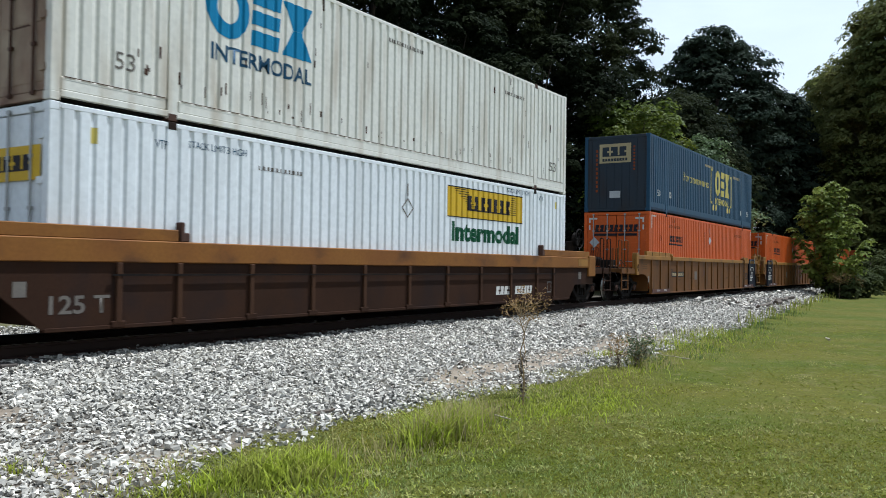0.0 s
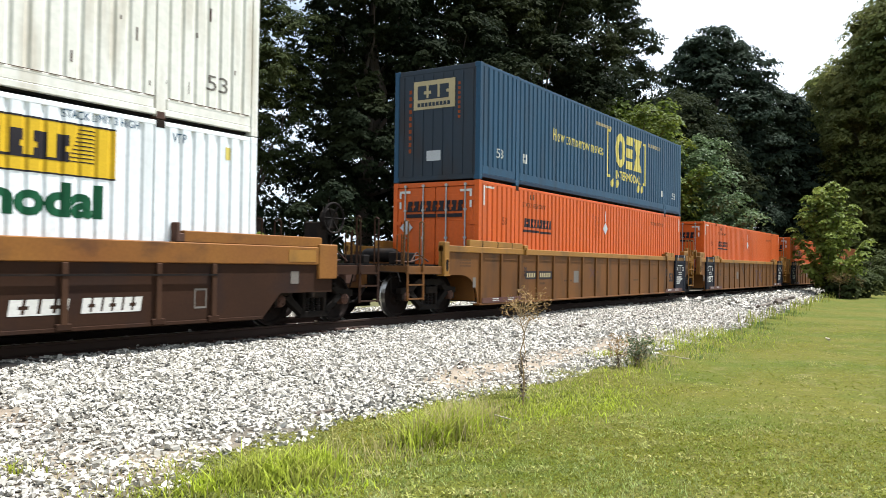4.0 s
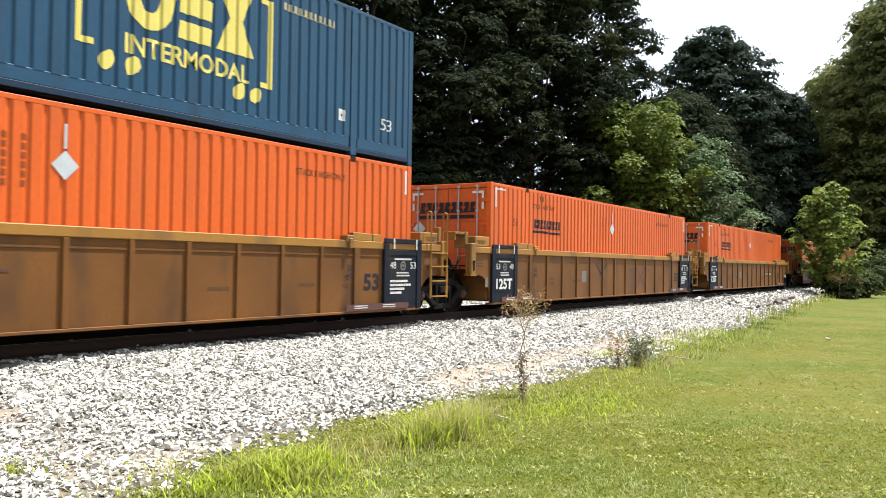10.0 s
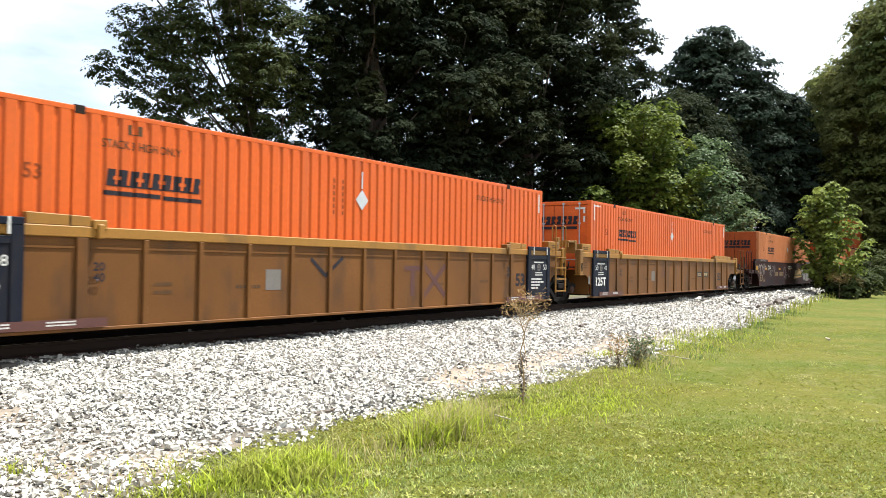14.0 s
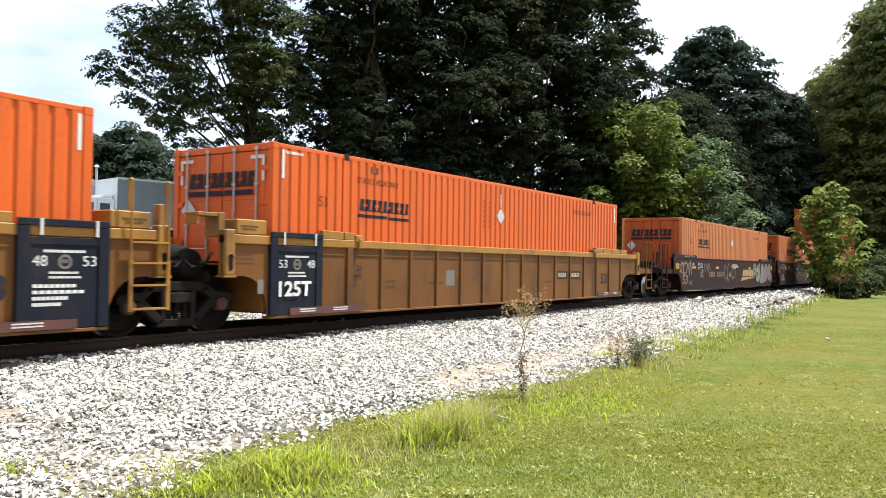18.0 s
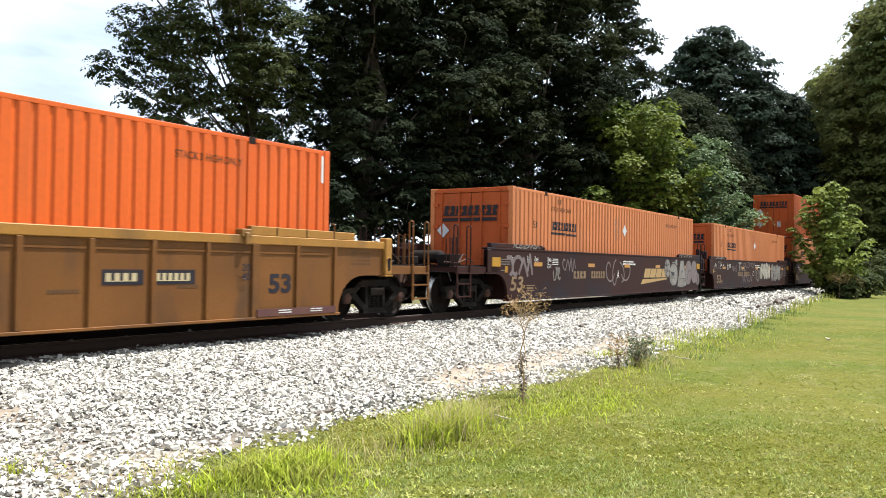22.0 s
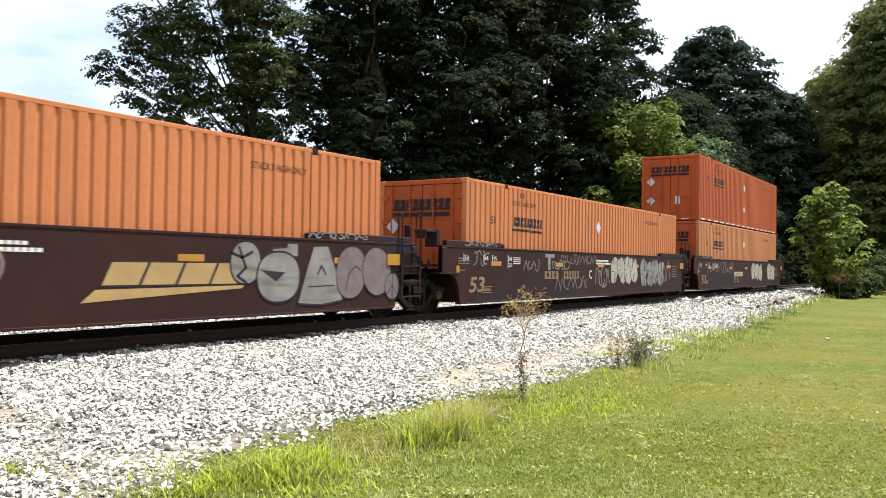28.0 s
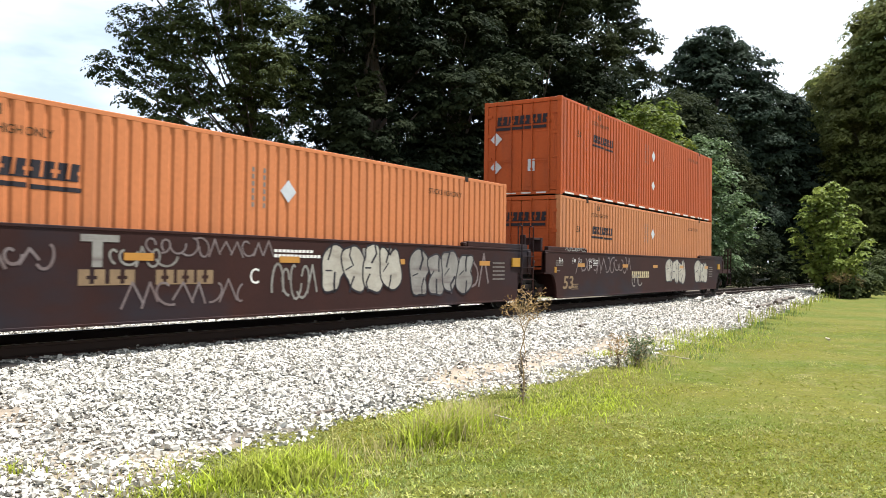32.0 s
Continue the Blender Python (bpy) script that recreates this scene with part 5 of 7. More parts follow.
for k, dot in enumerate((8.72, 9.14, 11.20, 11.56)):
    mark_side(c, "dot_mark", sheet(bubble(random.Random(k + 1), dot, 0.70, 0.12, 0.15)), "mark_yellow")
mark_side(c, "size_number", letters("53", 0.88, 0.62, 0.33, 0.24), "mark_white")
mark_side(c, "size_number", letters("53", 15.05, 0.62, 0.35, 0.24), "mark_white")
mark_side(c, "small_mark", sheet(*bars(2.32, 0.64, 0.24, 0.25, 2, 0.3), *bars(13.72, 0.62, 0.22, 0.22, 2, 0.3)), "mark_white")
mark_side(c, "serial_mark", sheet(*bars(7.25, 2.44, 1.4, 0.10, 12), *bars(12.2, 2.34, 1.45, 0.13, 11, 0.5)), "mark_cream")
mark_end(c, "company_panel", sheet(rect(0.60, 1.86, 1.85, 2.58)), "mark_cream", "pale yellow company panel", 0.002)
mark_end(c, "company_mark", sheet(*[[(x, z) for x, z in q] for q in bars(0.72, 2.10, 1.02, 0.36, 3, 0.2)], *bars(0.72, 1.92, 1.02, 0.10, 9)), "blue_end", x=-0.002)
mark_end(c, "serial_mark", sheet(*[rect(0.46, 0.54, 0.75 + j * 0.17, 0.85 + j * 0.17) for j in range(10)], *[rect(1.95, 2.02, 1.55 + j * 0.12, 1.62 + j * 0.12) for j in range(8)]), "mark_rust", x=0.002)
mark_end(c, "paper_notice", sheet(rect(1.02, 1.45, 0.52, 0.78)), "placard", "white printed notice", 0.002)
load(c, 2, 1)


# ---------------------------------------------------------------- ground
def smooth_step(a, b, v):
    t = np.clip((v - a) / (b - a), 0, 1)
    return t * t * (3 - 2 * t)


def lawn_edge(x):
    """Where the gravel gives way to the lawn, across the track."""
    return np.interp(x, (-20, 3.0, 4.2, 5.5, 7.8, 10.0, 12.0, 14.6, 18.0, 23.0, 34.0, 52.0, 70.0, 120.0), (4.4, 4.7, 5.2, 5.6, 5.6, 5.3, 5.3, 5.15, 5.5, 5.7, 6.6, 7.8, 9.6, 9.8))


def wobble(x, y, f, seed=0.0):
    """Cheap smooth noise for arrays."""
    return (np.sin(x * f + 1.7 * np.sin(y * f * 0.73 + seed)) + np.sin(y * f * 1.31 + 1.9 * np.sin(x * f * 0.61 + seed * 2.1)) + np.sin((x + y) * f * 0.83 + seed * 3.7)) / 3


def ground_z(x, y):
    x, y = np.asarray(x, float), np.asarray(y, float)
    e = lawn_edge(x)
    z = -0.60 + 0.10 * smooth_step(e - 1.5, e + 0.2, y) + 0.23 * smooth_step(e + 0.4, np.maximum(9.4, e + 1.0), y)
    z = z + 0.05 * smooth_step(9.4, 10.4, y)
    z = z - 0.22 * smooth_step(13.2, 15.5, y) + 2.15 * smooth_step(18.0, 31.0, y)
    z = z + 0.025 * wobble(x, y, 0.9) + 0.012 * wobble(x, y, 3.1, 2.0) * (y < 15)
    far = smooth_step(70, 160, x)
    return z + 0.35 * far


def grid_lines(a, fine0, fine1, b, step, grow=1.25):
    out = list(np.arange(fine0, fine1 + 1e-6, step))
    s, v = step, fine1
    while v < b:
        s *= grow
        v += s
        out.append(v)
    s, v = step, fine0
    while v > a:
        s *= grow
        v -= s
        out.insert(0, v)
    return np.array(out)


def mesh_from(name, verts, faces, mat, smooth=True):
    me = bpy.data.meshes.new(name)
    verts, faces = np.asarray(verts, np.float32), np.asarray(faces, np.int32)
    me.vertices.add(len(verts))
    me.vertices.foreach_set("co", verts.ravel())
    k = faces.shape[1]
    me.loops.add(faces.size)
    me.loops.foreach_set("vertex_index", faces.ravel())
    me.polygons.add(len(faces))
    me.polygons.foreach_set("loop_start", np.arange(0, faces.size, k, dtype=np.int32))
    me.update(calc_edges=True)
    me.validate()
    if smooth:
        me.shade_smooth()
    else:
        me.shade_flat()
    me.materials.append(mat)
    return me


def ground_material():
    m = bpy.data.materials.new("ground")
    m.use_nodes = True
    n, l = m.node_tree.nodes, m.node_tree.links
    n.clear()
    out, sh = n.new("ShaderNodeOutputMaterial"), n.new("ShaderNodeBsdfPrincipled")
    sh.inputs["Roughness"].default_value, sh.inputs["Specular IOR Level"].default_value = 0.95, 0.1
    geo, attr = n.new("ShaderNodeNewGeometry"), n.new("ShaderNodeAttribute")
    attr.attribute_name = "cover"
    sep = n.new("ShaderNodeSeparateColor")
    l.new(attr.outputs["Color"], sep.inputs["Color"])

    def noise_tex(scale, detail=5.0):
        x = n.new("ShaderNodeTexNoise")
        x.inputs["Scale"].default_value, x.inputs["Detail"].default_value = scale, detail
        l.new(geo.outputs["Position"], x.inputs["Vector"])
        return x.outputs["Fac"]

    def ramp(src, *stops):
        x = n.new("ShaderNodeValToRGB")
        while len(x.color_ramp.elements) < len(stops):
            x.color_ramp.elements.new(0.5)
        for e, (p, c) in zip(x.color_ramp.elements, stops):
            e.position, e.color = p, (*c, 1)
        l.new(src, x.inputs["Fac"])
        return x.outputs["Color"]

    def mix(fac, a, b):
        x = n.new("ShaderNodeMix")
        x.data_type = "RGBA"
        l.new(fac, x.inputs["Factor"])
        l.new(a, x.inputs["A"])
        l.new(b, x.inputs["B"])
        return x.outputs["Result"]

    slow, mid, fine = noise_tex(0.45), noise_tex(2.6), noise_tex(34.0, 3.0)
    grass_a = ramp(fine, (0.25, (0.036, 0.047, 0.006)), (0.75, (0.086, 0.104, 0.010)))
    grass_b = ramp(fine, (0.25, (0.050, 0.052, 0.008)), (0.75, (0.122, 0.113, 0.015)))
    straw_c = ramp(fine, (0.3, (0.08, 0.075, 0.028)), (0.7, (0.19, 0.165, 0.07)))
    patch = ramp(slow, (0.40, (0, 0, 0)), (0.60, (1, 1, 1)))
    lawn = mix(patch, grass_a, grass_b)
    lawn = mix(ramp(noise_tex(3.8), (0.53, (0, 0, 0)), (0.75, (0.7, 0.7, 0.7))), lawn, straw_c)
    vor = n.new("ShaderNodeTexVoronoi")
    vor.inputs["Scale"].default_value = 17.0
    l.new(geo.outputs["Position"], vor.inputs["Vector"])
    # near-black ground: shadow in the gaps between loose stones, put into the colour
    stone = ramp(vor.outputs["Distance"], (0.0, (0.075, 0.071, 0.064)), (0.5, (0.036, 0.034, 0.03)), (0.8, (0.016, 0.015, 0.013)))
    dirt = ramp(mid, (0.3, (0.19, 0.150, 0.112)), (0.7, (0.30, 0.250, 0.192)))
    bank = ramp(mid, (0.3, (0.03, 0.035, 0.012)), (0.7, (0.12, 0.10, 0.055)))
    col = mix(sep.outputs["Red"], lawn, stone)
    col = mix(sep.outputs["Green"], col, dirt)
    col = mix(sep.outputs["Blue"], col, bank)
    l.new(col, sh.inputs["Base Color"])
    b = n.new("ShaderNodeBump")
    b.inputs["Strength"].default_value, b.inputs["Distance"].default_value = 0.6, 0.02
    l.new(fine, b.inputs["Height"])
    l.new(b.outputs["Normal"], sh.inputs["Normal"])
    l.new(sh.outputs["BSDF"], out.inputs["Surface"])
    return m


def bare_strip(x, y):
    """A worn strip of tan dirt along the foot of the ballast."""
    return np.exp(-((y - 6.35 - 0.03 * (x - 12.0) - 0.12 * np.sin(x * 1.9)) / 0.46) ** 4) * smooth_step(8.7, 9.8, x) * (1 - smooth_step(17.0, 25.0, x))


def build_ground():
    xs, ys = grid_lines(-900, 1.0, 42.0, 2600, 0.14, 1.16), grid_lines(-900, 0.0, 15.0, 2600, 0.12, 1.16)
    gx, gy = np.meshgrid(xs, ys, indexing="ij")
    gz = ground_z(gx, gy)
    nx, ny = gx.shape
    idx = np.arange(nx * ny).reshape(nx, ny)
    faces = np.stack([idx[:-1, :-1], idx[1:, :-1], idx[1:, 1:], idx[:-1, 1:]], -1).reshape(-1, 4)
    me = mesh_from("ground", np.stack([gx, gy, gz], -1).reshape(-1, 3), faces, ground_material())
    e = lawn_edge(gx) + 0.18 * wobble(gx, gy, 4.0) + 0.10 * wobble(gx, gy, 11.0, 1.0)
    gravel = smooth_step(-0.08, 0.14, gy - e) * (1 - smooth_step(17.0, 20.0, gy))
    dirt = 0.75 * np.exp(-((gy - e - 0.35) / 0.35) ** 2) * smooth_step(-0.2, 0.6, wobble(gx, gy, 1.3, 4.0)) + 0.95 * bare_strip(gx, gy) + 0.8 * np.exp(-(((gx - 3.9) / 0.9) ** 2 + ((gy - 6.1) / 1.0) ** 2)) + 0.9 * np.exp(-(((gx - 4.4) / 0.4) ** 2 + ((gy - 7.9) / 0.7) ** 2))
    dirt = dirt + 0.22 * smooth_step(14.0, 16.0, gy)
    bank = smooth_step(18.0, 21.0, gy)
    col = np.stack([gravel, np.clip(dirt, 0, 0.95), bank, np.ones_like(bank)], -1).astype(np.float32)
    a = me.color_attributes.new("cover", "FLOAT_COLOR", "POINT")
    a.data.foreach_set("color", col.ravel())
    return tagged(new("ground", me), "mown lawn, gravel and a dirt bank under the track", "ground", kind="structure")


build_ground()


# ---------------------------------------------------------------- track
def rail_profile():
    h = 0.178
    pts = [(-0.076, -h), (-0.076, -h + 0.012), (-0.012, -h + 0.035), (-0.010, -0.050), (-0.036, -0.038), (-0.037, -0.008), (-0.028, 0.0)]
    return pts + [(-y, z) for y, z in pts[::-1]]


def build_rail(y):
    bm = bmesh.new()
    prof = rail_profile()
    ends = []
    for x in (-60.0, 420.0):
        ends.append([bm.verts.new((x, y + py, pz)) for py, pz in prof])
    n = len(prof)
    for k in range(n):
        f = bm.faces.new((ends[0][k], ends[1][k], ends[1][(k + 1) % n], ends[0][(k + 1) % n]))
        f.material_index = 1 if prof[k][1] == 0.0 and prof[(k + 1) % n][1] == 0.0 else 0
    me = finish(bm, "rail", M["rail"])
    me.materials.append(M["tread"])
    return tagged(new("rail", me), "rusty steel rail with a polished head", "rail", "rails of the track", "structure")


for ry in (TRACK_Y - 0.7525, TRACK_Y + 0.7525):
    build_rail(ry)
tie_mesh = finish(boxes((-0.115, 0.115, -1.30, 1.30, -0.36, -0.182)), "railway_tie", M["tie"], bevel=0.012)
plate_mesh = finish(boxes((-0.10, 0.10, -0.18, 0.18, -0.182, -0.172), (-0.06, -0.03, -0.13, -0.09, -0.175, -0.15), (0.03, 0.06, 0.09, 0.13, -0.175, -0.15)), "tie_plate", M["rust"])
trng = random.Random(2)
for k in range(150):
    tie = tagged(new("railway_tie", tie_mesh), "dark weathered timber railway tie in ballast", "railway tie", "ties of the track")
    tie.matrix_basis = pose(0.5 + k * 0.53 + trng.uniform(-0.02, 0.02), TRACK_Y + trng.uniform(-0.05, 0.05), 0, 0, 0, trng.uniform(-1.2, 1.2))
    for s in (-1, 1):
        if k < 60:
            pl = part("tie_plate", plate_mesh, None, tie)
            pl.location = (0, s * 0.7525, 0)


# ---------------------------------------------------------------- loose stones
def scatter(count, x0, x1, y0, y1, keep, seed):
    r = np.random.default_rng(seed)
    x, y = r.uniform(x0, x1, count), r.uniform(y0, y1, count)
    ok = keep(x, y, r)
    return x[ok], y[ok], r


def stone_field(name, sets, mat, label):
    """Angular stones of many sizes: eight dented corners each, lying mostly flat."""
    base = np.array([(-1, -1, -1), (1, -1, -1), (1, 1, -1), (-1, 1, -1), (-1, -1, 1), (1, -1, 1), (1, 1, 1), (-1, 1, 1)], float) * 0.72
    quad = np.array([(3, 2, 1, 0), (4, 5, 6, 7), (0, 1, 5, 4), (1, 2, 6, 5), (2, 3, 7, 6), (3, 0, 4, 7)])
    V, Fc, off = [], [], 0
    for x, y, size, r in sets:
        n = len(x)
        s = size[:, None, None] * r.uniform(0.75, 1.35, (n, 1, 3)) * np.array([1.1, 0.95, 0.62])
        v = base[None] * s * r.uniform(0.55, 1.12, (n, 8, 1)) + s * r.uniform(-0.42, 0.42, (n, 8, 3))
        a, b = r.uniform(0, math.tau, n), r.normal(0, 0.5, n)
        ca, sa, cb, sb = np.cos(a), np.sin(a), np.cos(b), np.sin(b)
        X, Y, Z = v[..., 0], v[..., 1], v[..., 2]
        X, Z = X * cb[:, None] + Z * sb[:, None], -X * sb[:, None] + Z * cb[:, None]
        X, Y = X * ca[:, None] - Y * sa[:, None], X * sa[:, None] + Y * ca[:, None]
        z = ground_z(x, y) + size * r.uniform(-0.3, 1.15, n)
        V.append(np.stack([X + x[:, None], Y + y[:, None], Z + z[:, None]], -1).reshape(-1, 3))
        Fc.append((quad[None] + 8 * np.arange(n)[:, None, None] + off).reshape(-1, 4))
        off += 8 * n
    me = mesh_from(name, np.concatenate(V), np.concatenate(Fc), mat, smooth=False)
    return tagged(new(name, me), label, "gravel", kind="stuff")


M["stone"] = material("grey_ballast_stone", (0.53, 0.495, 0.435), 0.9, second=(0.33, 0.300, 0.245), scale=7, mix=0.8, fine=60, bump=0.3, island=0.55)


def ballast_keep(x, y, r):
    e = lawn_edge(x) + 0.18 * wobble(x, y, 4.0)
    bare = 0.88 * bare_strip(x, y) + 0.45 * np.exp(-(((x - 3.9) / 0.9) ** 2 + ((y - 6.1) / 0.9) ** 2)) + 0.85 * np.exp(-(((x - 4.4) / 0.35) ** 2 + ((y - 7.9) / 0.6) ** 2))
    near_edge = smooth_step(0.0, 1.1, y - e)
    return (y > e - 0.15) & (r.random(len(x)) < (0.30 + 0.70 * near_edge) * (1 - np.clip(bare, 0, 0.97)))


STONES = []
for args in ((66000, 1.5, 15.0, 4.6, 10.9, 41, 0.0225), (40000, 15.0, 34.0, 5.0, 10.9, 42, 0.028), (10000, 34.0, 76.0, 6.0, 11.0, 43, 0.060), (22000, 2.0, 36.0, 12.3, 18.5, 44, 0.034), (4000, 2.0, 40.0, 10.9, 12.3, 45, 0.035), (9000, -26.0, 1.5, 4.6, 17.0, 46, 0.055)):
    sx, sy, sr = scatter(args[0], *args[1:5], ballast_keep, args[5])
    STONES.append((sx, sy, args[6] * sr.lognormal(0, 0.24, len(sx)), sr))
stone_field("ballast", STONES, M["stone"], "pale grey crushed stone ballast with dark gaps")


# ---------------------------------------------------------------- grass and leaves
def leaf_cloud(centres, normals, size, r, jitter=0.75):
    """Folded leaf sprays: a rhombus of two triangles at each centre."""
    n = len(centres)
    nrm = normals + r.normal(0, jitter, (n, 3))
    nrm /= np.linalg.norm(nrm, axis=1, keepdims=True) + 1e-9
    t = np.cross(nrm, r.normal(0, 1, (n, 3)))
    t /= np.linalg.norm(t, axis=1, keepdims=True) + 1e-9
    b = np.cross(nrm, t)
    s = (size * r.uniform(0.6, 1.3, n))[:, None]
    V = np.stack([centres - t * s - b * s * 0.42, centres + t * s * 1.15 + nrm * s * 0.2, centres - t * s * 0.7 + b * s * 0.62], 1)
    return V.reshape(-1, 3), np.arange(3 * n).reshape(-1, 3)


def blades(name, x, y, height, wid, r, mat, label, lean=0.5, z0=None, thing_kind="stuff", category="grass", least=0.05):
    """Bent grass blades: two quads each, narrowing to the tip."""
    n = len(x)
    a = r.uniform(0, math.tau, n)
    dx, dy = np.cos(a), np.sin(a)
    px, py = -dy, dx
    z = ground_z(x, y) - 0.01 if z0 is None else z0
    bend = height * r.uniform(least, lean, n)
    V = np.empty((n, 5, 3))
    for k, (f, w, bb) in enumerate(((0, 1, 0), (0, -1, 0), (0.6, 0.75, 0.35), (0.6, -0.75, 0.35), (1.0, 0, 1.0))):
        V[:, k, 0] = x + px * wid * w + dx * bend * bb
        V[:, k, 1] = y + py * wid * w + dy * bend * bb
        V[:, k, 2] = z + height * f
    tri = np.array([(0, 1, 3), (0, 3, 2), (2, 3, 4)])
    me = mesh_from(name, V.reshape(-1, 3), (tri[None] + 5 * np.arange(n)[:, None, None]).reshape(-1, 3), mat, smooth=False)
    return tagged(new(name, me), label, category, kind=thing_kind)


M["blade"] = material("lawn_blade", (0.105, 0.135, 0.011), 0.7, second=(0.205, 0.190, 0.022), scale=1.1, mix=0.95, grime=(0.27, 0.25, 0.085), grime_scale=(3.0, 3.0, 3.0), grime_amount=0.6, fine=9, bump=0, island=0.28, gloss=0.12, through_light=0.35)
M["tuft_blade"] = material("pale_tuft_blade", (0.25, 0.285, 0.045), 0.7, second=(0.43, 0.39, 0.17), scale=2.6, mix=0.95, fine=20, bump=0, island=0.4, gloss=0.12, through_light=0.35)
M["tall_blade"] = material("tall_grass_blade", (0.22, 0.28, 0.030), 0.7, second=(0.38, 0.34, 0.12), scale=2.2, mix=0.9, fine=20, bump=0, island=0.4, gloss=0.12, through_light=0.4)
M["lime_blade"] = material("lime_grass_blade", (0.32, 0.385, 0.030), 0.7, second=(0.27, 0.27, 0.06), scale=2.5, mix=0.9, fine=20, bump=0, island=0.45, gloss=0.12, through_light=0.45)
M["straw_blade"] = material("dry_grass_blade", (0.42, 0.35, 0.18), 0.8, second=(0.30, 0.28, 0.10), scale=2, mix=0.8, fine=30, bump=0, island=0.4, gloss=0.1, through_light=0.4)
M["straw"] = material("dry_straw", (0.36, 0.31, 0.14), 0.9, second=(0.28, 0.25, 0.10), scale=3, fine=30, bump=0, island=0.3, gloss=0.1)
M["dry"] = material("dry_stalk", (0.36, 0.25, 0.12), 0.85, second=(0.24, 0.15, 0.07), scale=4, mix=0.8, fine=30, bump=0, island=0.3)


def lawn_keep(x, y, r):
    e = lawn_edge(x) + 0.18 * wobble(x, y, 4.0)
    thin = 0.35 + 0.65 * smooth_step(-0.5, 0.4, wobble(x, y, 1.1, 3.0))
    return (y < e + 0.05) & (r.random(len(x)) < thin)


def turf(name, x, y, size, r, mat, label, lift=0.0, tilt=1.3):
    """Short leaf blades lying every way in the mown turf, one sliver each."""
    c = np.stack([x, y, ground_z(x, y) + lift + size * r.uniform(0.1, 0.8, len(x))], -1)
    v, f = leaf_cloud(c, np.tile([[0, 0, tilt]], (len(x), 1)), size, r)
    return tagged(new(name, mesh_from(name, v, f, mat, smooth=False)), label, "grass", kind="stuff")


gx1, gy1, gr = scatter(190000, 2.6, 12.5, -0.4, 5.8, lawn_keep, 7)
fade = gr.random(len(gx1)) > smooth_step(6.5, 12.5, gx1) * 0.85
gx1, gy1 = gx1[fade], gy1[fade]
turf("lawn_grass", gx1, gy1, gr.uniform(0.007, 0.017, len(gx1)), gr, M["blade"], "short mown summer lawn with paler patches", 0.0, 1.5)
gx1, gy1, gr = scatter(70000, 10.0, 30.0, -2.0, 8.0, lawn_keep, 8)
turf("lawn_grass", gx1, gy1, gr.uniform(0.010, 0.022, len(gx1)), gr, M["blade"], "short mown summer lawn with paler patches", 0.0, 2.6)


def tuft_keep(x, y, r):
    e = lawn_edge(x)
    near = 1 - 0.75 * smooth_step(5.5, 12.0, x)
    return (y < e - 0.2) & (r.random(len(x)) < near * smooth_step(0.0, 0.8, wobble(x, y, 9.5, 2.0) + 0.6 * wobble(x, y, 27.0, 7.0)) * (0.25 + 0.75 * smooth_step(-0.3, 0.5, wobble(x, y, 1.7, 6.0))))


tx, ty, tr_ = scatter(95000, 2.8, 13.0, -0.5, 5.6, tuft_keep, 17)
turf("lawn_tuft", tx, ty, tr_.uniform(0.010, 0.024, len(tx)), tr_, M["tuft_blade"], "uneven brighter tufts in the mown lawn", 0.012, 0.9)
tx, ty, tr_ = scatter(9000, 2.8, 14.0, -0.5, 5.4, tuft_keep, 18)
blades("dry_clippings", tx, ty, tr_.uniform(0.01, 0.03, len(tx)), tr_.uniform(0.002, 0.005, len(tx)), tr_, M["straw"], "dry straw clippings lying on the lawn", 4.0, least=1.0, category="clippings")


def near_keep(x, y, r):
    patchy = 0.25 + 0.75 * smooth_step(-0.4, 0.5, wobble(x, y, 2.3, 6.0) + 0.7 * wobble(x, y, 8.0, 2.0))
    return (y < lawn_edge(x) - 0.1) & (r.random(len(x)) < patchy * (1 - 0.92 * smooth_step(5.0, 10.5, x)))


M["near_blade"] = material("broad_lawn_blade", (0.185, 0.250, 0.045), 0.65, second=(0.33, 0.37, 0.15), scale=3.5, mix=0.95, grime=(0.40, 0.36, 0.17), grime_scale=(5, 5, 5), grime_amount=0.5, fine=20, bump=0, island=0.35, gloss=0.15, through_light=0.4)
tx, ty, tr_ = scatter(95000, 2.7, 11.0, -0.5, 5.4, near_keep, 27)
blades("lawn_blades", tx, ty, tr_.uniform(0.015, 0.050, len(tx)), tr_.uniform(0.0025, 0.0055, len(tx)), tr_, M["near_blade"], "broad pale-green grass blades of the mown lawn", 1.6, least=0.3)


def streak_keep(x, y, r):
    mid = np.interp(x, (8.8, 12.5, 18.5, 28.0), (2.02, 2.36, 2.52, 2.9))
    return r.random(len(x)) < np.exp(-((y - mid) / 0.22) ** 2) * smooth_step(-0.3, 0.5, wobble(x, y, 3.0, 8.0))


tx, ty, tr_ = scatter(16000, 8.8, 26.0, 1.2, 3.7, streak_keep, 28)
blades("dry_clippings", tx, ty, tr_.uniform(0.01, 0.035, len(tx)), tr_.uniform(0.003, 0.007, len(tx)), tr_, M["straw"], "pale streak of dry clippings along the mower's track", 3.0, least=0.6, category="clippings")


def edge_keep(x, y, r):
    e = lawn_edge(x) + 0.15 * wobble(x, y, 4.0)
    d = e - y
    clump = smooth_step(-0.15, 0.55, wobble(x, y, 2.9, 1.0)) * (0.35 + 0.65 * smooth_step(-0.3, 0.3, wobble(x, y, 9.0, 5.0)))
    return (d > -0.35) & (d < 1.0) & (r.random(len(x)) < clump * np.exp(-((d - 0.2) / 0.42) ** 2))


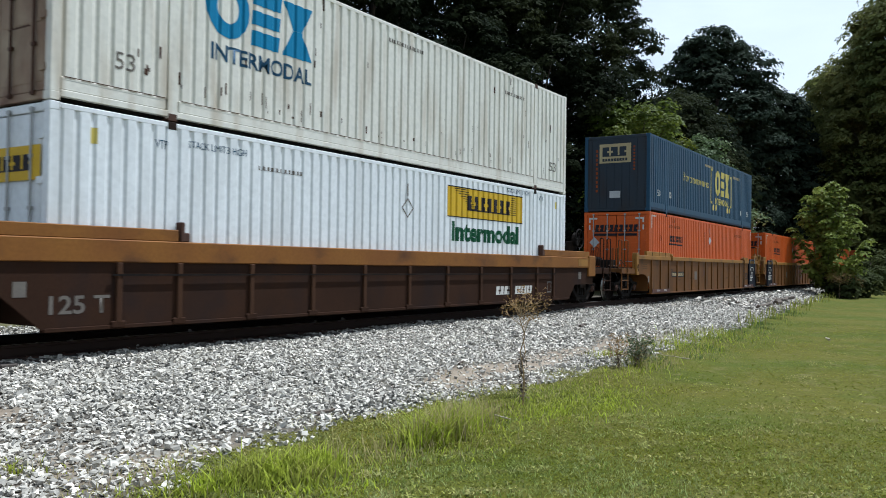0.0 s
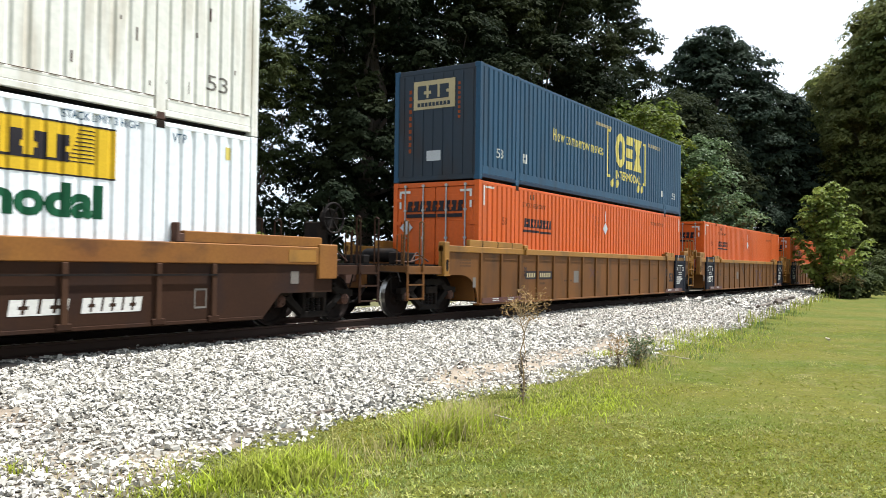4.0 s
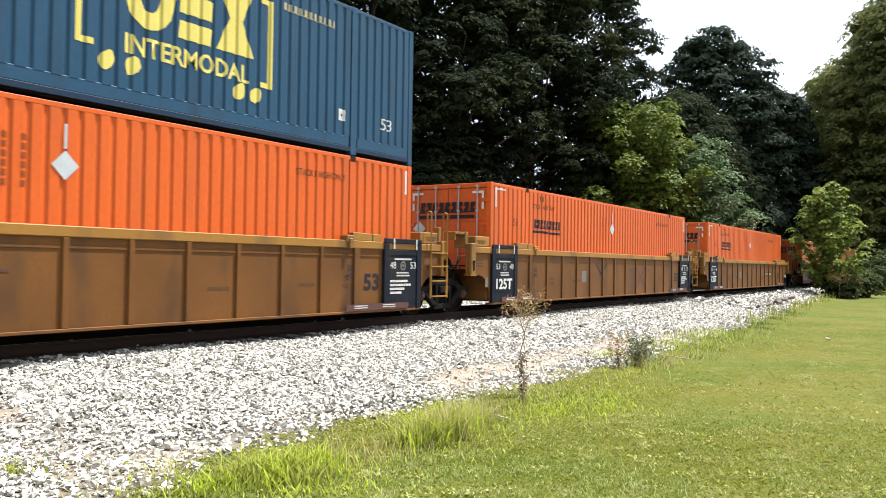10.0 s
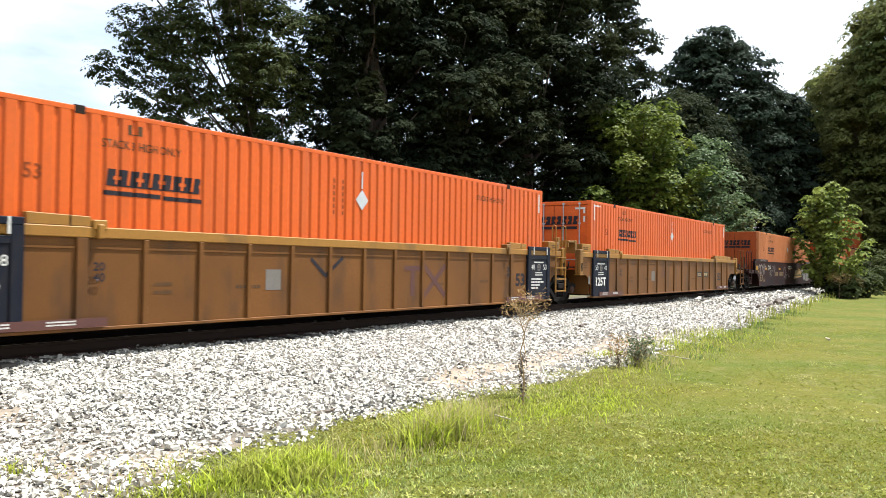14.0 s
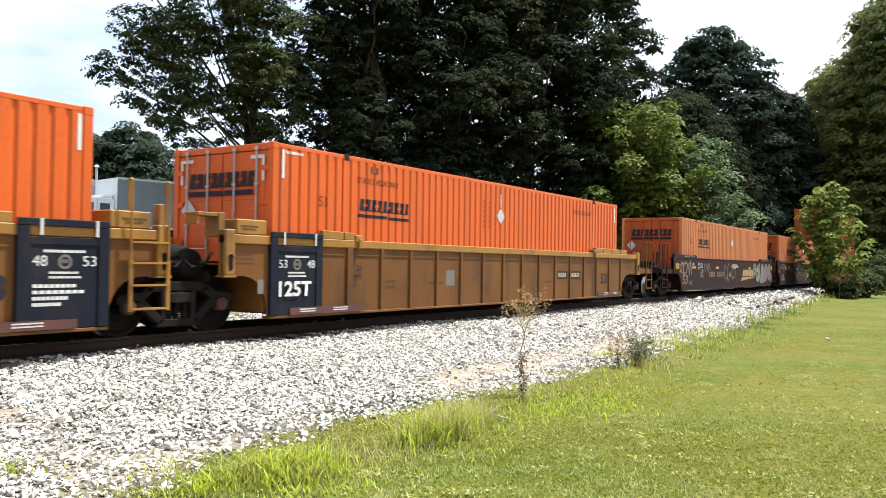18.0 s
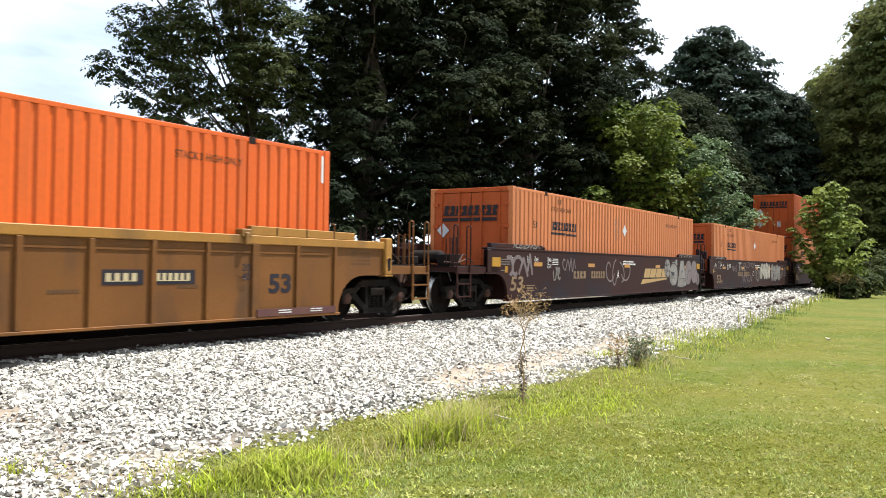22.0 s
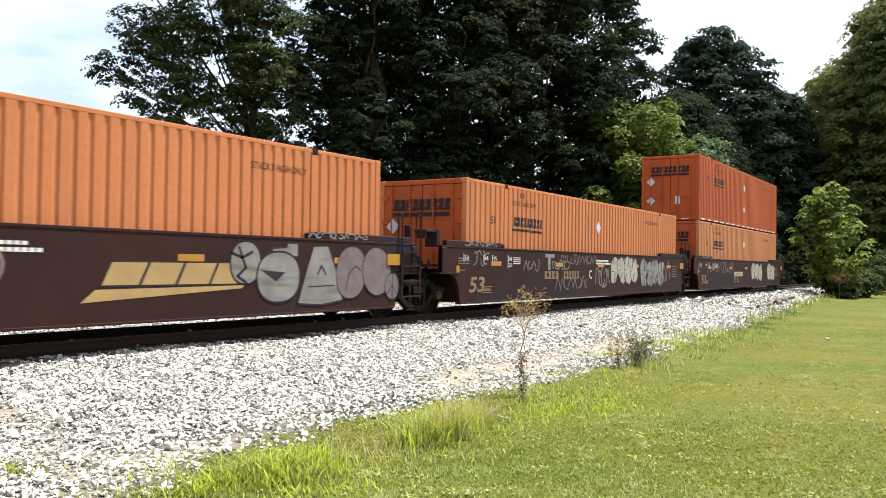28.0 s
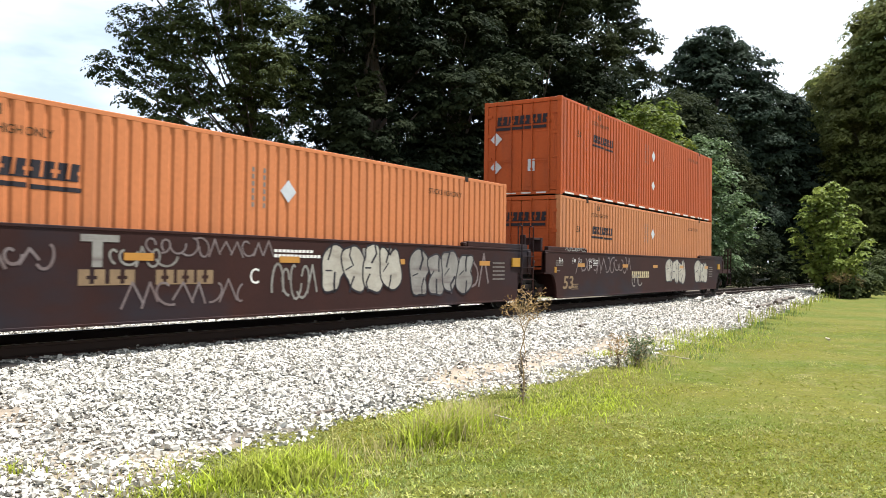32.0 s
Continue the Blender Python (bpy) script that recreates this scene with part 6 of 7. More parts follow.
ex, ey, er = scatter(60000, 2.6, 24.0, 3.6, 7.2, edge_keep, 9)
blades("verge_grass", ex, ey, er.uniform(0.02, 0.09, len(ex)), er.uniform(0.003, 0.007, len(ex)), er, M["tall_blade"], "long uncut yellow-green grass along the gravel", 2.0)
cr = np.random.default_rng(12)
# clumps: x, y, spread, blades, tallest, share of dry blades
CLUMPS = ((3.35, 6.15, 0.16, 260, 0.10, 0.35), (3.75, 5.75, 0.22, 90, 0.07, 0.8), (3.7, 5.05, 0.30, 260, 0.09, 0.6), (4.2, 4.75, 0.15, 380, 0.14, 0.1), (4.70, 4.72, 0.13, 560, 0.22, 0.05), (4.95, 4.50, 0.15, 500, 0.17, 0.1), (5.20, 4.70, 0.12, 480, 0.20, 0.08), (4.9, 4.25, 0.25, 500, 0.08, 0.1), (5.5, 4.45, 0.20, 260, 0.09, 0.3), (5.75, 4.80, 0.16, 160, 0.16, 0.9), (6.15, 4.50, 0.20, 260, 0.12, 0.7), (6.70, 4.55, 0.13, 480, 0.30, 0.3), (7.05, 4.50, 0.14, 620, 0.36, 0.35), (7.40, 4.62, 0.12, 560, 0.32, 0.4), (7.75, 4.65, 0.14, 360, 0.26, 0.6), (8.2, 4.75, 0.2, 240, 0.22, 0.8), (6.9, 4.15, 0.35, 500, 0.09, 0.2), (8.9, 4.35, 0.35, 800, 0.10, 0.05), (9.8, 4.15, 0.45, 1100, 0.09, 0.0), (10.8, 4.3, 0.45, 600, 0.08, 0.1), (10.6, 4.75, 0.40, 260, 0.10, 0.6), (12.4, 4.75, 0.40, 300, 0.12, 0.5), (14.5, 5.75, 0.22, 260, 0.15, 0.25), (11.0, 6.35, 0.5, 260, 0.05, 1.0), (9.6, 6.3, 0.35, 220, 0.05, 1.0), (13.8, 4.75, 0.30, 420, 0.20, 0.7), (17.5, 5.3, 0.5, 520, 0.22, 0.25), (20.5, 5.5, 0.6, 520, 0.25, 0.2), (16.4, 4.90, 0.45, 300, 0.13, 0.7), (19.0, 5.1, 0.5, 240, 0.14, 0.7), (22.4, 5.3, 0.7, 260, 0.16, 0.7))
ex = np.concatenate([cr.normal(x, s * 1.45, n) for x, y, s, n, h, q in CLUMPS])
ey = np.concatenate([cr.normal(y, s * 0.8, n) for x, y, s, n, h, q in CLUMPS])
eh = np.concatenate([h * (0.2 + 0.9 * cr.random(n) ** 1.5) for x, y, s, n, h, q in CLUMPS])
dried = np.concatenate([cr.random(n) < q for x, y, s, n, h, q in CLUMPS])
blades("verge_grass", ex[~dried], ey[~dried], eh[~dried], cr.uniform(0.004, 0.010, (~dried).sum()), cr, M["lime_blade"], "lush lime-green long grass along the gravel", 1.6)
blades("verge_grass", ex[dried], ey[dried], eh[dried] * 1.2, cr.uniform(0.002, 0.005, dried.sum()), cr, M["straw_blade"], "dry pale long grass along the gravel", 1.0)
ex, ey, er = scatter(60000, 2.6, 22.0, 3.8, 7.0, edge_keep, 19)
ey = ey + er.uniform(-0.1, 0.5, len(ey))
blades("dead_grass", ex, ey, er.uniform(0.012, 0.055, len(ex)), er.uniform(0.002, 0.005, len(ex)), er, M["straw"], "dead straw-coloured grass lying at the gravel's edge", 6.0)
M["verge_green"] = material("blue_green_verge_blade", (0.085, 0.135, 0.040), 0.7, second=(0.16, 0.20, 0.06), scale=1.5, mix=0.9, fine=20, bump=0, island=0.35, gloss=0.12, through_light=0.4)
ex, ey, er = scatter(60000, 13.0, 36.0, 4.0, 8.2, edge_keep, 29)
blades("verge_grass", ex, ey - 0.1, er.uniform(0.04, 0.13, len(ex)), er.uniform(0.004, 0.009, len(ex)), er, M["verge_green"], "soft blue-green grass along the gravel", 1.2)
ex, ey, er = scatter(9000, 24.0, 66.0, 5.0, 9.8, edge_keep, 10)
blades("verge_grass", ex, ey, er.uniform(0.15, 0.45, len(ex)), er.uniform(0.012, 0.022, len(ex)), er, M["tall_blade"], "long uncut yellow-green grass along the gravel", 0.8)


def leaf_quads(centres, normals, size, r, jitter):
    """Broad folded leaves: one kite of four corners at each centre."""
    n = len(centres)
    nrm = normals + r.normal(0, jitter, (n, 3))
    nrm /= np.linalg.norm(nrm, axis=1, keepdims=True) + 1e-9
    t = np.cross(nrm, r.normal(0, 1, (n, 3)))
    t /= np.linalg.norm(t, axis=1, keepdims=True) + 1e-9
    b = np.cross(nrm, t)
    s = (size * r.uniform(0.65, 1.25, n))[:, None]
    V = np.stack([centres - t * s * 0.9, centres - t * s * 0.1 - b * s * 0.62 + nrm * s * 0.18, centres + t * s, centres - t * s * 0.1 + b * s * 0.62 + nrm * s * 0.18], 1)
    return V.reshape(-1, 3), np.arange(4 * n).reshape(-1, 4)


def lobes_cloud(lobes, per_area, size, seed, droop=0.0, per=44):
    """Each mass carries domed twig clumps round its shell, more of them on top; each clump is a dome of leaves that droops at its rim."""
    r = np.random.default_rng(seed)
    C, N = [], []
    for cx, cy, cz, rx, ry, rz in lobes:
        area = 4 * math.pi * ((rx * ry) ** 1.6 / 3 + (rx * rz) ** 1.6 / 3 + (ry * rz) ** 1.6 / 3) ** (1 / 1.6)
        m = max(4, int(area * per_area / per))
        d = r.normal(0, 1, (m, 3))
        d[:, 2] += 0.35
        d /= np.linalg.norm(d, axis=1, keepdims=True)
        rad = 1.12 - 0.50 * r.random(m) ** 1.8
        q = d * rad[:, None] * np.array([rx, ry, rz])
        q[:, 2] -= droop * (d[:, 0] ** 2 + d[:, 1] ** 2) * rz
        s = size * r.uniform(2.6, 6.2, (m, 1, 1))
        g = r.normal(0, 1, (m, per, 3))
        g /= np.linalg.norm(g, axis=2, keepdims=True)
        g[..., 2] = np.abs(g[..., 2]) * 0.8 - 0.15
        g = g * r.uniform(0.55, 1.08, (m, per, 1))
        out = (g * s * np.array([1.0, 1.0, 0.62]))
        out[..., 2] -= 0.30 * s[..., 0] * (g[..., 0] ** 2 + g[..., 1] ** 2)
        C.append((q[:, None] + out).reshape(-1, 3) + np.array([cx, cy, cz]))
        N.append((0.55 * d[:, None] + 0.75 * g + np.array([0, 0, 0.55])).reshape(-1, 3))
    C, N = np.concatenate(C), np.concatenate(N)
    return leaf_quads(C, N, np.full(len(C), size), r, 0.28)


def limb(bm, a, b, r0, r1, r, n=4):
    """A crooked tapering limb."""
    a, b = Vector(a), Vector(b)
    pts = [a.lerp(b, k / n) + Vector((r.uniform(-1, 1), r.uniform(-1, 1), r.uniform(-0.4, 0.4))) * (b - a).length * 0.045 * (0 < k < n) for k in range(n + 1)]
    pipe(bm, pts, r0, 7, r1)


def crown_lobes(r, at, height, radius, low, count, spread=1.0, lump=1.0):
    """Foliage masses round a tall rounded outline."""
    out = []
    x, y, z0 = at
    for k in range(count):
        f = (k + 0.5) / count
        a = k * 2.399 + r.uniform(-0.4, 0.4)
        zz = low + (height - low) * (0.08 + 0.84 * f)
        prof = math.sin(math.pi * min(1.0, 0.22 + 0.70 * f)) ** 0.7
        d = radius * prof * r.uniform(0.45, 0.80) * spread
        s = radius * r.uniform(0.30, 0.46) * lump
        out.append((x + d * math.cos(a), y + d * math.sin(a), z0 + zz, s * r.uniform(0.9, 1.2), s * r.uniform(0.9, 1.2), s * r.uniform(0.65, 0.9)))
    return out


BARK = M["bark"] = material("rough_bark", (0.085, 0.065, 0.05), 0.95, second=(0.05, 0.04, 0.032), scale=2, fine=14, bump=0.8, bump_depth=0.03)
LEAVES = {
    # backlit shade is in the base colour, lit clumps in the olive second
    "dark": material("shaded_dark_leaves", (0.0115, 0.019, 0.012), 0.75, second=(0.042, 0.048, 0.017), scale=0.22, mix=0.9, fine=3, bump=0, island=0.14, gloss=0.04, through_light=0.3),
    "mid": material("green_leaves", (0.034, 0.048, 0.018), 0.7, second=(0.078, 0.086, 0.026), scale=0.25, mix=0.9, fine=3, bump=0, island=0.15, gloss=0.05, through_light=0.3),
    # sunlight on the tree's left and top is put into this yellow-green
    "light": material("lit_side_green_leaves", (0.080, 0.122, 0.018), 0.5, second=(0.150, 0.165, 0.026), scale=0.35, mix=0.9, fine=3, bump=0, island=0.2, gloss=0.1, through_light=0.4),
    "bush": material("yellow_green_leaves", (0.25, 0.285, 0.060), 0.5, second=(0.10, 0.145, 0.030), scale=0.6, mix=0.9, fine=3, bump=0, island=0.25, gloss=0.1, through_light=0.45),
    # sunshine on these crowns is put into a paler, yellower leaf colour
    "sunlit": material("painted_sunlit_leaves", (0.110, 0.135, 0.042), 0.6, second=(0.230, 0.220, 0.075), scale=0.2, mix=0.9, fine=3, bump=0, island=0.2, gloss=0.06, through_light=0.45),
    # the same tree's darker right side, its shade put into the colour
    "bluish": material("shaded_side_bluish_leaves", (0.070, 0.115, 0.048), 0.5, second=(0.13, 0.170, 0.070), scale=0.35, mix=0.9, fine=3, bump=0, island=0.2, gloss=0.12, through_light=0.35),
    # bluish haze of distance is mixed into this leaf colour
    "far": material("haze_tinted_far_leaves", (0.026, 0.040, 0.028), 0.7, second=(0.052, 0.067, 0.042), scale=0.2, mix=0.9, fine=3, bump=0, island=0.12, gloss=0.04, through_light=0.25),
}


def tree(label, x, y, height, radius, low, count, leaf, size, per_area, seed, trunk_r=0.35, category="tree", extra=(), droop=0.0, spread=1.0, name="tree", lump=1.0, shift=(0, 0)):
    r = random.Random(seed)
    z = float(ground_z(x, y)) - 0.05
    t = thing(name, label, category, "trees and bushes round the track", pose(x, y, z))
    lobes = crown_lobes(r, (*shift, 0), height, radius, low, count, spread, lump) + list(extra)
    bm = bmesh.new()
    top = (r.uniform(-0.5, 0.5) + shift[0] * 0.7, r.uniform(-0.5, 0.5) + shift[1] * 0.7, height * 0.72)
    limb(bm, (0, 0, 0), top, trunk_r, trunk_r * 0.35, r, 6)
    part("trunk", bm, BARK, t, smooth=True)
    for lx, ly, lz, *_ in lobes[::2]:
        bm = bmesh.new()
        start = Vector((0, 0, 0)).lerp(Vector(top), min(0.95, max(0.25, lz / height * 0.75)))
        limb(bm, start, (lx, ly, lz), trunk_r * 0.32, 0.03, r)
        part("limb", bm, BARK, t)
    v, f = lobes_cloud(lobes, per_area, size, seed, droop)
    part("crown", mesh_from("crown", v, f, LEAVES[leaf], smooth=False), None, t)
    return t


# the wood beyond the track
tree("tall open-crowned oak with sky showing through", 30.7, 31.0, 17.5, 4.4, 5.4, 36, "mid", 0.088, 115, 21, 0.24, spread=1.12, lump=0.66, shift=(-3.0, 0.5),
     extra=((-5.4, 3.2, 7.8, 1.1, 1.1, 0.9), (-5.1, 2.8, 9.9, 1.2, 1.2, 1.0), (-1.2, -1.7, 5.4, 1.2, 1.2, 0.9), (0.0, -1.4, 4.6, 1.3, 1.3, 1.0), (-2.8, -0.1, 7.2, 1.3, 1.3, 1.0), (-6.3, 4.1, 8.6, 0.9, 0.9, 0.8), (-0.7, -1.9, 6.8, 1.2, 1.2, 0.9), (-0.4, -2.1, 9.2, 1.3, 1.3, 0.9), (-1.4, -0.9, 8.0, 1.1, 1.1, 0.8), (0.2, -2.5, 11.0, 1.3, 1.3, 1.0), (-2.2, -0.8, 9.6, 1.2, 1.2, 1.0), (-2.6, -0.4, 12.0, 1.2, 1.2, 1.0), (-3.4, 0.2, 10.6, 1.1, 1.1, 0.9), (-5.8, 1.0, 6.1, 0.7, 0.7, 0.55), (-4.6, 1.0, 5.5, 0.75, 0.75, 0.5), (-3.6, 1.0, 4.9, 0.7, 0.7, 0.5), (-2.2, 1.0, 6.0, 0.8, 0.8, 0.6), (-1.2, 0.6, 4.8, 0.9, 0.9, 0.6), (0.2, 1.0, 6.3, 1.0, 1.0, 0.8), (0.4, 0.6, 4.6, 1.1, 1.1, 0.8)))
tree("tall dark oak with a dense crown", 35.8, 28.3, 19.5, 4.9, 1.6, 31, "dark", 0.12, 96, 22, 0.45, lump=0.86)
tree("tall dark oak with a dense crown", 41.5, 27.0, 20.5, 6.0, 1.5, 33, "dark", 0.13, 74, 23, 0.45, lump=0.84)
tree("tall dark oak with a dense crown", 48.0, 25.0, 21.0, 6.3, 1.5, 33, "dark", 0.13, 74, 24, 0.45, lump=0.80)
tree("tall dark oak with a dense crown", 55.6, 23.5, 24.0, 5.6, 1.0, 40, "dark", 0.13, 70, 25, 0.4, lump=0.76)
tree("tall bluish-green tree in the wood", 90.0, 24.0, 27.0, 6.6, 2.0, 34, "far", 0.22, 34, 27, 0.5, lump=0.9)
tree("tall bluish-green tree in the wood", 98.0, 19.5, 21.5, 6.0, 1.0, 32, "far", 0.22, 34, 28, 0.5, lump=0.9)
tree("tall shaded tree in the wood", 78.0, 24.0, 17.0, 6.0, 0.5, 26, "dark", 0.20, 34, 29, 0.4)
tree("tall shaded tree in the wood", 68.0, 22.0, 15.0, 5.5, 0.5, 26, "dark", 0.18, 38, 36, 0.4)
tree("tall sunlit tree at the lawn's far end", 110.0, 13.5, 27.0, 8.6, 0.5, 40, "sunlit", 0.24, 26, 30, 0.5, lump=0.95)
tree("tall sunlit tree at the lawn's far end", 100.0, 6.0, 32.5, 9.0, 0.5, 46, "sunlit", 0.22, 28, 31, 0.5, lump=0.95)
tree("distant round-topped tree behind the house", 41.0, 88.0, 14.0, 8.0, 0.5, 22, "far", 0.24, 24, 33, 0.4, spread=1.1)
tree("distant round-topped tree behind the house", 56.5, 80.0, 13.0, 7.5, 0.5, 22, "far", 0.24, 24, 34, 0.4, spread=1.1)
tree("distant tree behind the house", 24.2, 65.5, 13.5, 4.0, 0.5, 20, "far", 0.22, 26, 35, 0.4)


def spray_plant(label, at, stems, height, spread, leaf, size, leaves, seed, name="tree", category="tree", trunk_r=0.10, taper=1.0, cone=0.0, puff=1.0, flat=0.5):
    """A young tree: rising stems, each hung with drooping leaf sprays."""
    r, rn = random.Random(seed), np.random.default_rng(seed)
    t = thing(name, label, category, "trees and bushes round the track", pose(at[0], at[1], float(ground_z(at[0], at[1])) - 0.05))
    C, N = [], []
    for k in range(stems):
        a = k * 2.399 + r.uniform(-0.3, 0.3)
        f = (k + 0.5) / stems
        reach = spread * math.sin(math.pi * (0.18 + 0.75 * f)) ** 0.8 * r.uniform(0.75, 1.12) * (1.0 + cone * (0.25 - 0.75 * f))
        tip = Vector((reach * math.cos(a), reach * math.sin(a), height * (0.16 + 0.80 * f ** taper) * r.uniform(0.94, 1.06)))
        base = Vector((0, 0, height * 0.72 * max(0.06, f - 0.15)))
        bm = bmesh.new()
        limb(bm, base, tip, trunk_r * 0.4, 0.015, r)
        part("limb", bm, BARK, t)
        for j in range(7):
            p = base.lerp(tip, 0.30 + 0.75 * j / 6)
            n = leaves
            rad = spread * r.uniform(0.13, 0.24) * puff
            d = rn.normal(0, 1, (n, 3))
            d /= np.linalg.norm(d, axis=1, keepdims=True)
            d[:, 2] = np.abs(d[:, 2]) * flat
            q = d * (rad * rn.uniform(0.3, 1.05, (n, 1))) * np.array([1.25, 1.25, 1.0])
            q[:, 2] -= 0.38 * (q[:, 0] ** 2 + q[:, 1] ** 2) / rad
            C.append(q + np.array(p))
            N.append(np.array([0.2 * math.cos(a), 0.2 * math.sin(a), 0.8]) + 0.6 * d)
    bm = bmesh.new()
    limb(bm, (0, 0, 0), (r.uniform(-0.2, 0.2), r.uniform(-0.2, 0.2), height * 0.8), trunk_r, trunk_r * 0.3, r, 6)
    part("trunk", bm, BARK, t, smooth=True)
    C, N = np.concatenate(C), np.concatenate(N)
    v, f = leaf_quads(C, N, np.full(len(C), size), rn, 0.3)
    part("crown", mesh_from("crown", v, f, LEAVES[leaf], smooth=False), None, t)
    return t


# one tree as two plants, lit side and shaded side coloured apart
spray_plant("yellow-green sunlit side of a tree with layered drooping sprays", (50.3, 18.4), 44, 12.9, 4.3, "light", 0.14, 170, 51, trunk_r=0.22, puff=0.95)
spray_plant("bluish-green darker side of a tree with layered drooping sprays", (53.6, 16.4), 40, 10.3, 4.2, "bluish", 0.14, 150, 53, trunk_r=0.2, puff=0.95)
spray_plant("leafy yellow-green young tree beside the rails", (58.0, 8.25), 34, 7.5, 2.25, "bush", 0.15, 44, 52, trunk_r=0.11, taper=0.85, cone=0.6, puff=0.9, flat=0.4)

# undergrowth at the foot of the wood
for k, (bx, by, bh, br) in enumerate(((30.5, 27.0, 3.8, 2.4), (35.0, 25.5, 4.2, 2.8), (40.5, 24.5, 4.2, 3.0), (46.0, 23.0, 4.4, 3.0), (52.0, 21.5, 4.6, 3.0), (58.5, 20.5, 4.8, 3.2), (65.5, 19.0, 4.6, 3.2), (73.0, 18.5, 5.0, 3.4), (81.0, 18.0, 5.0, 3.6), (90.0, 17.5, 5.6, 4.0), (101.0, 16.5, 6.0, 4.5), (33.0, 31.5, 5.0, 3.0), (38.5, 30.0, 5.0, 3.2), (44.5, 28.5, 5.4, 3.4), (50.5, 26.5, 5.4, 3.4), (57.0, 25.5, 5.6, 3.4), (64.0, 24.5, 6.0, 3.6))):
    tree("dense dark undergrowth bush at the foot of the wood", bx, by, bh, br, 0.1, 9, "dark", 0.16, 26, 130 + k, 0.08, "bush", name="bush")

for k, (bx, by, bh, br) in enumerate(((57.6, 7.4, 1.3, 1.0), (60.5, 6.9, 1.8, 1.4), (71.5, 6.9, 2.8, 2.0), (78.0, 6.4, 3.2, 2.4), (88.0, 5.0, 4.2, 3.0), (96.0, 1.5, 5.0, 4.0), (99.0, -5.0, 5.5, 4.5), (104.0, 9.5, 5.5, 4.5))):
    tree("dark tangled bush at the end of the lawn", bx, by, bh, br, 0.1, 9, "mid", 0.16, 30, 160 + k, 0.08, "bush", name="bush")

# ---------------------------------------------------------------- weeds, sticks and small growth by the track
M["weed_head"] = material("dry_seed_heads", (0.30, 0.19, 0.07), 0.85, second=(0.20, 0.11, 0.045), scale=6, mix=0.8, fine=30, bump=0, island=0.35, through_light=0.2)
M["weed_leaf"] = material("grey_green_weed_leaves", (0.075, 0.105, 0.045), 0.7, second=(0.12, 0.13, 0.06), scale=4, mix=0.8, fine=30, bump=0, island=0.3, through_light=0.25)
M["wood_bit"] = material("weathered_wood", (0.075, 0.055, 0.042), 0.9, second=(0.14, 0.115, 0.09), scale=6, mix=0.8, fine=30, bump=0.4)
M["pale_bit"] = material("bleached_stick", (0.42, 0.37, 0.27), 0.9, scale=6, fine=30, bump=0.3)


def dry_weed(label, x, y, height, branches, spread, head, seed, leaf_mat="weed_head", lowest=0.62):
    """A stalk with forking side shoots that carry seed heads."""
    r, rn = random.Random(seed), np.random.default_rng(seed)
    t = thing("weed", label, "weed", "weeds beside the track", pose(x, y, float(ground_z(x, y)) - 0.02))
    bm = bmesh.new()
    limb(bm, (0, 0, 0), (r.uniform(-0.05, 0.05), r.uniform(-0.05, 0.05), height), 0.011, 0.004, r, 6)
    part("stalk", bm, M["dry"], t)
    C, N = [], []
    for k in range(branches):
        f = lowest + (1 - lowest) * (k + 0.5) / branches
        a = k * 2.399
        base = Vector((0, 0, height * f * 0.92))
        tip = base + Vector((math.cos(a) * spread, math.sin(a) * spread, height * 0.20)) * r.uniform(0.5, 1.0)
        bm = bmesh.new()
        limb(bm, base, tip, 0.0035, 0.0015, r)
        for j in range(3):
            mid = base.lerp(tip, 0.4 + 0.2 * j)
            end = mid + Vector((r.uniform(-1, 1), r.uniform(-1, 1), r.uniform(0.2, 1))) * spread * 0.35
            rod(bm, mid, end, 0.0018, 5, 0.001)
            n = head
            C.append(np.array(end) + rn.normal(0, spread * 0.09, (n, 3)))
        part("shoot", bm, M["dry"], t)
        C.append(np.array(tip) + rn.normal(0, spread * 0.10, (head, 3)))
    n = 130
    hh = rn.random(n) * height * 0.5
    low = np.stack([rn.normal(0, 0.03, n), rn.normal(0, 0.03, n), hh], -1)
    lv, lf = leaf_cloud(low, np.tile([[0, 0, 1.0]], (n, 1)), np.full(n, 0.022), rn)
    tagged(part("dead_leaf", mesh_from("dead_leaf", lv, lf, M["wood_bit"], smooth=False), None, t), kind="stuff")
    C = np.concatenate(C)
    v, f = leaf_cloud(C, np.tile([[0, 0, 1.0]], (len(C), 1)), np.full(len(C), 0.02), rn)
    tagged(part("seed_head", mesh_from("seed_head", v, f, M[leaf_mat], smooth=False), None, t), kind="stuff")
    return t


dry_weed("tall dry brown weed with forked seed heads", 9.05, 4.70, 1.32, 9, 0.32, 6, 61, lowest=0.76)
dry_weed("dry brown weed with feathery heads", 9.5, 4.95, 1.20, 6, 0.36, 5, 62, lowest=0.80)
dry_weed("grey-green leafy weed at the gravel's edge", 13.6, 4.9, 0.46, 20, 0.26, 11, 64, "weed_leaf", 0.08)
dry_weed("grey-green leafy weed at the gravel's edge", 14.4, 5.05, 0.34, 16, 0.26, 9, 65, "weed_leaf", 0.08)
dry_weed("thin dry weed at the gravel's edge", 13.0, 5.0, 0.55, 12, 0.2, 5, 66, "weed_head", 0.25)
dry_weed("reddish dry weed at the foot of the young tree", 56.0, 7.3, 1.4, 14, 0.8, 30, 68)
dry_weed("reddish dry weed at the foot of the young tree", 57.4, 6.8, 1.1, 14, 0.8, 30, 69)


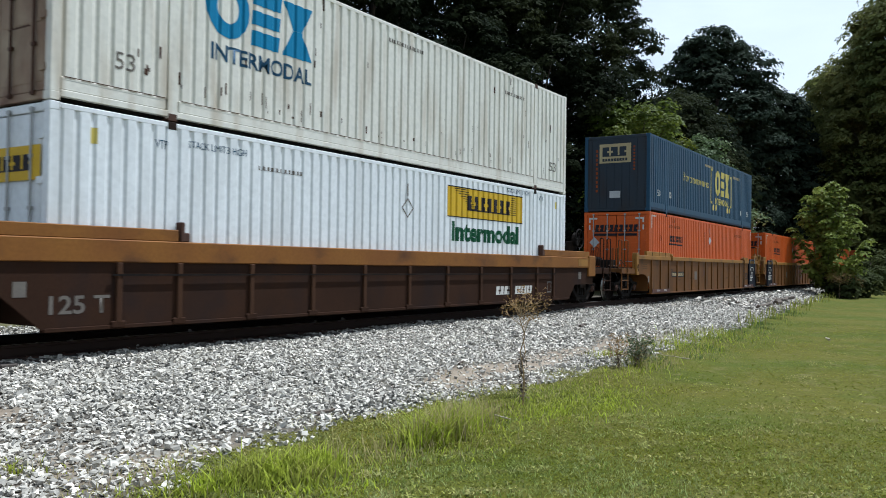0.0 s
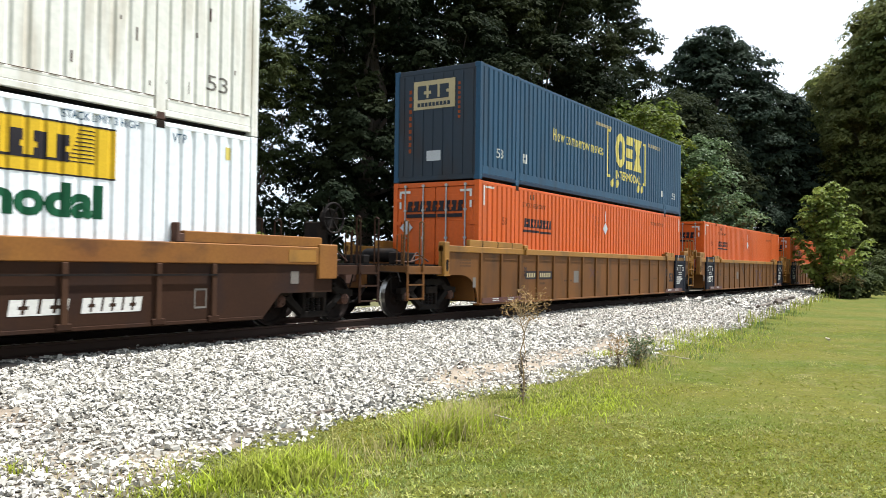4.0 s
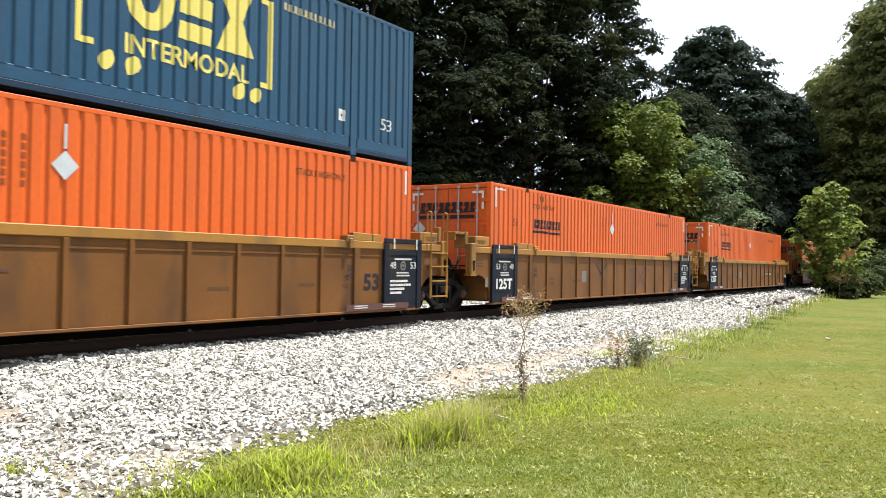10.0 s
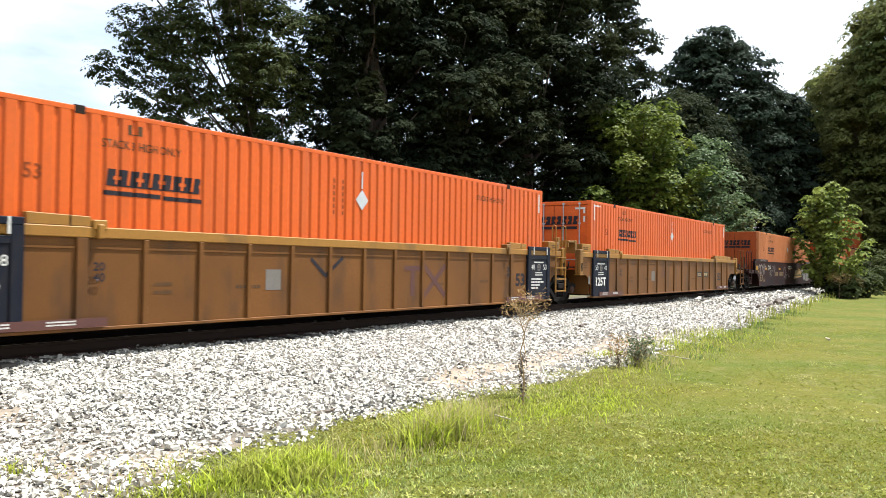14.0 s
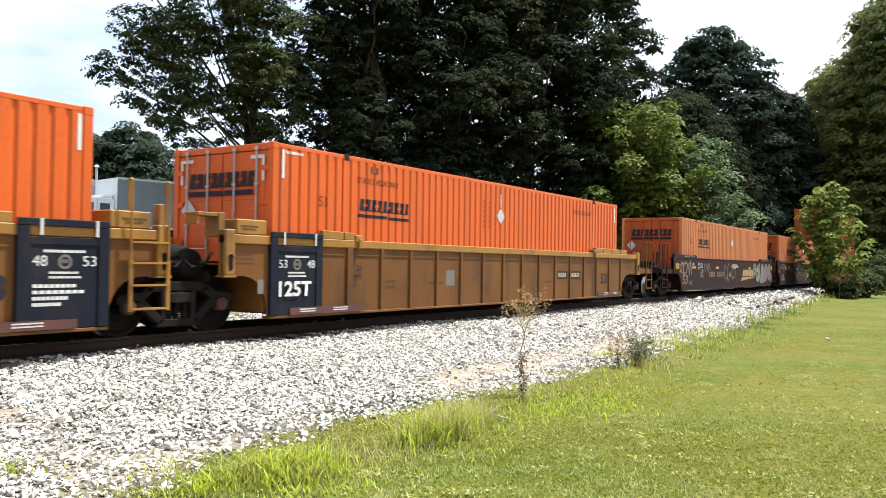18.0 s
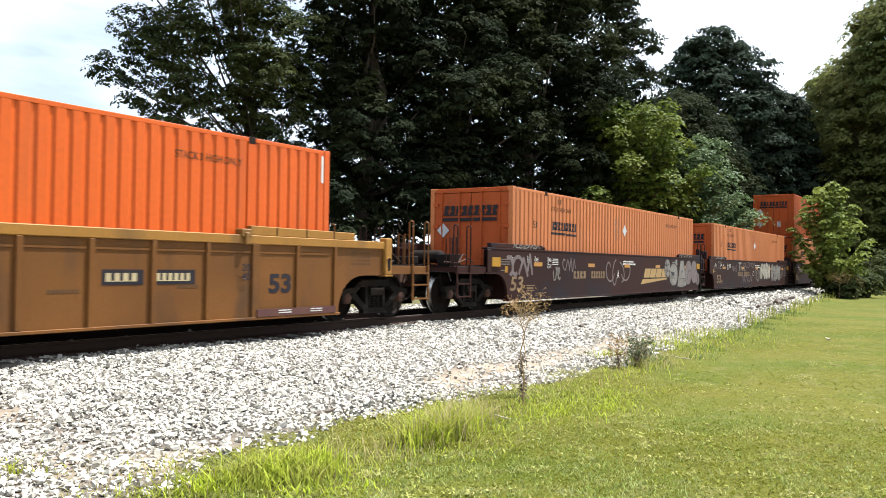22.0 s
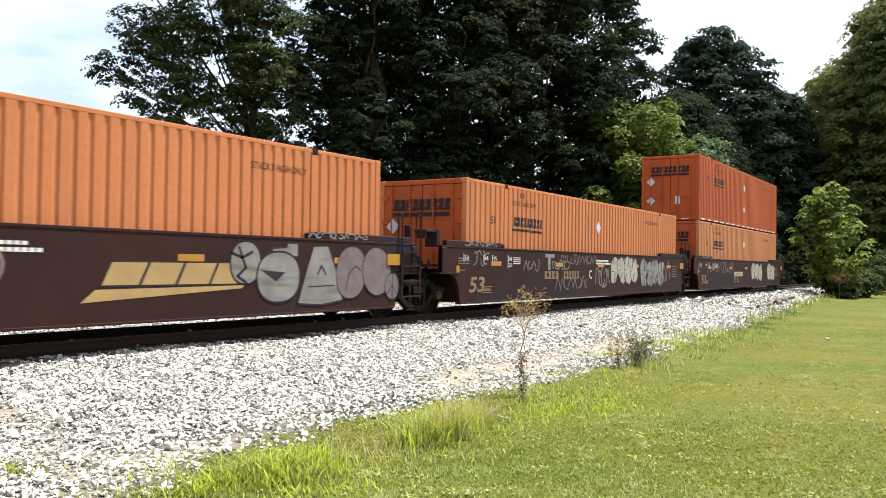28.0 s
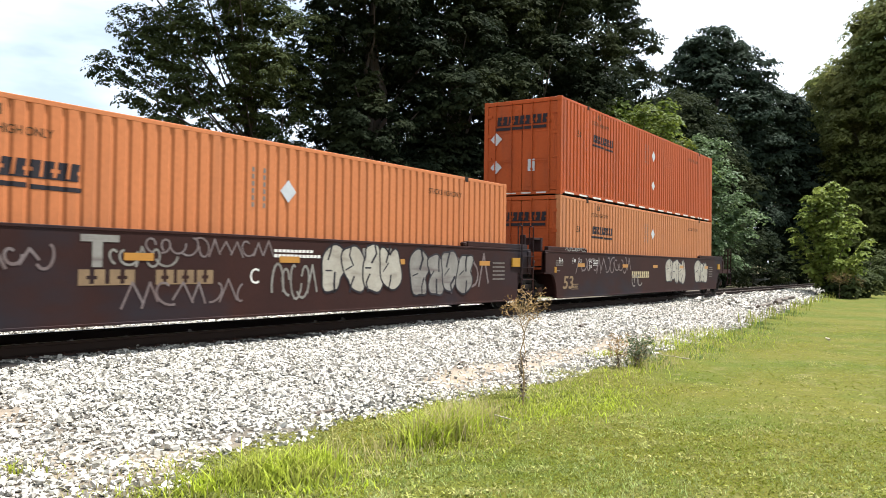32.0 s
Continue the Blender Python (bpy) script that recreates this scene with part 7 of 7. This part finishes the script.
def fallen_stick(label, x, y, length, r0, turn, seed, mat="wood_bit"):
    r = random.Random(seed)
    bm = bmesh.new()
    limb(bm, (-length / 2, 0, r0), (length / 2, 0, r0 * 1.5), r0, r0 * 0.6, r, 4)
    ob = tagged(new("stick", finish(bm, "stick", M[mat])), label, "stick", "sticks and wood scraps on the gravel")
    ob.matrix_basis = pose(x, y, float(ground_z(x, y)) + 0.01, 0, 0, turn)
    return ob


for k, (sx, sy, ln, sr, tn) in enumerate(((18.7, 8.1, 0.55, 0.04, 10), (11.2, 6.9, 0.5, 0.02, 20), (6.9, 6.0, 0.35, 0.025, 5), (13.4, 7.5, 0.3, 0.02, 40), (36.5, 7.6, 3.2, 0.09, 3), (41.0, 7.9, 3.6, 0.12, 6), (44.5, 8.2, 2.6, 0.10, -4))):
    fallen_stick("dark weathered piece of wood on the gravel", sx, sy, ln, sr, tn, 80 + k)
for k, (sx, sy, ln, sr, tn) in enumerate(((15.2, 4.75, 0.75, 0.012, 60), (8.2, 4.6, 0.5, 0.010, 70), (22.5, 3.2, 0.4, 0.03, 20))):
    fallen_stick("pale bleached stick lying in the grass", sx, sy, ln, sr, tn, 90 + k, "pale_bit")

# ---------------------------------------------------------------- beyond the track: house and box truck
M["shingle"] = material("grey_roof_shingles", (0.036, 0.042, 0.052), 0.9, second=(0.028, 0.032, 0.040), scale=0.8, fine=9, bump=0.3)
M["brick"] = material("dark_red_brick", (0.13, 0.045, 0.032), 0.9, second=(0.10, 0.04, 0.03), scale=2, fine=12, bump=0.3)
M["trim"] = material("white_house_trim", (0.62, 0.63, 0.64), 0.6, scale=2, fine=12, bump=0.05)
M["glass"] = material("dark_window_glass", (0.03, 0.06, 0.085), 0.1, scale=2, fine=12, bump=0, gloss=0.25)
M["truck_white"] = material("white_truck_paint", (0.82, 0.83, 0.83), 0.4, second=(0.76, 0.77, 0.77), scale=1, fine=12, bump=0.03)
# grey carries the shade on the side of the cargo box
M["truck_box"] = material("shaded_grey_panel", (0.20, 0.235, 0.25), 0.6, second=(0.165, 0.195, 0.21), scale=0.6, grime=(0.18, 0.19, 0.2), grime_scale=(2, 2, 0.4), grime_amount=0.5, fine=12, bump=0.03)
# blue base colour stands in for sky mirrored in the windscreen
M["windscreen"] = material("painted_sky_glass", (0.16, 0.27, 0.36), 0.15, second=(0.22, 0.33, 0.42), scale=2, fine=12, bump=0, gloss=0.5)
M["tyre"] = material("black_tyre_rubber", (0.02, 0.02, 0.02), 0.85, fine=20)
HZ = float(ground_z(29.7, 49.7))
house = thing("house", "brick house with a grey hip roof and white eaves", "house", "", pose(29.7, 49.7, HZ, 0, 0, -56.93))
part("wall", boxes((-6.2, 6.2, -4.2, 4.2, 0.0, 2.62)), M["brick"], house)
bm = bmesh.new()
e = [bm.verts.new(c) for c in ((-6.9, -4.9, 2.86), (6.9, -4.9, 2.86), (6.9, 4.9, 2.86), (-6.9, 4.9, 2.86), (-1.1, 0, 5.25), (1.4, 0, 5.25))]
for f in ((0, 1, 5, 4), (1, 2, 5), (2, 3, 4, 5), (3, 0, 4), (3, 2, 1, 0)):
    bm.faces.new([e[i] for i in f])
roof = part("roof", bm, M["shingle"], house, "grey shingled hip roof")
part("fascia", boxes((-6.88, 6.88, -4.92, -4.86, 2.66, 2.862), (-6.92, -6.86, -4.92, 4.92, 2.66, 2.862), (6.86, 6.92, -4.92, 4.92, 2.66, 2.862)), M["trim"], house)
part("soffit", boxes((-6.86, 6.86, -4.86, 4.86, 2.62, 2.66)), M["trim"], house)
part("gutter", boxes((-6.9, 6.9, -5.03, -4.925, 2.68, 2.80)), M["trim"], house, bevel=0.03)
bm = bmesh.new()
rod(bm, (4.05, -1.2, 3.6), (4.05, -1.2, 5.15), 0.07)
rod(bm, (4.05, -1.2, 5.15), (4.05, -1.2, 5.30), 0.16, 10, 0.06)
part("vent_pipe", bm, M["trim"], roof)

TZ = float(ground_z(26.5, 35.5))
van_truck = thing("box_truck", "white cab-over box truck, its cargo box coloured shaded grey", "truck", "", pose(24.8, 35.8, TZ, 0, 0, -10.3))
part("cargo_box", boxes((0.0, 5.9, -1.2, 1.2, 1.0, 3.42)), M["truck_box"], van_truck, "panelled cargo box with its side's shade in the grey colour", bevel=0.03)
# whiter sheet added so the box front looks lit beside its shaded side
part("box_front", boxes((-0.03, 0.0, -1.19, 1.19, 1.05, 3.40)), M["truck_white"], van_truck, "white panel for the lit front of the cargo box", bevel=0.01)
part("top_trim", boxes((-0.02, 5.92, -1.225, -1.19, 3.32, 3.43)), M["trim"], van_truck)
part("bottom_trim", boxes((-0.02, 5.92, -1.225, -1.19, 1.0, 1.1)), M["trim"], van_truck)
for k in range(9):
    part("panel_seam", boxes((0.6 + k * 0.6, 0.615 + k * 0.6, -1.206, -1.2, 1.1, 3.32)), M["truck_box"], van_truck)
part("roof_vent", boxes((3.7, 4.2, -0.5, 0.2, 3.42, 3.56)), M["galv"], van_truck, bevel=0.03)
bm = bmesh.new()
prism(bm, [(-1.98, 0.55), (-0.04, 0.55), (-0.04, 2.30), (-0.14, 2.40), (-1.38, 2.42), (-1.52, 2.36), (-1.92, 1.36), (-2.0, 1.26)], -1.06, 1.06)
cab = part("cab", bm, M["truck_white"], van_truck, "white cab-over cab", bevel=0.05)
bm = bmesh.new()
bm.faces.new([bm.verts.new(c) for c in ((-1.912, -0.93, 1.42), (-1.912, 0.93, 1.42), (-1.578, 0.88, 2.24), (-1.578, -0.88, 2.24))])
bmesh.ops.translate(bm, verts=bm.verts, vec=(-0.012, 0, 0.004))
part("windscreen", bm, M["windscreen"], cab, "windscreen with the reflected sky put into its blue colour")
for s in (-1, 1):
    a, b = sorted((s * 1.04, s * 1.068))
    bm = bmesh.new()
    prism(bm, [(-1.72, 1.48), (-1.08, 1.48), (-1.08, 2.16), (-1.46, 2.16)], a, b)
    part("side_window", bm, M["glass"], cab)
    part("side_window", boxes((-0.78, -0.30, a, b, 1.52, 2.14)), M["glass"], cab)
    part("vent_panel", boxes((-0.62, -0.14, a, b, 0.96, 1.36)), M["truck_box"], cab, bevel=0.006)
    part("door_handle", boxes((-1.22, -1.04, a, s * 1.08 if s > 0 else b, 1.24, 1.32) if s > 0 else (-1.22, -1.04, -1.08, b, 1.24, 1.32)), M["steel_dark"], cab)
    part("door_seam", boxes((-0.93, -0.91, min(s * 1.05, s * 1.063), max(s * 1.05, s * 1.063), 0.8, 2.3)), M["steel_dark"], cab)
    arm = bmesh.new()
    rod(arm, (-1.72, s * 1.05, 2.1), (-1.86, s * 1.26, 2.05), 0.02, 6)
    part("mirror_arm", arm, M["steel_dark"], cab)
    part("mirror", boxes((-1.90, -1.82, min(s * 1.16, s * 1.36), max(s * 1.16, s * 1.36), 1.62, 2.10)), M["steel_dark"], cab, bevel=0.02)
    part("headlight", boxes((-2.03, -1.99, min(s * 0.62, s * 0.94), max(s * 0.62, s * 0.94), 0.88, 1.04)), M["galv"], cab, bevel=0.01)
    part("wheel_arch", boxes((-1.62, -0.40, min(s * 1.03, s * 1.064), max(s * 1.03, s * 1.064), 0.56, 0.92)), M["steel_dark"], cab, bevel=0.01)
part("grille", boxes((-2.02, -1.99, -0.55, 0.55, 0.92, 1.14)), M["steel_dark"], cab, bevel=0.005)
part("wiper", boxes((-1.945, -1.925, -0.7, 0.1, 1.40, 1.43)), M["steel_dark"], cab)
bm = bmesh.new()
prism(bm, [(-0.75, 2.42), (-0.10, 2.42), (-0.10, 2.62), (-0.45, 2.60)], -0.9, 0.9)
part("wind_deflector", bm, M["truck_white"], cab, bevel=0.03)
part("bumper", boxes((-2.04, -1.9, -1.05, 1.05, 0.45, 0.72)), M["steel_dark"], van_truck, bevel=0.03)
part("chassis", boxes((-0.3, 5.8, -0.45, 0.45, 0.55, 0.98)), M["steel_dark"], van_truck)
# black plates and block added to darken the shadowed space under the box
part("underrun_guard", boxes((0.3, 3.5, -1.14, -1.08, 0.28, 0.92), (0.3, 3.5, 1.08, 1.14, 0.28, 0.92)), M["steel_dark"], van_truck, "black plates added for the shadow under the box")
part("fuel_tank", boxes((0.5, 1.6, -1.0, -0.5, 0.4, 0.9)), M["steel_dark"], van_truck, bevel=0.06)
part("mudflap", boxes((4.95, 4.99, -1.1, -0.5, 0.2, 0.95), (4.95, 4.99, 0.5, 1.1, 0.2, 0.95)), M["tyre"], van_truck)
for wx in (-1.05, 4.3):
    for s in (-1, 1):
        bm = bmesh.new()
        lathe(bm, [(s * 0.72, 0.30), (s * 0.72, 0.44), (s * 0.78, 0.46), (s * 0.95, 0.46), (s * 1.0, 0.43), (s * 1.0, 0.28), (s * 0.94, 0.2)], "y", 20, (wx, 0, 0.46))
        part("wheel", bm, M["tyre"], van_truck)

spray_plant("small yellow-green shrub by the cargo box", (25.6, 27.4), 12, 2.2, 0.9, "bush", 0.07, 60, 71, name="shrub", category="shrub", trunk_r=0.04)

# ---------------------------------------------------------------- movement of the train
TIMES = np.arange(0, 33, 1.0)
GONE = (0.0, -3.1, -6.202, -9.304, -12.41, -15.522, -18.646, -21.789, -24.967, -28.183, -31.429, -34.696, -37.988, -41.317, -44.695, -48.121, -51.592,
        -55.104, -58.661, -62.268, -65.922, -69.612, -73.326, -77.044, -80.743, -84.404, -88.025, -91.616, -95.188, -98.747, -102.294, -105.829, -109.358)


def gone(t):
    """How far the train has rolled along the track: a smooth curve through the rows above."""
    k = min(int(t), 31)
    f = t - k
    p = [GONE[min(max(k + j, 0), 32)] for j in (-1, 0, 1, 2)]
    if k == 0:
        p[0] = 2 * p[1] - p[2]
    if k == 31:
        p[3] = 2 * p[2] - p[1]
    return p[1] + 0.5 * f * (p[2] - p[0] + f * (2 * p[0] - 5 * p[1] + 4 * p[2] - p[3] + f * (3 * (p[1] - p[2]) + p[3] - p[0])))


def motions():
    beats = [k * 0.5 for k in range(65)]
    for n, u in UNITS.items():
        walk(u, [(t, pose(START[n] + gone(t), TRACK_Y, 0)) for t in beats])
    for c, n, z in LOADS:
        walk(c, [(t, pose(START[n] + gone(t), TRACK_Y, z)) for t in beats])
    turns = [k * 32 / 213 for k in range(214)]
    for k, (w, ax) in enumerate(WHEELSETS):
        walk(w, [(t, pose(ax, 0, WHEEL_R, 0, math.degrees(gone(t) / WHEEL_R) + 37 * k, 0)) for t in turns])


motions()
